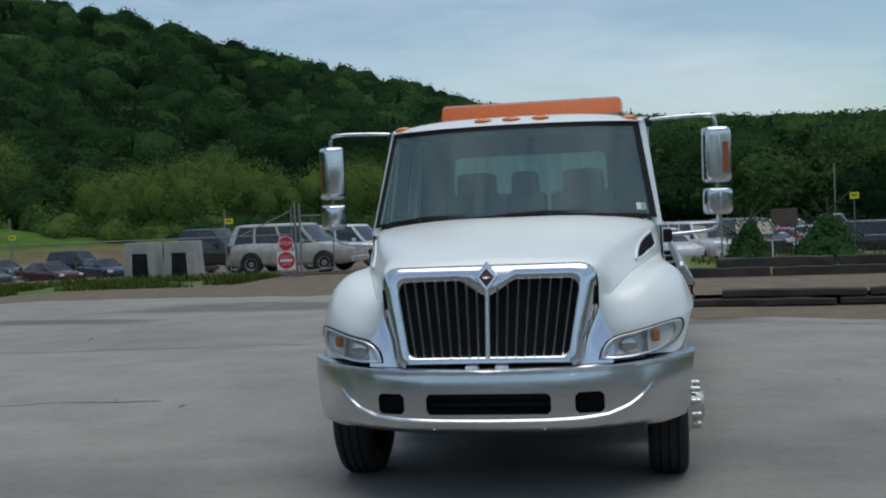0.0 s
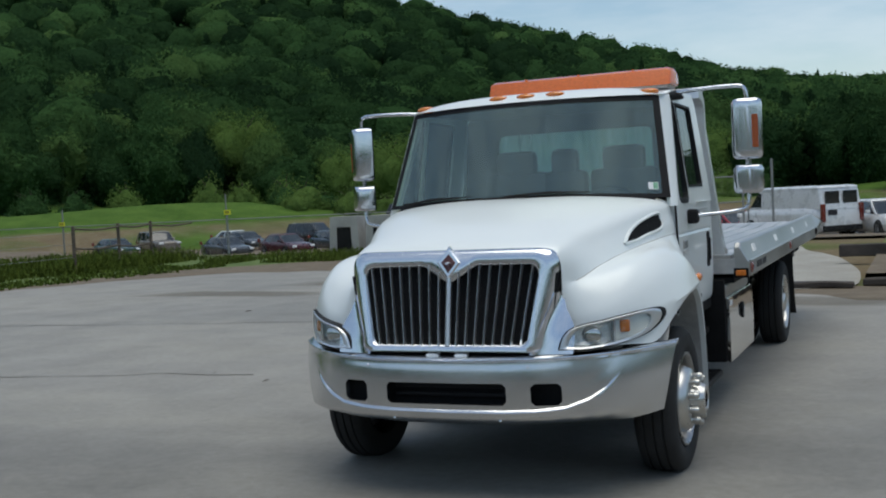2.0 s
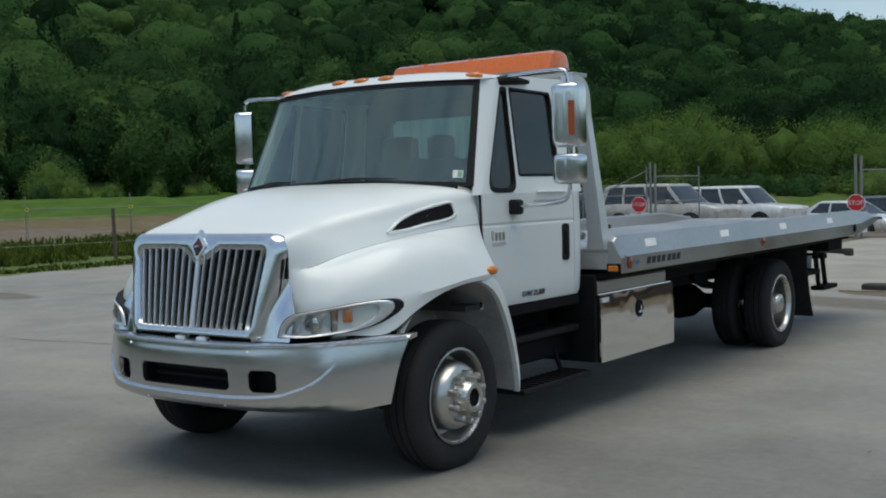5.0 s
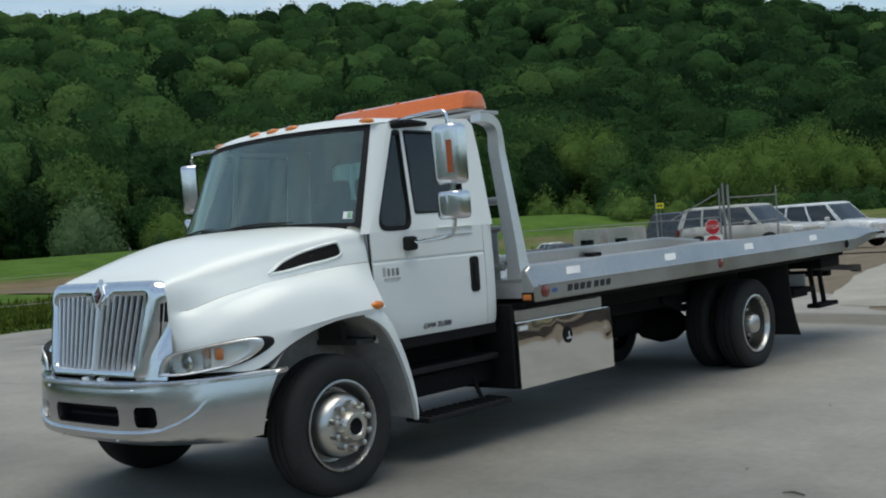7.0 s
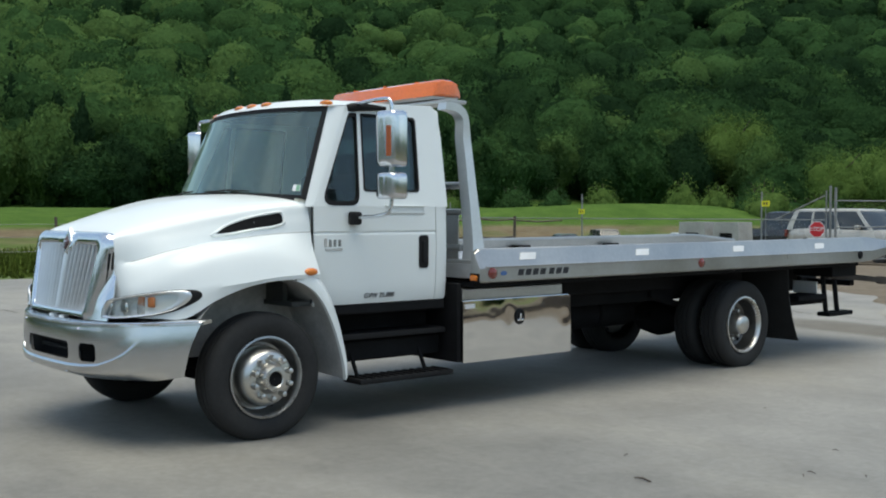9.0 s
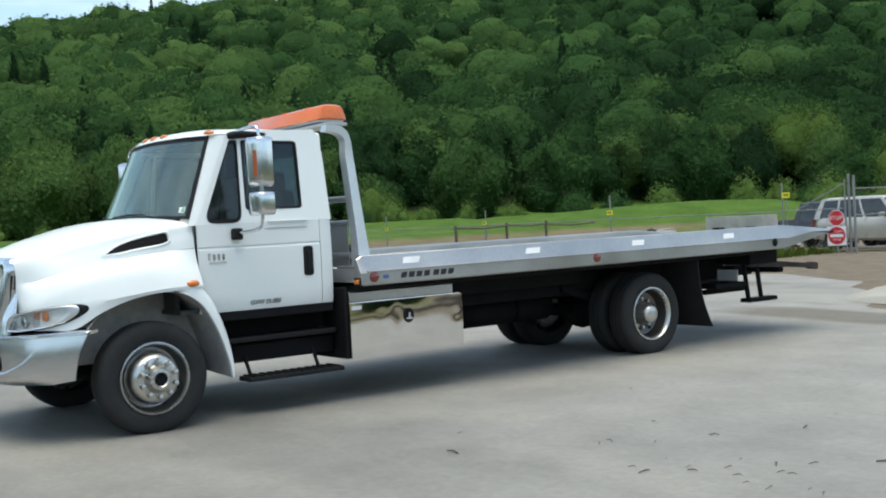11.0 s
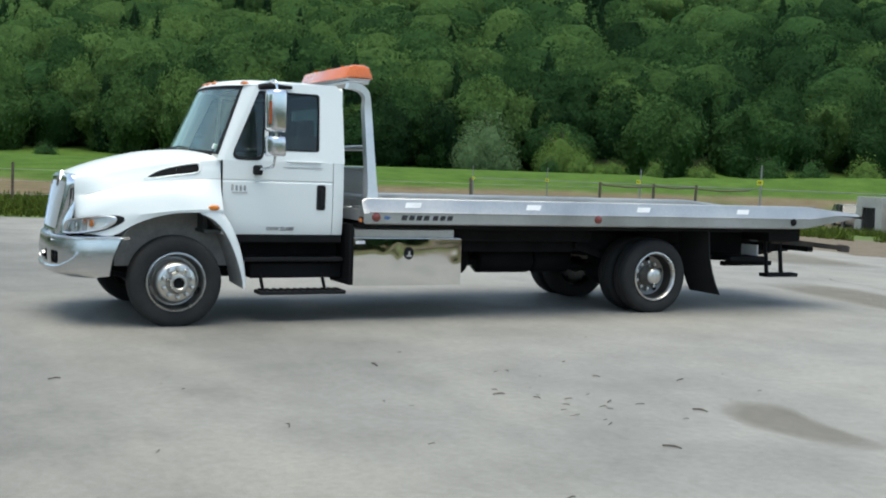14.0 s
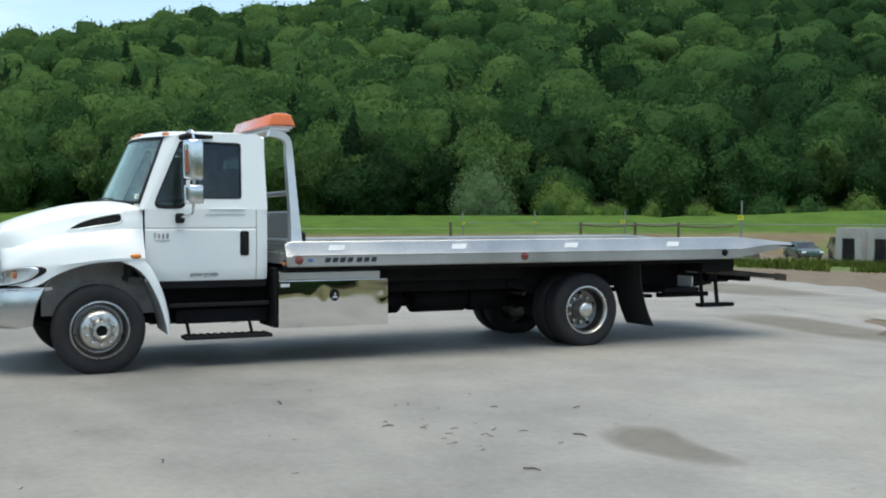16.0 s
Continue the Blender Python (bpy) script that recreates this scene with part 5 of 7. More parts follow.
# mirrors
for s in (1, -1):
    mirror = root("side_mirror")
    mirror.parent = truck
    mirror["label"] = "chrome door mirror on tubular arms with amber lamp"
    turn = Matrix.Translation((s * 1.47, 0.86, 0)) @ Matrix.Rotation(radians(10 if s > 0 else -52), 4, "Z") @ Matrix.Translation((-s * 1.47, -0.86, 0))
    for z0, z1 in ((1.925, 2.335), (1.69, 1.885)):
        cx, cz, hw, hh = 1.47, (z0 + z1) / 2, 0.102, (z1 - z0) / 2
        def ring(k, y):
            return [turn @ Vector((s * (cx + a * k), y, cz + b * (0.72 + 0.28 * k))) for a, b in rounded([(-hw, -hh), (hw, -hh), (hw, hh), (-hw, hh)], 0.045, 4)]
        bm = bmesh.new()
        loft(bm, [ring(0.97, 0.925), ring(1.0, 0.90), ring(0.98, 0.85), ring(0.93, 0.81), ring(0.84, 0.793), ring(0.5, 0.785), ring(0.1, 0.782)], True, True)
        part("shell", bm, "chrome", mirror, "", 60)
        bm = bmesh.new()
        loft(bm, [ring(0.93, 0.932), ring(0.9, 0.930)], True, True)
        part("mirror_glass", bm, "plastic", mirror, "dark mirror back rim")
        bm = bmesh.new()
        loft(bm, [ring(0.86, 0.936), ring(0.85, 0.935)], True, True)
        part("mirror_face", bm, "mirror", mirror)
    bm = bmesh.new()
    slab(bm, rounded([(2.0, -0.02), (2.22, -0.02), (2.22, 0.02), (2.0, 0.02)], 0.008), lambda a, b, d: turn @ Vector((s * (1.517 + b), 0.778 + 0.25 * (b + 0.02) + d, a)), 0.022)
    part("mirror_lamp", bm, "mirror_amber", mirror, "amber lamp in the mirror shell")
    for nm, pts in (("upper_arm", [(0.93, 0.92, 2.405), (1.10, 0.88, 2.42), (1.38, 0.86, 2.425), (1.455, 0.865, 2.405), (1.47, 0.87, 2.32)]), ("lower_arm", [(1.10, 0.81, 1.555), (1.20, 0.815, 1.56), (1.38, 0.84, 1.575), (1.455, 0.86, 1.61), (1.47, 0.87, 1.72)])):
        bm = bmesh.new()
        tube(bm, [(s * p[0], p[1], p[2]) for p in catmull(pts, 5)], 0.014, 8)
        part(nm, bm, "chrome", mirror, "", 60)
    bm = nbox(min(s * 1.05, s * 1.13), max(s * 1.05, s * 1.13), 0.765, 0.855, 1.50, 1.60, bev=0.02)
    part("arm_foot", bm, "plastic", mirror)
    bm = bmesh.new()
    tube(bm, [(s * 0.945, 0.84, 2.385), (s * 0.985, 0.92, 2.40), (s * 0.975, 1.18, 2.40)], [0.03, 0.035, 0.015], 8)
    part("arm_bracket", bm, "plastic", mirror, "black upper mirror bracket", 60)
    bm = bmesh.new()
    tube(bm, [(s * 1.47, 0.87, 1.86), (s * 1.47, 0.87, 1.95)], 0.02, 8)
    part("stem", bm, "chrome", mirror)


# wheels
def wheel(x_out, y, name, front, s):
    w = root(name, (0, 0, 0))
    w.parent = truck
    w["label"] = "steel truck wheel with black tyre"
    R, cz = 0.453, 0.437
    xi = x_out - 0.25
    bm = bmesh.new()
    lathe(bm, [(xi + 0.02, 0.292), (xi, 0.33), (xi - 0.004, 0.39), (xi + 0.012, 0.43), (xi + 0.035, R - 0.004), (xi + 0.06, R), (xi + 0.064, R - 0.012), (xi + 0.074, R - 0.012), (xi + 0.078, R),
               (xi + 0.118, R + 0.002), (xi + 0.121, R - 0.012), (xi + 0.131, R - 0.012), (xi + 0.134, R + 0.002), (xi + 0.172, R), (xi + 0.176, R - 0.012), (xi + 0.186, R - 0.012), (xi + 0.19, R),
               (xi + 0.215, R - 0.004), (x_out - 0.012, 0.43), (x_out + 0.002, 0.40), (x_out + 0.004, 0.37), (x_out, 0.335), (x_out - 0.006, 0.315), (x_out - 0.02, 0.288)], 56)
    for v in bm.verts:                     # the tread sits flat on the ground
        v.co.z = max(v.co.z + cz, 0.002)
        v.co.y += y
    t = part("tyre", bm, "rubber", w, "black ribbed truck tyre", 35)
    bm = bmesh.new()
    if front:
        lathe(bm, [(x_out - 0.03, 0.294), (x_out - 0.005, 0.290), (x_out - 0.002, 0.278), (x_out - 0.012, 0.268), (x_out - 0.045, 0.262), (x_out - 0.085, 0.256), (x_out - 0.13, 0.240), (x_out - 0.14, 0.20)], 48, (0, y, cz))
    else:
        lathe(bm, [(x_out - 0.03, 0.294), (x_out - 0.005, 0.290), (x_out - 0.002, 0.278), (x_out - 0.012, 0.268), (x_out - 0.06, 0.256), (x_out - 0.13, 0.245), (x_out - 0.16, 0.235), (x_out - 0.175, 0.20), (x_out - 0.172, 0.11)], 48, (0, y, cz))
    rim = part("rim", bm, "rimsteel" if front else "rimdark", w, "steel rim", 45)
    if not front:
        bm = bmesh.new()
        lathe(bm, [(x_out - 0.028, 0.296), (x_out - 0.003, 0.292), (x_out + 0.001, 0.280), (x_out - 0.010, 0.266), (x_out - 0.045, 0.258)], 48, (0, y, cz))
        part("rim_lip", bm, "dish", rim, "polished rim lip", 45)
    if front:
        bm = bmesh.new()
        lathe(bm, [(x_out - 0.13, 0.214), (x_out - 0.06, 0.212), (x_out - 0.02, 0.204), (x_out + 0.018, 0.185), (x_out + 0.035, 0.16), (x_out + 0.036, 0.105)], 48, (0, y, cz))
        part("dish", bm, "dish", w, "polished wheel cover dish", 45)
    bm = bmesh.new()
    if front:
        lathe(bm, [(x_out + 0.03, 0.115), (x_out + 0.05, 0.112), (x_out + 0.085, 0.10), (x_out + 0.115, 0.085), (x_out + 0.118, 0.06), (x_out + 0.11, 0.052)], 32, (0, y, cz))
        part("hub", bm, "dish", w, "", 50)
        bm = bmesh.new()
        lathe(bm, [(x_out + 0.112, 0.053), (x_out + 0.10, 0.05), (x_out + 0.09, 0.001)], 24, (0, y, cz))
        part("hub_hole", bm, "black", w)
        n, rr, x0, h = 10, 0.143, x_out + 0.03, 0.062
    else:
        lathe(bm, [(x_out - 0.175, 0.12), (x_out - 0.12, 0.115), (x_out - 0.04, 0.098), (x_out - 0.01, 0.088), (x_out + 0.004, 0.06), (x_out + 0.006, 0.001)], 32, (0, y, cz))
        part("hub", bm, "dish", w, "", 50)
        n, rr, x0, h = 10, 0.16, x_out - 0.175, 0.035
    nut = bmesh.new()
    lathe(nut, [(0, 0.021), (h * 0.55, 0.019), (h * 0.6, 0.023), (h, 0.018), (h + 0.006, 0.001)], 10)
    first = part("lug_nut", nut, "dish", w, "", 40)
    for k in range(n):
        a = (k + 0.5) * math.tau / n
        ob = first if k == 0 else new("lug_nut", first.data)
        ob.parent = w
        ob.location = (x0, y + rr * math.cos(a), cz + rr * math.sin(a))
    if not front:                          # hand holes and dark inside of the rim
        for k in range(5):
            a = k * math.tau / 5 + 0.3
            bm = bmesh.new()
            bmesh.ops.create_uvsphere(bm, u_segments=10, v_segments=6, radius=1)
            for v in bm.verts:
                v.co = Vector((x_out - 0.168 + 0.004 * v.co.x, y + 0.205 * math.cos(a) + 0.026 * v.co.y, cz + 0.205 * math.sin(a) + 0.026 * v.co.z))
            part("hand_hole", bm, "black", w)
    if s < 0:
        w.matrix_world = pose(0, 2 * y, 0, 0, 0, 180)
    return w


wheel(1.168, 0.0, "front_wheel", True, 1)
wheel(1.168, 0.0, "front_wheel", True, -1)
for x in (1.135, 0.80):
    wheel(x, 5.713, "rear_wheel", False, 1)
    wheel(x, 5.713, "rear_wheel", False, -1)

# chassis
chassis = root("chassis")
chassis.parent = truck
chassis["label"] = "black chassis frame with axles, tanks and driveline"
for s in (1, -1):
    part("frame_rail", nbox(min(s * 0.40, s * 0.48), max(s * 0.40, s * 0.48), -0.85, 7.7, 0.68, 0.93, bev=0.008), "black", chassis)
    part("subframe_rail", nbox(min(s * 0.36, s * 0.50), max(s * 0.36, s * 0.50), 1.95, 8.0, 0.93, 1.02, bev=0.008), "black", chassis)
    bm = bmesh.new()
    loft(bm, [[(s * 0.50, y, z), (s * 0.59, y, z), (s * 0.59, y, z + 0.05), (s * 0.50, y, z + 0.05)] for y, z in ((-0.75, 0.50), (-0.3, 0.40), (0.1, 0.38), (0.5, 0.42), (0.75, 0.52))], True, True)
    part("leaf_spring", bm, "black", chassis)
    bm = bmesh.new()
    loft(bm, [[(s * 0.44, y, z), (s * 0.53, y, z), (s * 0.53, y, z + 0.07), (s * 0.44, y, z + 0.07)] for y, z in ((4.95, 0.72), (5.35, 0.60), (5.71, 0.56), (6.1, 0.60), (6.5, 0.72))], True, True)
    part("leaf_spring", bm, "black", chassis)
bm = bmesh.new()
tube(bm, [(-0.95, 0, 0.437), (-0.6, 0, 0.36), (0.6, 0, 0.36), (0.95, 0, 0.437)], 0.06, 8)
part("front_axle", bm, "black", chassis)
bm = bmesh.new()
tube(bm, [(-1.0, 5.713, 0.437), (-0.3, 5.713, 0.437), (-0.18, 5.713, 0.437), (0.0, 5.713, 0.43), (0.18, 5.713, 0.437), (0.3, 5.713, 0.437), (1.0, 5.713, 0.437)], [0.075, 0.08, 0.17, 0.20, 0.17, 0.08, 0.075], 12)
part("rear_axle", bm, "black", chassis, "", 50)
bm = bmesh.new()
tube(bm, [(0, 1.6, 0.62), (0, 3.5, 0.55), (0, 5.55, 0.46)], 0.05, 10)
part("drive_shaft", bm, "black", chassis, "", 50)
part("engine_block", nbox(-0.38, 0.38, -0.75, 0.9, 0.42, 1.05, bev=0.06), "black", chassis)
part("gearbox", nbox(-0.25, 0.25, 0.9, 1.7, 0.42, 0.88, bev=0.08), "black", chassis)
part("radiator", nbox(-0.52, 0.52, -0.84, -0.74, 0.55, 1.32, bev=0.01), "black", chassis)
for y0, y1, z0 in ((3.15, 3.7, 0.42), (3.85, 4.6, 0.5), (4.62, 5.15, 0.40)):
    bm = bmesh.new()
    tube(bm, [(0.0, y0, 0.56), (0.0, y0 + 0.03, 0.56), (0.0, y1 - 0.03, 0.56), (0.0, y1, 0.56)], [0.14, 0.17, 0.17, 0.14], 14)
    part("air_tank", bm, "black", chassis, "", 50)
for y in (1.2, 2.2, 3.3, 4.5, 6.6, 7.5):
    part("cross_member", nbox(-0.42, 0.42, y, y + 0.1, 0.70, 0.92, bev=0.01), "black", chassis)
part("fuel_tank", nbox(-1.02, -0.52, 1.9, 3.0, 0.42, 0.9, bev=0.06), "black", chassis)
for s in (1, -1):
    bm = bmesh.new()
    loft(bm, [[(s * x, 6.48 + 0.20 * ((0.98 - z) / 0.77) ** 2.2 + dy, z) for x, dy in ((0.56, 0), (1.14, 0), (1.14, 0.014), (0.56, 0.014))] for z in np.linspace(0.98, 0.20, 10)], True, True)
    part("mud_flap", bm, "rubber", chassis, "black rubber mud flap", 30)
    # added black filler standing in for the shaded void under the deck
    part("void_filler", nbox(min(s * 0.52, s * 0.98), max(s * 0.52, s * 0.72), 3.12, 5.05, 0.82, 1.0, bev=0.01), "black", chassis)
    part("deck_beam", nbox(min(s * 0.85, s * 1.18), max(s * 0.85, s * 1.18), 1.92, 7.85, 0.985, 1.03, bev=0.005), "black", chassis)

# steps under the door
for s in (1, -1):
    step = root("cab_step")
    step.parent = truck
    step["label"] = "black two-tread cab step on hangers"
    part("upper_tread", nbox(min(s * 0.72, s * 1.0), max(s * 0.72, s * 1.0), 0.72, 1.78, 0.62, 0.665, bev=0.01), "plastic", step)
    part("lower_tread", nbox(min(s * 0.86, s * 1.09), max(s * 0.86, s * 1.09), 0.86, 1.79, 0.285, 0.325, bev=0.01), "plastic", step)
    for k in range(12):
        y = 0.90 + 0.075 * k
        part("tread_rib", nbox(min(s * 0.87, s * 1.08), max(s * 0.87, s * 1.08), y, y + 0.03, 0.325, 0.334), "black", step)
    part("step_back", nbox(min(s * 0.60, s * 0.72), max(s * 0.60, s * 0.72), 0.70, 1.82, 0.50, 0.90, bev=0.01), "black", step)
    part("battery_box", nbox(min(s * 0.62, s * 0.90), max(s * 0.62, s * 0.90), 0.80, 1.80, 0.44, 0.60, bev=0.02), "black", step)
    for y in (0.93, 1.60):
        bm = bmesh.new()
        tube(bm, [(s * 0.85, y - 0.04, 0.62), (s * 0.95, y, 0.33)], 0.018, 6)
        part("hanger", bm, "black", step)
    part("step_cover", nbox(min(s * 0.75, s * 1.03), max(s * 0.75, s * 1.03), 0.62, 1.74, 0.82, 0.895, bev=0.012), "black", step)

# ---- deck of the tow truck ----
bed = root("deck_body")
bed.parent = truck
bed["label"] = "aluminium flatbed deck with side rails and reflective tape"
DECK_Z = 1.175
bm = bmesh.new()
loft(bm, [[(-1.22, y, zt), (1.22, y, zt), (1.22, y, zb), (-1.22, y, zb)] for y, zt, zb in ((1.90, DECK_Z, 1.06), (7.70, DECK_Z, 1.06), (7.95, DECK_Z, 1.055), (8.80, 1.205, 1.185))], True, True)
part("deck", bm, "deck", bed, "worn bare aluminium deck floor")
for k in range(13):                      # raised extrusion joints along the deck
    x = -1.14 + 0.19 * k
    bm = bmesh.new()
    loft(bm, [[(x - 0.012, y, z), (x + 0.012, y, z), (x + 0.008, y, z + 0.006), (x - 0.008, y, z + 0.006)] for y, z in ((1.92, DECK_Z), (7.7, DECK_Z), (8.75, 1.203))], True, True)
    part("deck_rib", bm, "alu", bed)
for s in (1, -1):
    rail = root("side_rail")
    rail.parent = bed
    bm = bmesh.new()
    prof = lambda top, bot: [(1.215, bot), (1.290, bot), (1.302, bot + 0.012), (1.302, min(bot + 0.112, top - 0.06)), (1.290, min(bot + 0.130, top - 0.045)), (1.240, top - 0.010), (1.228, top), (1.200, top), (1.192, top - 0.02), (1.20, bot + 0.04)]
    loft(bm, [[(s * x, y, z) for x, z in prof(t, b)] for y, t, b in ((1.88, 1.262, 1.03), (1.884, 1.270, 1.03), (1.93, 1.300, 1.03), (1.97, 1.302, 1.03), (7.75, 1.315, 1.035), (7.93, 1.314, 1.045), (8.40, 1.272, 1.125), (8.83, 1.232, 1.19))], True, True)
    part("rail", bm, "alu", bed, "ribbed aluminium side rail", 20)
    bm = bmesh.new()
    tube(bm, [(s * 1.302, 1.95, 1.155), (s * 1.302, 7.9, 1.16)], 0.009, 6)
    part("rub_bead", bm, "alu", bed)
    for y in (2.452, 3.918, 5.404, 6.884):
        bm = bmesh.new()
        slab(bm, [(y - 0.105, 1.205), (y + 0.075, 1.205), (y + 0.105, 1.262), (y - 0.075, 1.262)], lambda a, b, d: (s * (interp(b, (1.16, 1.30), (1.290, 1.236)) + 0.005 - d), a, b), 0.008)
        part("reflective_tape", bm, "tape", bed, "white reflective tape")
    for y, z, m_ in ((2.017, 1.104, "red"), (4.752, 1.112, "red"), (7.67, 1.118, "black")):
        bm = bmesh.new()
        lathe(bm, [(0, 0.048), (0.010, 0.046), (0.012, 0.038), (0.018, 0.032), (0.022, 0.001)], 20)
        for v in bm.verts:
            v.co = Vector((s * (1.300 + v.co.x), y + v.co.y, z + v.co.z))
        part("rail_lamp", bm, m_, bed, "round red marker lamp" if m_ == "red" else "", 40)
    # maker's lettering as plain bars
    for k in range(7):
        y = 2.335 + 0.085 * k + (0.02 if k > 3 else 0)
        bm = bmesh.new()
        slab(bm, [(y - 0.036, 1.076), (y + 0.026, 1.076), (y + 0.042, 1.128), (y - 0.022, 1.128)], lambda a, b, d: (s * (1.304 - d), a, b), 0.004)
        part("lettering_bar", bm, "decal", bed)
    bm = bmesh.new()
    slab(bm, [(2.14 + 0.036 * math.cos(a), 1.10 + 0.019 * math.sin(a)) for a in np.linspace(0, math.tau, 16)[:-1]], lambda a, b, d: (s * (1.304 - d), a, b), 0.004)
    part("badge", bm, "blue_decal", bed)
    for y, z in ((6.25, 1.135), (7.05, 1.12)):
        part("rail_plate", nbox(min(s * 1.29, s * 1.306), max(s * 1.29, s * 1.306), y - 0.035, y + 0.035, z - 0.025, z + 0.025, bev=0.004), "alu", bed)
    part("front_lamp", nbox(min(s * 1.20, s * 1.28), max(s * 1.20, s * 1.28), 1.862, 1.885, 1.045, 1.09, bev=0.008), "amber", bed, "amber front deck lamp")
    part("front_lamp_guard", nbox(min(s * 1.185, s * 1.298), max(s * 1.185, s * 1.298), 1.872, 1.90, 1.03, 1.105, bev=0.006), "black", bed)
    # cab guard uprights: bent plates with a wide foot
    bm = bmesh.new()
    rings = []
    for y, z, d in catmull([(2.13, 1.18, 0.14), (2.11, 1.45, 0.105), (2.085, 1.8, 0.09), (2.06, 2.2, 0.082), (2.035, 2.38, 0.08), (1.985, 2.455, 0.075), (1.90, 2.49, 0.07), (1.80, 2.49, 0.06)], 4):
        ang = interp(z, (2.2, 2.49), (0, 1.35))
        dy, dz = -math.cos(ang) * d, -math.sin(ang) * d
        xo = interp(z, (1.18, 1.30, 2.2), (1.115, 1.085, 0.985))
        xi = interp(z, (1.18, 1.30, 2.2), (0.955, 0.965, 0.880))
        rings.append([(s * xi, y, z), (s * xo, y, z), (s * xo, y + dy, z + dz), (s * xi, y + dy, z + dz)])
    loft(bm, rings, True, True)
    part("guard_post", bm, "bright_alu", bed, "bent aluminium cab guard post", 30)
    part("guard_foot", nbox(min(s * 0.80, s * 1.06), max(s * 0.80, s * 1.16), 1.93, 2.22, DECK_Z, DECK_Z + 0.03, bev=0.006), "alu", bed)
    part("tail_lamp", nbox(min(s * 0.80, s * 1.02), max(s * 0.80, s * 1.02), 8.02, 8.06, 0.93, 1.02, bev=0.01), "red", bed, "red tail lamp")
    part("tail_bracket", nbox(min(s * 0.55, s * 1.06), max(s * 0.55, s * 1.06), 7.5, 8.02, 0.86, 1.04, bev=0.01), "black", bed)
for z, r in ((1.30, 0.03), (1.60, 0.025), (1.82, 0.03)):
    bm = bmesh.new()
    tube(bm, [(-0.92, 2.02, z), (0.92, 2.02, z)], r, 8)
    part("guard_bar", bm, "alu", bed, "", 60)
part("guard_panel", nbox(-0.86, 0.86, 2.03, 2.04, 1.19, 1.62), "alu", bed)
part("guard_top", nbox(-0.98, 0.98, 1.80, 2.02, 2.485, 2.515, bev=0.008), "alu", bed)
part("winch", nbox(-0.35, 0.35, 2.08, 2.42, DECK_Z, 1.40, bev=0.05), "black", bed)
for s in (1, -1):                        # small cleats and chain slots on the deck
    for y in (3.1, 4.6, 6.1):
        part("cleat", nbox(min(s * 1.10, s * 1.19), max(s * 1.10, s * 1.19), y, y + 0.22, DECK_Z + 0.003, DECK_Z + 0.05, bev=0.01), "black", bed)

# light bar on the cab guard
bar = root("light_bar")
bar.parent = truck
bar["label"] = "long orange warning light bar"
bm = bmesh.new()
pr = [(1.83, 2.562), (1.845, 2.60), (1.885, 2.686), (1.94, 2.706), (2.06, 2.706), (2.115, 2.686), (2.15, 2.61), (2.16, 2.562)]
ends = [(-0.775, 0.55), (-0.755, 0.9), (-0.73, 1.0), (0.73, 1.0), (0.755, 0.9), (0.775, 0.55)]
loft(bm, [[(x, 2.0 + (y - 2.0) * k, 2.60 + (z - 2.60) * k) for y, z in pr] for x, k in ends], True, True)
part("lens", bm, "orange", bar, "orange lens", 30)
part("base", nbox(-0.74, 0.74, 1.86, 2.13, 2.535, 2.572, bev=0.01), "alu", bar)
for x in (-0.45, 0.0, 0.45):
    part("lens_joint", nbox(x - 0.006, x + 0.006, 1.90, 2.10, 2.57, 2.7075, bev=0.001), "orange", bar)
    part("foot", nbox(x - 0.05, x + 0.05, 1.95, 2.03, 2.51, 2.54), "black", bar)

# tool box
tool = root("tool_box")
tool.parent = truck
tool["label"] = "polished stainless steel tool box with round black latch"
part("body", nbox(0.56, 1.135, 1.845, 3.085, 0.378, 0.882, bev=0.008), "steel", tool)
bm = bmesh.new()
def box_door_x(y, z):
    dents = sum(d * math.exp(-((y - dy) / wy) ** 2 - ((z - dz) / wz) ** 2) for dy, dz, wy, wz, d in ((2.34, 0.74, 0.06, 0.10, 0.0030), (2.17, 0.77, 0.05, 0.05, 0.0010), (3.02, 0.68, 0.05, 0.06, 0.0022), (1.92, 0.55, 0.06, 0.06, 0.0012)))
    return 1.150 - 0.0045 * max(0.0, (z - 0.62) / 0.25) ** 2 + 0.0035 * noise.noise(Vector((y * 2.4, z * 5.0, 3.0))) - dents


loft(bm, [[(box_door_x(y, z), y, z) for y in np.linspace(1.838, 3.092, 70)] for z in np.linspace(0.374, 0.872, 32)], False)
bmesh.ops.recalc_face_normals(bm, faces=bm.faces)
bmesh.ops.solidify(bm, geom=bm.faces[:], thickness=0.02)
part("lid", bm, "steel", tool, "mirror-polished box door", 40)
part("top_ledge", nbox(0.56, 1.125, 1.85, 3.01, 0.882, 0.975, bev=0.01), "alu", tool)
part("end_plate", nbox(0.54, 1.12, 1.80, 1.84, 0.38, 1.02, bev=0.006), "black", tool)
bm = bmesh.new()
lathe(bm, [(0, 0.062), (0.008, 0.06), (0.012, 0.05), (0.006, 0.04), (0.006, 0.001)], 28)
for v in bm.verts:
    v.co = Vector((1.152 + v.co.x, 2.465 + v.co.y * 0.92, 0.718 + v.co.z * 1.1))
latch = part("latch", bm, "plastic", tool, "round black latch", 40)
part("latch_tee", nbox(1.158, 1.172, 2.455, 2.475, 0.69, 0.745, bev=0.004), "chrome", tool)
part("latch_bow", nbox(1.158, 1.17, 2.43, 2.50, 0.682, 0.70, bev=0.004), "chrome", tool)
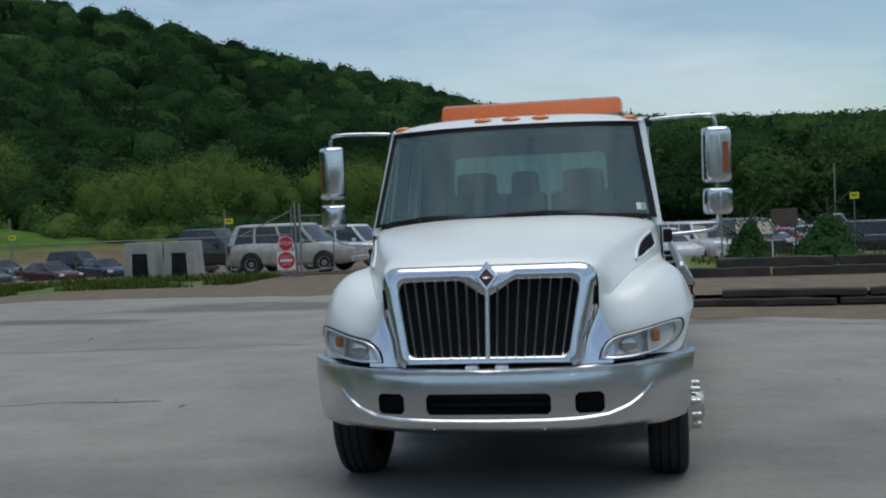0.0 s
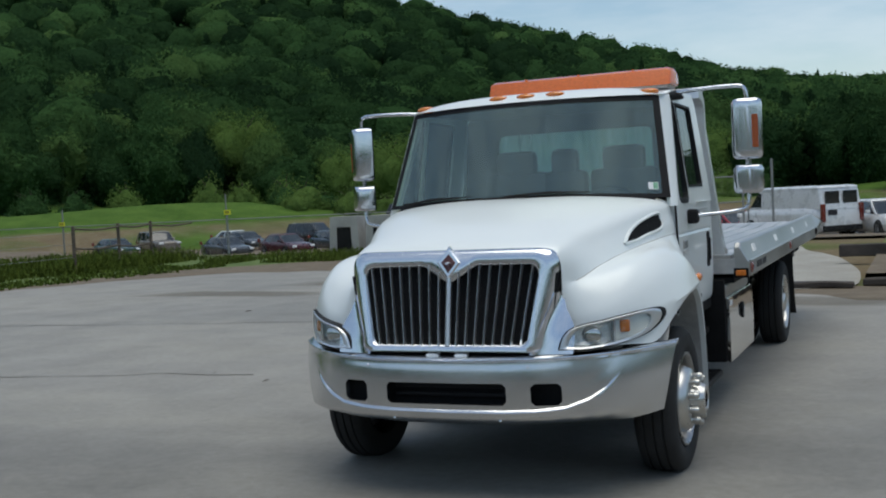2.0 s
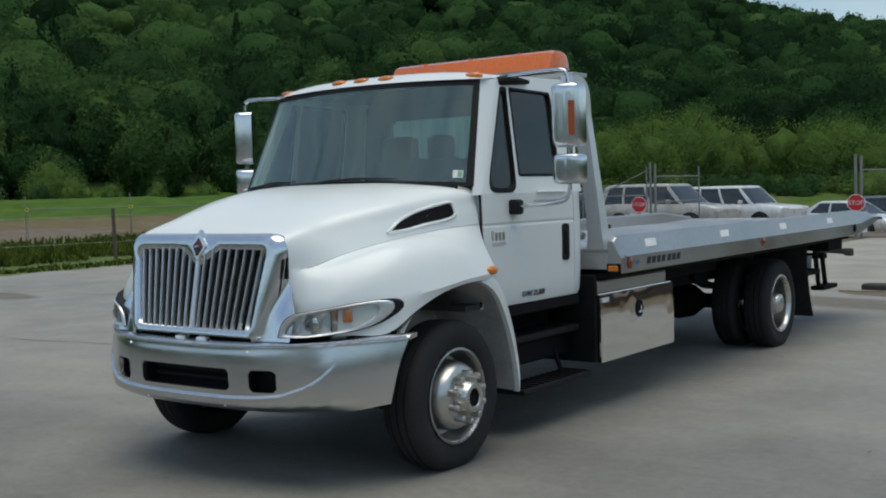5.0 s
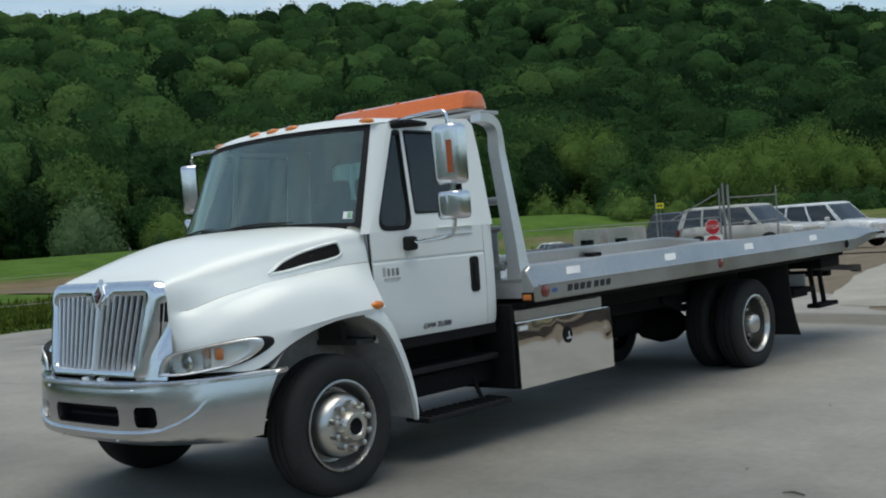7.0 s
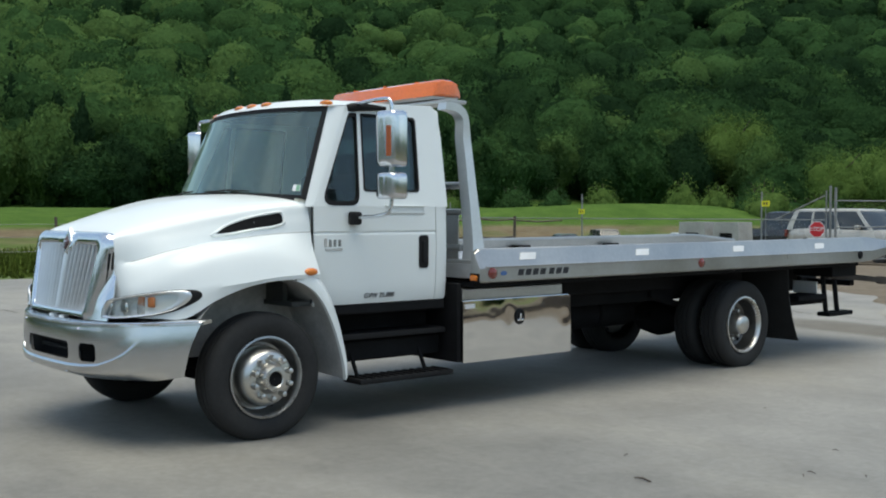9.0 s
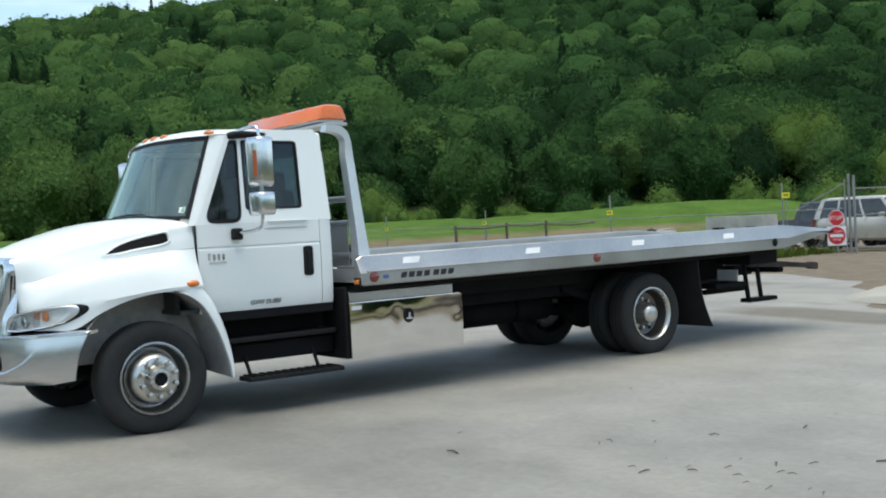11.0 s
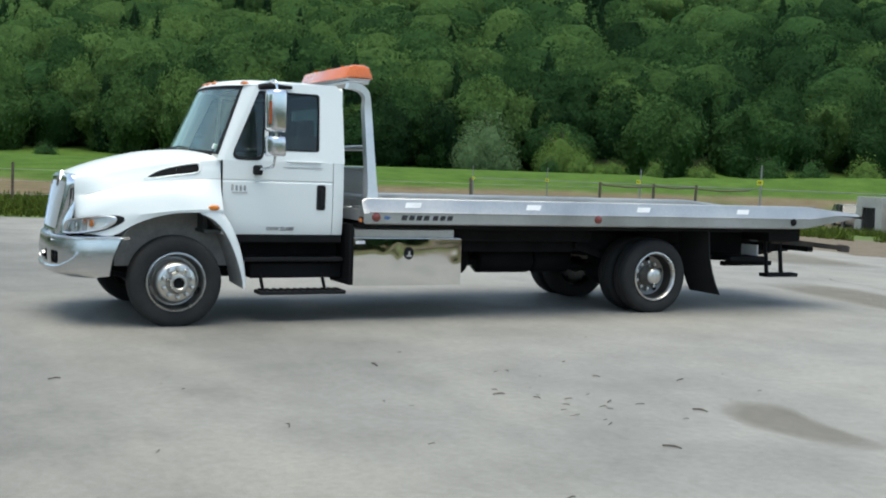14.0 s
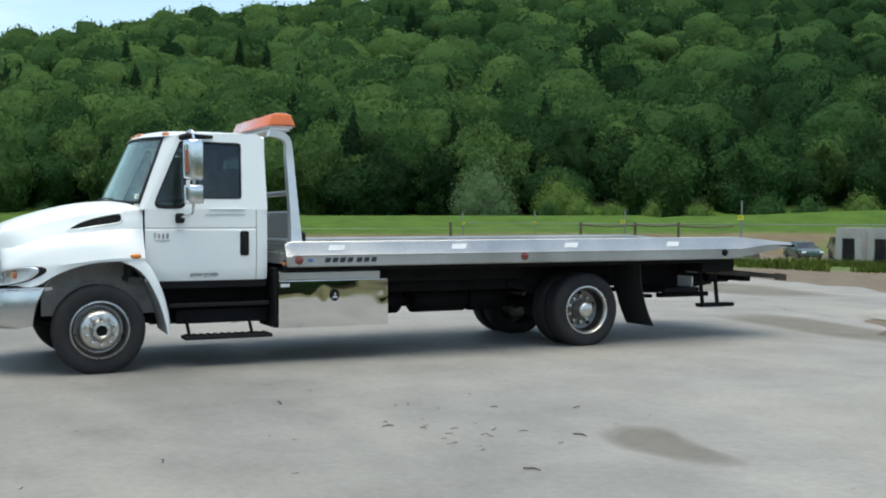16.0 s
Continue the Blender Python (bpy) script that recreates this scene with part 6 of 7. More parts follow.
part("box_label", nbox(1.15, 1.1545, 1.86, 1.96, 0.815, 0.85), "tape", tool)
part("under_box", nbox(-1.12, -0.56, 3.05, 4.1, 0.42, 0.95, bev=0.02), "black", truck)

# wheel lift at the tail
lift = root("wheel_lift")
lift.parent = truck
lift["label"] = "black wheel lift boom folded under the tail"
bm = bmesh.new()
tube(bm, [(0, 6.9, 0.62), (0, 7.6, 0.60), (0, 8.5, 0.70)], 0.07, 4)
part("boom", bm, "black", lift)
part("cross_bar", nbox(-0.70, 0.70, 8.50, 8.61, 0.70, 0.77, bev=0.012), "black", lift)
part("boom_head", nbox(-0.12, 0.12, 8.35, 8.72, 0.66, 0.80, bev=0.02), "black", lift)
for s in (1, -1):
    bm = bmesh.new()
    loft(bm, [[(s * 0.81, y, z - h), (s * 0.89, y, z - h), (s * 0.89, y, z + h), (s * 0.81, y, z + h)] for y, z, h in ((7.7, 0.86, 0.035), (8.2, 0.83, 0.034), (8.92, 0.765, 0.03), (8.93, 0.765, 0.045), (9.05, 0.75, 0.045), (9.07, 0.75, 0.03))], True, True)
    part("tow_arm", bm, "tie", lift, "rusty dark tow arm with a knob at its end")
    part("fork", nbox(min(s * 0.62, s * 0.70), max(s * 0.62, s * 0.70), 7.1, 7.9, 0.52, 0.58, bev=0.01), "black", lift)
    for y in (7.62, 7.86):
        bm = bmesh.new()
        tube(bm, [(s * 0.86, y, 0.90), (s * 0.90, y + 0.02, 0.43)], 0.028, 6)
        part("arm_hanger", bm, "black", lift)
    part("l_arm", nbox(min(s * 0.82, s * 0.98), max(s * 0.82, s * 0.98), 7.58, 8.10, 0.395, 0.445, bev=0.012), "black", lift)
    part("l_arm_stub", nbox(min(s * 0.60, s * 0.95), max(s * 0.60, s * 0.95), 7.0, 7.55, 0.60, 0.66, bev=0.012), "black", lift)
part("plate_holder", nbox(0.55, 0.86, 7.50, 7.52, 0.66, 0.80, bev=0.006), "tape", lift, "pale number plate with plain face")

# ---- yard: fence, gate, signs, blocks, timbers, cars ----
def upright(name, x, y, z1, r, material, label, cat, n=8, lean=(0, 0), z0=0.0, group=""):
    bm = bmesh.new()
    tube(bm, [(0, 0, -0.1), (lean[0], lean[1], z1 - z0)], r, n)
    ob = part(name, bm, material, None, "", 60)
    ob.location = (x, y, z0)
    return tagged(ob, label, cat, group)


def mesh_wire(name, parent, p, q, z0, z1, step=0.16):
    """Chain-link: crossed thin wires between two posts, one part."""
    bm = bmesh.new()
    p, q = Vector((*p, 0)), Vector((*q, 0))
    L, H = (q - p).length, z1 - z0
    d = (q - p).normalized()
    def strand(a0, b0, a1, b1):
        u, v = p + d * a0 + Vector((0, 0, b0)), p + d * a1 + Vector((0, 0, b1))
        w = Vector((0, 0, 0.0012))
        n_ = d.cross(Vector((0, 0, 1))) * 0.0012
        vs = [bm.verts.new(c) for c in (u - w, u + n_, u + w, v - w, v + n_, v + w)]
        bm.faces.new((vs[0], vs[1], vs[4], vs[3]))
        bm.faces.new((vs[1], vs[2], vs[5], vs[4]))
    k = -H
    while k < L:
        a0, a1 = max(0, k), min(L, k + H)
        if a1 > a0:
            strand(a0, z0 + a0 - k, a1, z0 + a1 - k)
            strand(a0, z1 - (a0 - k), a1, z1 - (a1 - k))
        k += step
    return part(name, bm, "galv", parent)


FENCE_X = [-41.5, -34.2, -27.0, -19.9, -12.5, -10.3]
fence = root("chain_link_fence")
tagged(fence, "galvanised chain-link fence with yellow row tags", "fence")
for x0, x1 in zip(FENCE_X, FENCE_X[1:]):
    y0, y1 = interp(x0, (-42, -10), (25.1, 26.3)), interp(x1, (-42, -10), (25.1, 26.3))
    mesh_wire("chain_link", fence, (x0, y0), (x1, y1), 0.05, 1.35, 0.15)
    bm = bmesh.new()
    tube(bm, [(x0, y0, 1.37), (x1, y1, 1.37)], 0.02, 6)
    part("top_rail", bm, "galv", fence)
for x in FENCE_X:
    y = interp(x, (-42, -10), (25.1, 26.3))
    bm = bmesh.new()
    tube(bm, [(x, y, -0.1), (x, y, 2.25 if x > -20 else 2.0)], 0.026, 8)
    part("post", bm, "galv", fence, "", 60)
bm = bmesh.new()
tube(bm, [(-10.35, 26.28, 2.1), (-12.0, 26.25, 1.38)], 0.022, 6)
part("brace", bm, "galv", fence)
for x, y, z, s in ((-12.35, 26.2, 1.87, 0.26), (-19.7, 25.7, 1.62, 0.24), (-26.85, 25.45, 1.47, 0.22), (-33.9, 25.2, 1.40, 0.2), (6.0, 22.0, 1.84, 0.24), (-41.2, 25.0, 1.35, 0.2)):
    tag = root("row_tag", (x, y, z), 15)
    part("flag", nbox(-s / 2, s / 2, -0.004, 0.004, -s * 0.34, s * 0.34, bev=0.003), "tag", tag)
    for k in range(2):
        part("mark_bar", nbox(-s * 0.28 + k * s * 0.32, -s * 0.28 + k * s * 0.32 + s * 0.2, -0.008, -0.005, -s * 0.12, s * 0.16), "decal", tag)
    bm = bmesh.new()
    tube(bm, [(0, 0.02, -z), (0, 0.02, s * 0.3)], 0.012, 6)
    part("stake", bm, "galv", tag)
    tagged(tag, "small yellow row tag on a thin stake", "marker", "row tags")

# gate: paired posts, two leaves swung open
for nm, px, py, qx, qy in (("gate", -10.2, 26.35, -9.7, 28.9), ("gate", -4.2, 27.1, -2.6, 29.6)):
    g_ = root("gate")
    tagged(g_, "open chain-link gate leaf on steel posts", "gate", "gate leaves")
    for x, y, h in ((px, py, 2.4), (px + 0.14, py + 0.05, 2.35), (qx, qy, 2.25)):
        bm = bmesh.new()
        tube(bm, [(x, y, -0.1 if x != qx else 0.12), (x, y, h)], 0.04 if x != qx else 0.025, 8)
        part("gate_post" if x != qx else "gate_stile", bm, "galv", g_, "", 60)
    for z in (0.16, 1.15, 1.95):
        bm = bmesh.new()
        tube(bm, [(px + 0.14, py + 0.05, z), (qx, qy, z)], 0.022, 6)
        part("gate_rail", bm, "galv", g_)
    mesh_wire("chain_link", g_, (px + 0.14, py + 0.05), (qx, qy), 0.16, 1.95, 0.15)
mesh_wire("chain_link", fence, (-2.4, 27.2), (14.0, 26.2), 0.05, 1.35, 0.16)
for x in (-2.4, 3.0, 8.5, 14.0):
    bm = bmesh.new()
    tube(bm, [(x, interp(x, (-2.4, 14), (27.2, 26.2)), -0.1), (x, interp(x, (-2.4, 14), (27.2, 26.2)), 1.5)], 0.03, 8)
    part("post", bm, "galv", fence, "", 60)


def road_sign(x, y, z_stop, rz):
    s_ = root("stop_sign", (x, y, 0), rz)
    tagged(s_, "red stop sign above a white do-not-enter sign", "sign", "gate signs")
    r = 0.235
    octo = lambda k, d: [(k * r * math.cos(a) / math.cos(math.pi / 8), -0.03 - d, z_stop + k * r * math.sin(a) / math.cos(math.pi / 8)) for a in np.arange(8) * math.tau / 8 + math.tau / 16]
    for k, d, m_, nm in ((1.0, 0.0, "signwhite", "stop_rim"), (0.92, 0.004, "signred", "stop_face")):
        bm = bmesh.new()
        loft(bm, [octo(k, d - 0.006), octo(k, d)], True, True)
        part(nm, bm, m_, s_)
    tx = lambda t_, sz, z, m_, y_: words(t_, sz, m_, Matrix.Translation((0, y_, z)) @ Euler((radians(90), 0, 0)).to_matrix().to_4x4(), s_, "lettering")
    tx("STOP", 0.17, z_stop, "signwhite", -0.038)
    zc = z_stop - 0.53
    part("sign_plate", nbox(-0.29, 0.29, -0.034, -0.028, zc - 0.30, zc + 0.28, bev=0.002), "signwhite", s_)
    bm = bmesh.new()
    ring = lambda rr, y_: [(rr * math.cos(a), y_, zc + rr * math.sin(a)) for a in np.linspace(0, math.tau, 33)[:-1]]
    loft(bm, [ring(0.265, -0.034), ring(0.265, -0.038), ring(0.26, -0.039)], True, True)
    part("disc", bm, "signred", s_)
    part("disc_bar", nbox(-0.20, 0.20, -0.042, -0.0395, zc - 0.045, zc + 0.045), "signwhite", s_)
    tx("DO NOT", 0.085, zc + 0.12, "signwhite", -0.0405)
    tx("ENTER", 0.085, zc - 0.125, "signwhite", -0.0405)
    bm = bmesh.new()
    tube(bm, [(0, 0, -0.1), (0, 0, z_stop + 0.1)], 0.025, 6)
    part("post", bm, "galv", s_)


road_sign(-10.42, 26.0, 1.09, 12)
road_sign(-4.05, 26.6, 1.03, 8)

# two cast concrete blocks with dark recesses
for x, rz in ((-16.0, 4), (-14.6, -3)):
    b_ = root("concrete_block", (x, 27.25, 0), rz)
    tagged(b_, "weathered cast concrete block with a dark recessed face", "block", "concrete blocks")
    bm = bmesh.new()
    slab(bm, [(-0.58, 0.0), (-0.50, 1.27), (0.50, 1.27), (0.58, 0.0)], lambda a, b, d: (a, d, b), 0.75, (rounded([(-0.30, 0.08), (0.30, 0.08), (0.27, 0.90), (-0.27, 0.90)], 0.03),))
    part("shell", bm, "concrete", b_)
    part("recess_panel", nbox(-0.35, 0.35, 0.05, 0.08, 0.05, 0.93), "black", b_)

# old timber fence along the verge
wf = root("timber_fence")
tagged(wf, "leaning weathered timber fence with sagging rails", "fence")
posts = [(-24.8, -6.0), (-24.0, 0.5), (-22.6, 7.6), (-21.3, 14.7), (-21.4, 19.9), (-21.9, 22.6), (-22.5, 25.0)]
for i, (x, y) in enumerate(posts):
    bm = bmesh.new()
    tube(bm, [(x, y, -0.1), (x + 0.03 * math.sin(i * 2.1), y + 0.04 * math.cos(i), 1.45)], 0.055 if i > 2 else 0.042, 6)
    part("post", bm, "wood", wf)
for (x0, y0), (x1, y1), hs in ((posts[4], posts[5], (1.36, 0.75)), (posts[5], posts[6], (1.36, 0.7)), (posts[6], (-22.9, 28.0), (1.3,))):
    for h in hs:
        bm = bmesh.new()
        tube(bm, [(x0, y0, h), ((x0 + x1) / 2, (y0 + y1) / 2, h - 0.07), (x1, y1, h - 0.02)], 0.036, 6)
        part("rail", bm, "wood", wf)
for (x0, y0), (x1, y1) in zip(posts[:5], posts[1:5]):
    for h in (0.5, 0.9, 1.25):
        bm = bmesh.new()
        tube(bm, [(x0, y0, h), (x1, y1, h)], 0.006, 4)
        part("wire", bm, "galv", wf)

# terraces of old railway timbers
bm = bmesh.new()
loft(bm, [[(x, 12.25, z), (x, 17.0, z)] for x, z in ((1.62, -0.02), (1.66, 0.196), (30.0, 0.196))], False)
tagged(part("terrace_soil", bm, "gravel", None), "bare brown soil behind the front timbers", "ground", kind="structure")
bm = bmesh.new()
loft(bm, [[(x, 17.0, z), (x, 27.0, z)] for x, z in ((1.62, -0.02), (1.66, 0.20), (30.0, 0.20))], False)
terrace = part("terrace", bm, "dry_grass", None)
tagged(terrace, "low grassy terrace held by timbers", "ground", kind="structure")
rt = random.Random(4)


def timber(x0, x1, y, z0, h, d, rz):
    L = x1 - x0
    bm = nbox(-L / 2, L / 2, -d / 2, d / 2, 0, h, bev=0.02, seg=1)
    bmesh.ops.subdivide_edges(bm, edges=[e for e in bm.edges if abs(e.verts[0].co.x - e.verts[1].co.x) > L * 0.6], cuts=7)
    for v in bm.verts:
        v.co += Vector((0, 0.035 * noise.noise(v.co * 2 + Vector((x0, y, z0 * 9))), 0.025 * noise.noise(v.co * 2.3 + Vector((y, x0, 3)))))
    ob = part("railway_timber", bm, "tie")
    ob.location, ob.rotation_euler = ((x0 + x1) / 2, y, z0), (0, 0, radians(rz))
    tagged(ob, "dark weathered railway timber edging the terrace", "timber", "railway timbers")


for k in range(6):
    for j in range(2):
        timber(1.62 + 2.42 * k + 0.5 * j, 3.98 + 2.42 * k + 0.5 * j, 12.15 - 0.10 * k + 0.03 * j, 0.145 * j, 0.14 + rt.uniform(-0.02, 0.0), 0.22, -3 + rt.uniform(-0.8, 0.8))
for k in range(5):
    timber(0.95 + 2.5 * k, 3.4 + 2.5 * k, 17.0 - 0.12 * k, 0.15, 0.24 + rt.uniform(-0.02, 0.02), 0.26, -3 + rt.uniform(-1, 1))
for k in range(2):
    timber(2.3 + 2.5 * k, 4.7 + 2.5 * k, 17.1 - 0.12 * k, 0.39, 0.20, 0.26, -3 + rt.uniform(-1, 1))
timber(0.2, 1.5, 11.9, 0.0, 0.10, 0.2, -4)
upright("marker_post", 3.5, 17.3, 0.95, 0.014, "tape", "thin white marker stake by the terrace", "post", 6)
upright("marker_post", 6.6, 17.4, 0.95, 0.022, "tag", "thin yellow marker stake on the terrace", "post", 6)
upright("steel_pole", -0.8, 21.0, 2.3, 0.03, "galv", "thin dark steel pole by the drive", "pole", 8)
upright("steel_pole", 8.6, 42.0, 3.3, 0.03, "galv", "thin dark steel pole in the car park", "pole", 8)
for x, y, h, w in ((3.4, 21.2, 1.22, 1.5), (5.2, 21.0, 1.34, 1.7)):
    t_ = tree(x, y, h * 2.7, w * 1.3, 2500, "leaves", "rounded green shrub on the grassy terrace", 0.05, name="bush", base=0.0)
bd = root("sign_board", (6.5, 42.0, 0), -8)
part("panel", nbox(-0.55, 0.55, -0.03, 0.03, 0.75, 1.45, bev=0.01), "wood", bd)
for x in (-0.45, 0.45):
    part("leg", nbox(x - 0.04, x + 0.04, 0.03, 0.09, 0, 1.4), "wood", bd)
tagged(bd, "plain tan timber board on two legs", "sign")


# ---- parked cars ----
def car_paint(name, c):
    M[name] = mat(name, c, 0.3, 0.2, 0.05, 2, 30, 0, 0.7, 0.08)
    return name


for nm, c in (("paint_silver", (0.42, 0.41, 0.38)), ("paint_cream", (0.48, 0.455, 0.405)), ("paint_white", (0.75, 0.75, 0.74)), ("paint_black", (0.02, 0.02, 0.022)), ("paint_maroon", (0.075, 0.012, 0.016)),
              ("paint_blue", (0.02, 0.036, 0.065)), ("paint_green", (0.03, 0.07, 0.055)), ("paint_red", (0.42, 0.03, 0.04)), ("paint_grey", (0.05, 0.054, 0.058)), ("paint_bronze", (0.20, 0.17, 0.14))):
    car_paint(nm, c)
M["car_glass"] = mat("dark_car_glass", (0.02, 0.025, 0.027), 0.06, 0, 0.1, 3, 20, 0, 0, 0.02, None, 0.8)

CAR = {  # half length, half width, wheel y, wheel r, lower side profile, glass belt and roof (y from, y to, z)
    "sedan": (2.32, 0.87, 1.36, 0.32, [(-2.32, 0.36), (-2.30, 0.60), (-2.18, 0.72), (-1.2, 0.88), (1.55, 0.96), (2.2, 0.93), (2.32, 0.70), (2.28, 0.34)], (-1.15, 1.75, 0.90), (-0.35, 1.0, 1.42)),
    "suv": (2.35, 0.94, 1.38, 0.37, [(-2.35, 0.42), (-2.34, 0.85), (-2.22, 0.98), (-1.1, 1.08), (2.22, 1.12), (2.34, 1.05), (2.36, 0.60), (2.30, 0.42)], (-1.1, 2.28, 1.08), (-0.45, 2.02, 1.76)),
    "pickup": (2.75, 0.98, 1.68, 0.39, [(-2.75, 0.46), (-2.74, 0.92), (-2.6, 1.05), (-1.4, 1.12), (2.7, 1.10), (2.75, 1.0), (2.74, 0.55), (2.6, 0.48)], (-1.35, 0.95, 1.10), (-0.65, 0.70, 1.80)),
    "van": (2.75, 0.98, 1.72, 0.37, [(-2.75, 0.45), (-2.74, 0.92), (-2.5, 1.08), (-1.85, 1.20), (2.65, 1.25), (2.72, 1.15), (2.75, 0.5), (2.6, 0.42)], (-1.95, 2.70, 1.20), (-1.10, 2.55, 2.05)),
}


def build_car(kind, paint, label):
    hl, hw, wy, wr, prof, belt, top = CAR[kind]
    c_ = root(kind if kind in ("van", "pickup", "sedan") else "suv")
    bottom = prof[-1][1] - 0.12
    tops = sorted(prof[1:-1])
    def ring(y):
        zt = interp(y, [q[0] for q in tops], [q[1] for q in tops])
        w = hw * (1 - 0.15 * (max(0, abs(y) / hl - 0.70) / 0.30) ** 2)
        zb = bottom + 0.10 * (max(0, abs(y) / hl - 0.85) / 0.15)
        half = [(0.86 * w, zb), (0.97 * w, zb + 0.09), (w, zb + 0.1 + 0.25 * (zt - zb)), (w, zb + 0.62 * (zt - zb)), (0.975 * w, zt - 0.07), (0.92 * w, zt - 0.012), (0.66 * w, zt + 0.008), (0.3 * w, zt + 0.016)]
        return [(x, y, z) for x, z in half] + [(-x, y, z) for x, z in half[::-1]]
    bm = bmesh.new()
    loft(bm, [ring(y) for y in sorted({-hl, -hl + 0.03, -hl + 0.10, -hl + 0.22, *np.linspace(-hl + 0.4, hl - 0.4, 9), hl - 0.2, hl - 0.08, hl - 0.02, hl})], True, True)
    body = part("body", bm, paint, c_, "", 40)
    for s in (1, -1):                      # dark wheel openings
        for y0 in (-wy, wy):
            bm = bmesh.new()
            arc = [(y0 + (wr + 0.055) * math.cos(a), wr + (wr + 0.055) * math.sin(a)) for a in np.linspace(-0.35, math.pi + 0.35, 15)]
            slab(bm, arc, lambda y, z, d: (s * (hw + 0.006 - d), y, z), 0.06)
            part("wheel_arch", bm, "plastic", body)
    ex = 0.93
    cargo = kind == "van"
    zb, zt = belt[2] - 0.03, top[2] - 0.05
    kt = 0.88 if cargo else 0.77
    def house(t, k, out=0.0):
        """A place on the cabin's side: t along, k up."""
        half = hw * (ex + (kt - ex) * (0.55 * k + 0.45 * k * k)) + out
        y0, y1 = belt[0] + (top[0] - belt[0]) * (1.12 * k - 0.12 * k * k), belt[1] + (top[1] - belt[1]) * (0.8 * k + 0.2 * k * k)
        return half, y0 + (y1 - y0) * t, zb + (zt - zb) * k
    def hring(k, out=0.0):
        half, y0, z = house(0, k, out)
        y1 = house(1, k)[1]
        return [(x, y, z) for x, y in rounded([(-half, y0 - out), (half, y0 - out), (half, y1 + out), (-half, y1 + out)], 0.10, 3)]
    bm = bmesh.new()
    loft(bm, [hring(k) for k in (0, 0.25, 0.5, 0.75, 1.0)], True, True)
    part("glazing" if not cargo else "upper_body", bm, "car_glass" if not cargo else paint, c_, "" if cargo else "dark window glass", 50)
    bm = bmesh.new()
    def rr(k, z):
        half, y0, _ = house(0, 1.0, 0.012)
        y1 = house(1, 1.0)[1]
        c0 = (y0 + y1) / 2
        return [(x * k, c0 + (y - c0) * k, z) for x, y in rounded([(-half, y0 - 0.03), (half, y0 - 0.03), (half, y1 + 0.03), (-half, y1 + 0.03)], 0.12, 3)]
    loft(bm, [rr(1.005, zt - 0.045), rr(1.0, zt - 0.005), rr(0.94, zt + 0.03), rr(0.8, zt + 0.05), rr(0.4, zt + 0.06)], True, True)
    part("roof", bm, paint, c_, "", 60)
    if not cargo:
        strips = ((0.0, 0.045), (0.36, 0.39), (0.68, 0.71), (0.93, 1.0)) if kind == "suv" else ((0.0, 0.06), (0.50, 0.54), (0.88, 1.0))
        for s in (1, -1):
            for t0, t1 in strips:
                bm = bmesh.new()
                loft(bm, [[(s * h_[0], h_[1], h_[2]) for h_ in (house(t, k, o) for t, o in ((t0, -0.03), (t0, 0.007), (t1, 0.007), (t1, -0.03)))] for k in (0, 0.25, 0.5, 0.75, 1.0)], True, True)
                part("pillar", bm, paint, c_)
            bm = bmesh.new()
            box(bm, min(s * hw * 0.98, s * (hw + 0.15)), max(s * hw * 0.98, s * (hw + 0.15)), belt[0] + 0.42, belt[0] + 0.56, belt[2] + 0.01, belt[2] + 0.14, 0.03)
            part("door_mirror", bm, paint, c_)
    else:
        for s in (1, -1):
            part("rear_window", nbox(min(s * 0.08, s * 0.72), max(s * 0.08, s * 0.72), 2.655, 2.685, 1.38, 1.84, bev=0.02), "car_glass", c_)
            bm = bmesh.new()
            slab(bm, [(-1.75, 1.28), (-1.05, 1.28), (-1.05, 1.82), (-1.28, 1.82)], lambda a, b, d: (s * (interp(b, (1.2, 2.0), (hw * 0.93, hw * 0.88)) + 0.012 - d), a, b), 0.02)
            part("door_window", bm, "car_glass", c_)
        part("plate_recess", nbox(0.25, 0.65, 2.735, 2.76, 0.95, 1.15, bev=0.01), "decal", c_)
        bm = bmesh.new()
        slab(bm, [(-0.74, 1.32), (0.74, 1.32), (0.66, 1.92), (-0.66, 1.92)], lambda a, b, d: (a, interp(b, (1.2, 2.0), (-1.95, -1.12)) - 0.02 + d, b), 0.03)
        part("windscreen", bm, "car_glass", c_)
    for s in (1, -1):
        zl = prof[2][1]
        part("headlight", nbox(min(s * 0.52, s * (hw - 0.05)), max(s * 0.52, s * (hw - 0.05)), -hl - 0.015, -hl + 0.12, zl - 0.20, zl - 0.04, bev=0.03), "tape", c_)
        zr = prof[-2][1] + 0.32
        part("tail_lamp", nbox(min(s * (hw - 0.22), s * (hw - 0.04)), max(s * (hw - 0.22), s * (hw - 0.04)), hl - 0.10, hl + 0.012, zr - 0.12, zr + (0.12 if kind != "van" else 0.55), bev=0.02), "red", c_)
    for y, nm in ((-hl - 0.01, "front_bumper"), (hl - 0.06, "rear_bumper")):
        part(nm, nbox(-hw * 0.88, hw * 0.88, y - 0.02, y + 0.09, 0.36, 0.56, bev=0.03), "plastic" if kind in ("van", "pickup") else paint, c_)
    tm = None
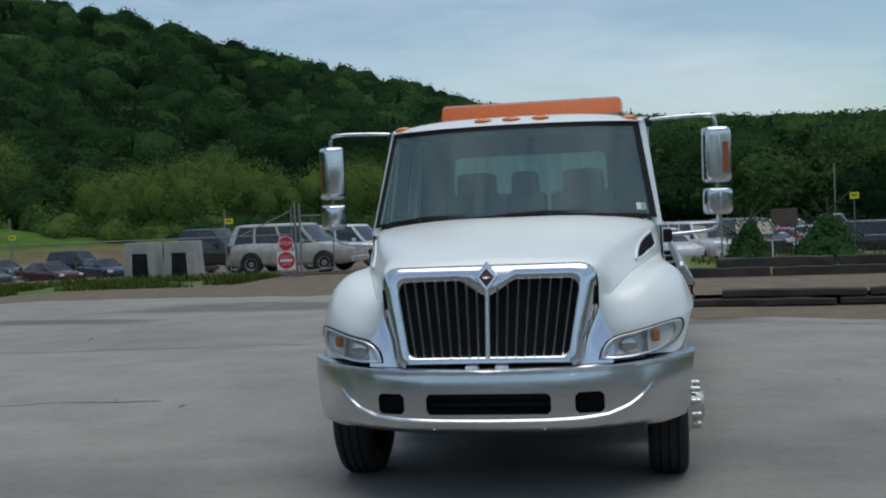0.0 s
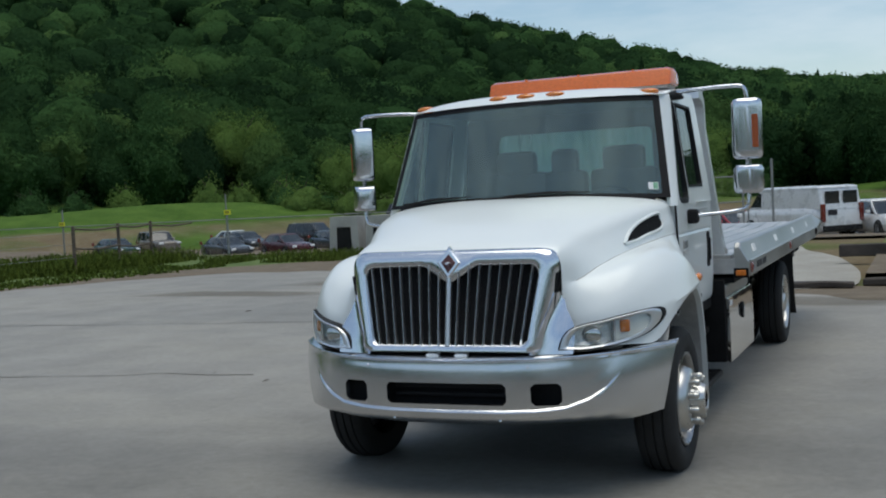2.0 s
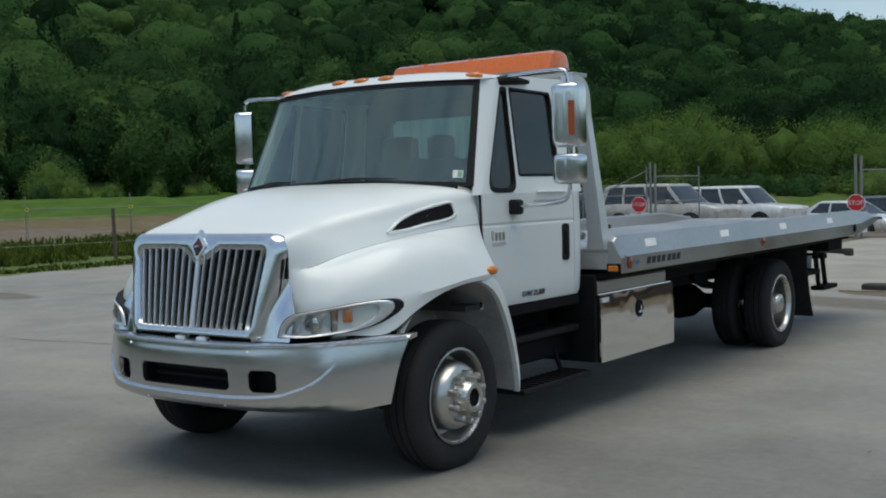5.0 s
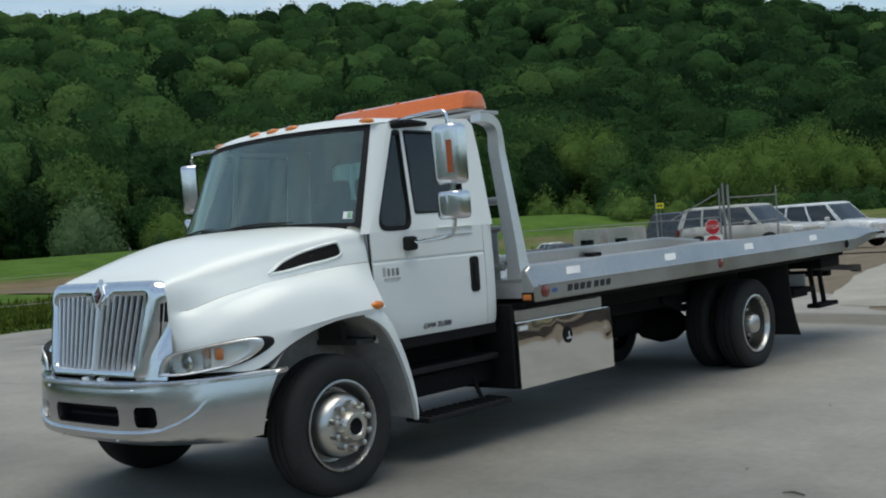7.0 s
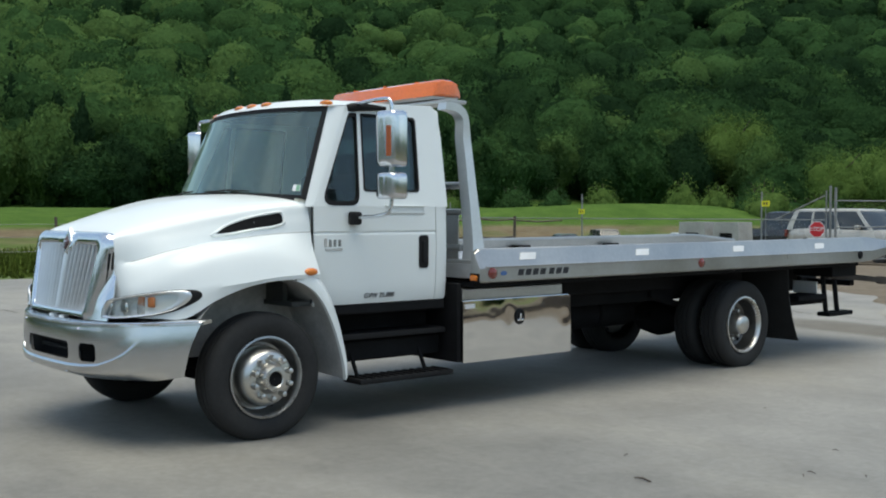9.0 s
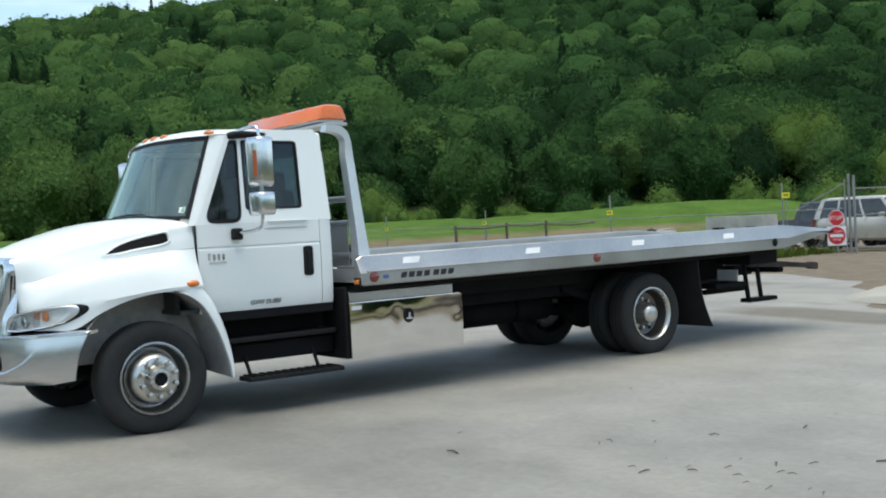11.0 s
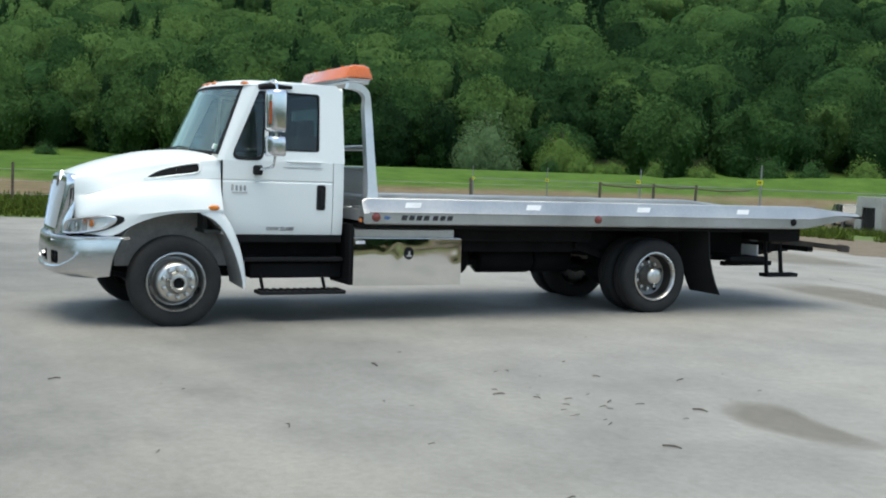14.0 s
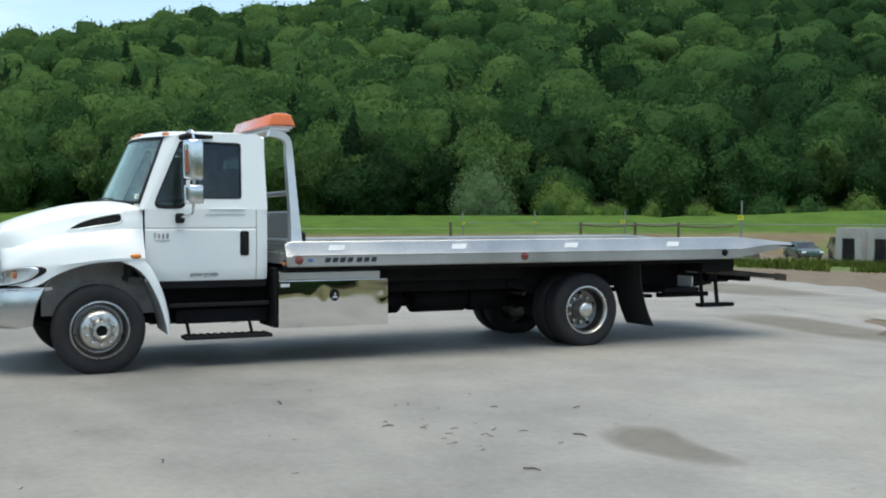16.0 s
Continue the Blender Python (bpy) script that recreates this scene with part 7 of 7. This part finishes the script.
    for s in (1, -1):
        for y in (-wy, wy):
            w_ = root("wheel")
            w_.parent = c_
            w_.location = (s * (hw - 0.165), y, wr)
            if s < 0:
                w_.rotation_euler = (0, 0, math.pi)
            if tm is None:
                bm = bmesh.new()
                lathe(bm, [(0.02, wr * 0.6), (0.0, wr * 0.7), (0.02, wr * 0.96), (0.05, wr), (0.17, wr), (0.20, wr * 0.95), (0.205, wr * 0.72), (0.19, wr * 0.62)], 20)
                to = part("tyre", bm, "rubber", w_, "", 40)
                bm = bmesh.new()
                lathe(bm, [(0.19, wr * 0.64), (0.185, wr * 0.58), (0.16, wr * 0.5), (0.175, wr * 0.2), (0.18, 0.001)], 20)
                ro = part("rim", bm, "galv", w_, "", 40)
                tm = (to.data, ro.data)
            else:
                for nm, dd in zip(("tyre", "rim"), tm):
                    o = new(nm, dd)
                    o.parent = w_
    if kind == "pickup":
        part("bed_floor", nbox(-hw * 0.8, hw * 0.8, 1.02, 2.6, 1.06, 1.115), "plastic", c_)
    tagged(c_, label, "van" if kind == "van" else "car", "parked cars")
    return c_


CARS = [
    ("suv", "paint_cream", "pale tan estate suv parked behind the gate fence", [(-11.4, 30.2, 84)]),
    ("suv", "paint_white", "white suv parked on the gravel", [(-11.0, 35.8, 80), (2.9, 39.6, 30), (9.0, 62, 60)]),
    ("sedan", "paint_white", "white sedan parked on the gravel", [(-8.4, 41.0, 70), (1.2, 38.2, 25), (-48.8, 69.3, 70), (15, 58, 70), (1.5, 66, 80)]),
    ("suv", "paint_black", "black suv parked on the gravel", [(-7.6, 46.5, 60), (4.7, 39.0, 20), (12, 48, 80), (-43.0, 72.0, 80)]),
    ("sedan", "paint_red", "bright red sedan parked on the gravel", [(-5.4, 43.0, 50), (8, 55, 70)]),
    ("sedan", "paint_maroon", "dark maroon sedan parked in the lower lot", [(-36.7, 57.2, 62), (-3, 60, 70)]),
    ("sedan", "paint_blue", "dark blue sedan parked in the lower lot", [(-34.9, 60.5, 56), (12, 66, 70)]),
    ("sedan", "paint_grey", "dark grey sedan parked in the lower lot", [(-40.8, 56.3, 62), (-2.5, 52, 60), (-46.0, 66.5, 64), (18, 64, 75), (5, 58, 70), (-29.5, 62.0, 60)]),
    ("suv", "paint_bronze", "brown and tan suv parked in the lower lot", [(-52.0, 63.5, 60), (3.5, 50, 70)]),
    ("sedan", "paint_green", "dark teal sedan parked in the lower lot", [(-53.9, 60.8, 66)]),
    ("sedan", "paint_silver", "silver sedan parked on the gravel", [(-1.2, 47, 70), (6.5, 47, 60), (10, 58, 70), (16, 50, 70), (21, 58, 75)]),
    ("pickup", "paint_black", "black pickup parked behind the concrete blocks", [(-16.6, 34.5, 85)]),
    ("pickup", "paint_silver", "silver pickup parked far off on the gravel", [(13, 72, 75), (20, 70, 70)]),
    ("van", "paint_white", "white panel van with dark rear windows", [(-2.05, 38.9, 222)]),
]
for kind, paint, label, spots in CARS:
    first = build_car(kind, paint, label)
    for i, (x, y, rz) in enumerate(spots):
        m_ = pose(x, y, land_z(x, y) + 0.05, 0, 0, rz)
        if i == 0:
            first.matrix_basis = m_
        else:
            copy_thing(first, m_)

# far cover on the field: logs, a pipe, low debris by the bank
for k, (x, y, L, rz) in enumerate(((-28.0, 32.0, 5.0, 80), (-34, 36, 3.5, 70), (-48, 44, 6, 75))):
    bm = bmesh.new()
    tube(bm, [(-L / 2, 0, 0.16), (0, 0.05, 0.18), (L / 2, 0, 0.15)], 0.16, 8)
    ob = part("log", bm, "wood", None, "", 50)
    ob.location, ob.rotation_euler = (x, y, land_z(x, y)), (0, 0, radians(rz - 90))
    tagged(ob, "fallen grey log lying in the field", "log", "field logs")

# grass
rg = np.random.default_rng(5)


def blades(n, area, h0, h1, w):
    x0, x1, y0, y1 = area
    p = np.stack([rg.uniform(x0, x1, n), rg.uniform(y0, y1, n), np.zeros(n)], 1)
    return p, rg.uniform(h0, h1, n), np.full(n, w)


def grass(name, spots, heights, widths, material, label):
    n = len(spots)
    a = rg.uniform(0, math.tau, n)
    d = np.stack([np.cos(a), np.sin(a), np.zeros(n)], 1) * widths[:, None]
    lean = np.stack([rg.normal(0, 0.25, n), rg.normal(0, 0.25, n), np.ones(n)], 1) * heights[:, None]
    q = np.stack([spots - d, spots + d, spots + d * 0.35 + lean, spots - d * 0.35 + lean], 1).reshape(-1, 3)
    return tagged(quads_object(name, q, M[material]), label, "grass", kind="stuff")


M["grass_tall"] = leaf_mat("tall_verge_grass", (0.13, 0.21, 0.046), (0.19, 0.28, 0.06), (0.26, 0.32, 0.09), 0.4)
pts, hs, ws = [], [], []
for n_, area, h0, h1, w_ in ((22000, (-26.0, -20.8, -10, 26), 0.15, 0.55, 0.022), (7500, (-20.8, -17.0, 3, 23), 0.04, 0.10, 0.03), (7000, (-24.5, -18.6, -12, 5), 0.05, 0.12, 0.03), (6500, (-19.5, -11.0, 22.6, 27.2), 0.05, 0.26, 0.02), (3500, (2, 12, 18, 26), 0.05, 0.12, 0.03), (5000, (-34, -26, -10, 26), 0.15, 0.4, 0.05)):
    p, h, w = blades(n_, area, h0, h1, w_)
    # keep clear of the asphalt and leave uneven gaps
    edge = np.interp(p[:, 1], [-14, -5, 0, 5, 10, 15, 19, 21], [-23.3, -21.5, -20.2, -18.9, -18.7, -18.5, -17.3, -15.0])
    keep = (p[:, 0] < edge) | (p[:, 1] > 22)
    k = np.array([noise.noise(Vector((a * 0.5, b * 0.5, 1.0))) for a, b, _ in p]) > -0.25
    s = keep & k
    z = np.where(p[:, 0] > 0, 0.19, 0.0)
    p[:, 2] = z - 0.01
    pts.append(p[s]), hs.append(h[s]), ws.append(w[s])
grass("grass", np.concatenate(pts), np.concatenate(hs), np.concatenate(ws), "grass_tall", "long green grass along the verge and fences")

# litter on the asphalt: twigs and bark chips
rl = random.Random(8)
chips = [(3.64, 1.08, 0.22), (3.6, -1.4, 0.16), (6.7, 1.75, 0.2), (5.5, -0.25, 0.14), (5.6, 2.0, 0.1), (5.2, 1.7, 0.12), (4.9, 3.2, 0.15), (5.0, 1.5, 0.16), (5.3, 1.9, 0.1), (4.6, 2.6, 0.12), (5.9, 2.6, 0.2), (7.4, 0.6, 0.12), (7.0, -0.8, 0.1),
         (3.2, -3.0, 0.1), (6.2, 0.4, 0.08), (5.45, 2.15, 0.14), (4.2, 1.9, 0.08), (-4.5, 3.0, 0.1), (-3.6, 2.6, 0.14), (-8.0, 9.0, 0.2), (-6.5, 1.0, 0.08)]
chips += [(rl.gauss(5.2, 0.7), rl.gauss(2.0, 0.6), rl.uniform(0.05, 0.11)) for _ in range(16)] + [(rl.uniform(2.5, 9), rl.uniform(-4, 4), rl.uniform(0.04, 0.09)) for _ in range(22)]
for x, y, L in chips:
    bm = bmesh.new()
    a = rl.uniform(0, math.pi)
    L *= 0.6
    d = Vector((math.cos(a), math.sin(a), 0)) * L / 2
    tube(bm, [-d, d * 0.1 + Vector((0, 0.01, 0.006)), d], [L * 0.04, L * 0.055, L * 0.025], 5)
    ob = part("twig", bm, "bark")
    ob.location = (x, y, 0.008)
    tagged(ob, "dark broken twig lying on the asphalt", "twig", "twigs on the asphalt")
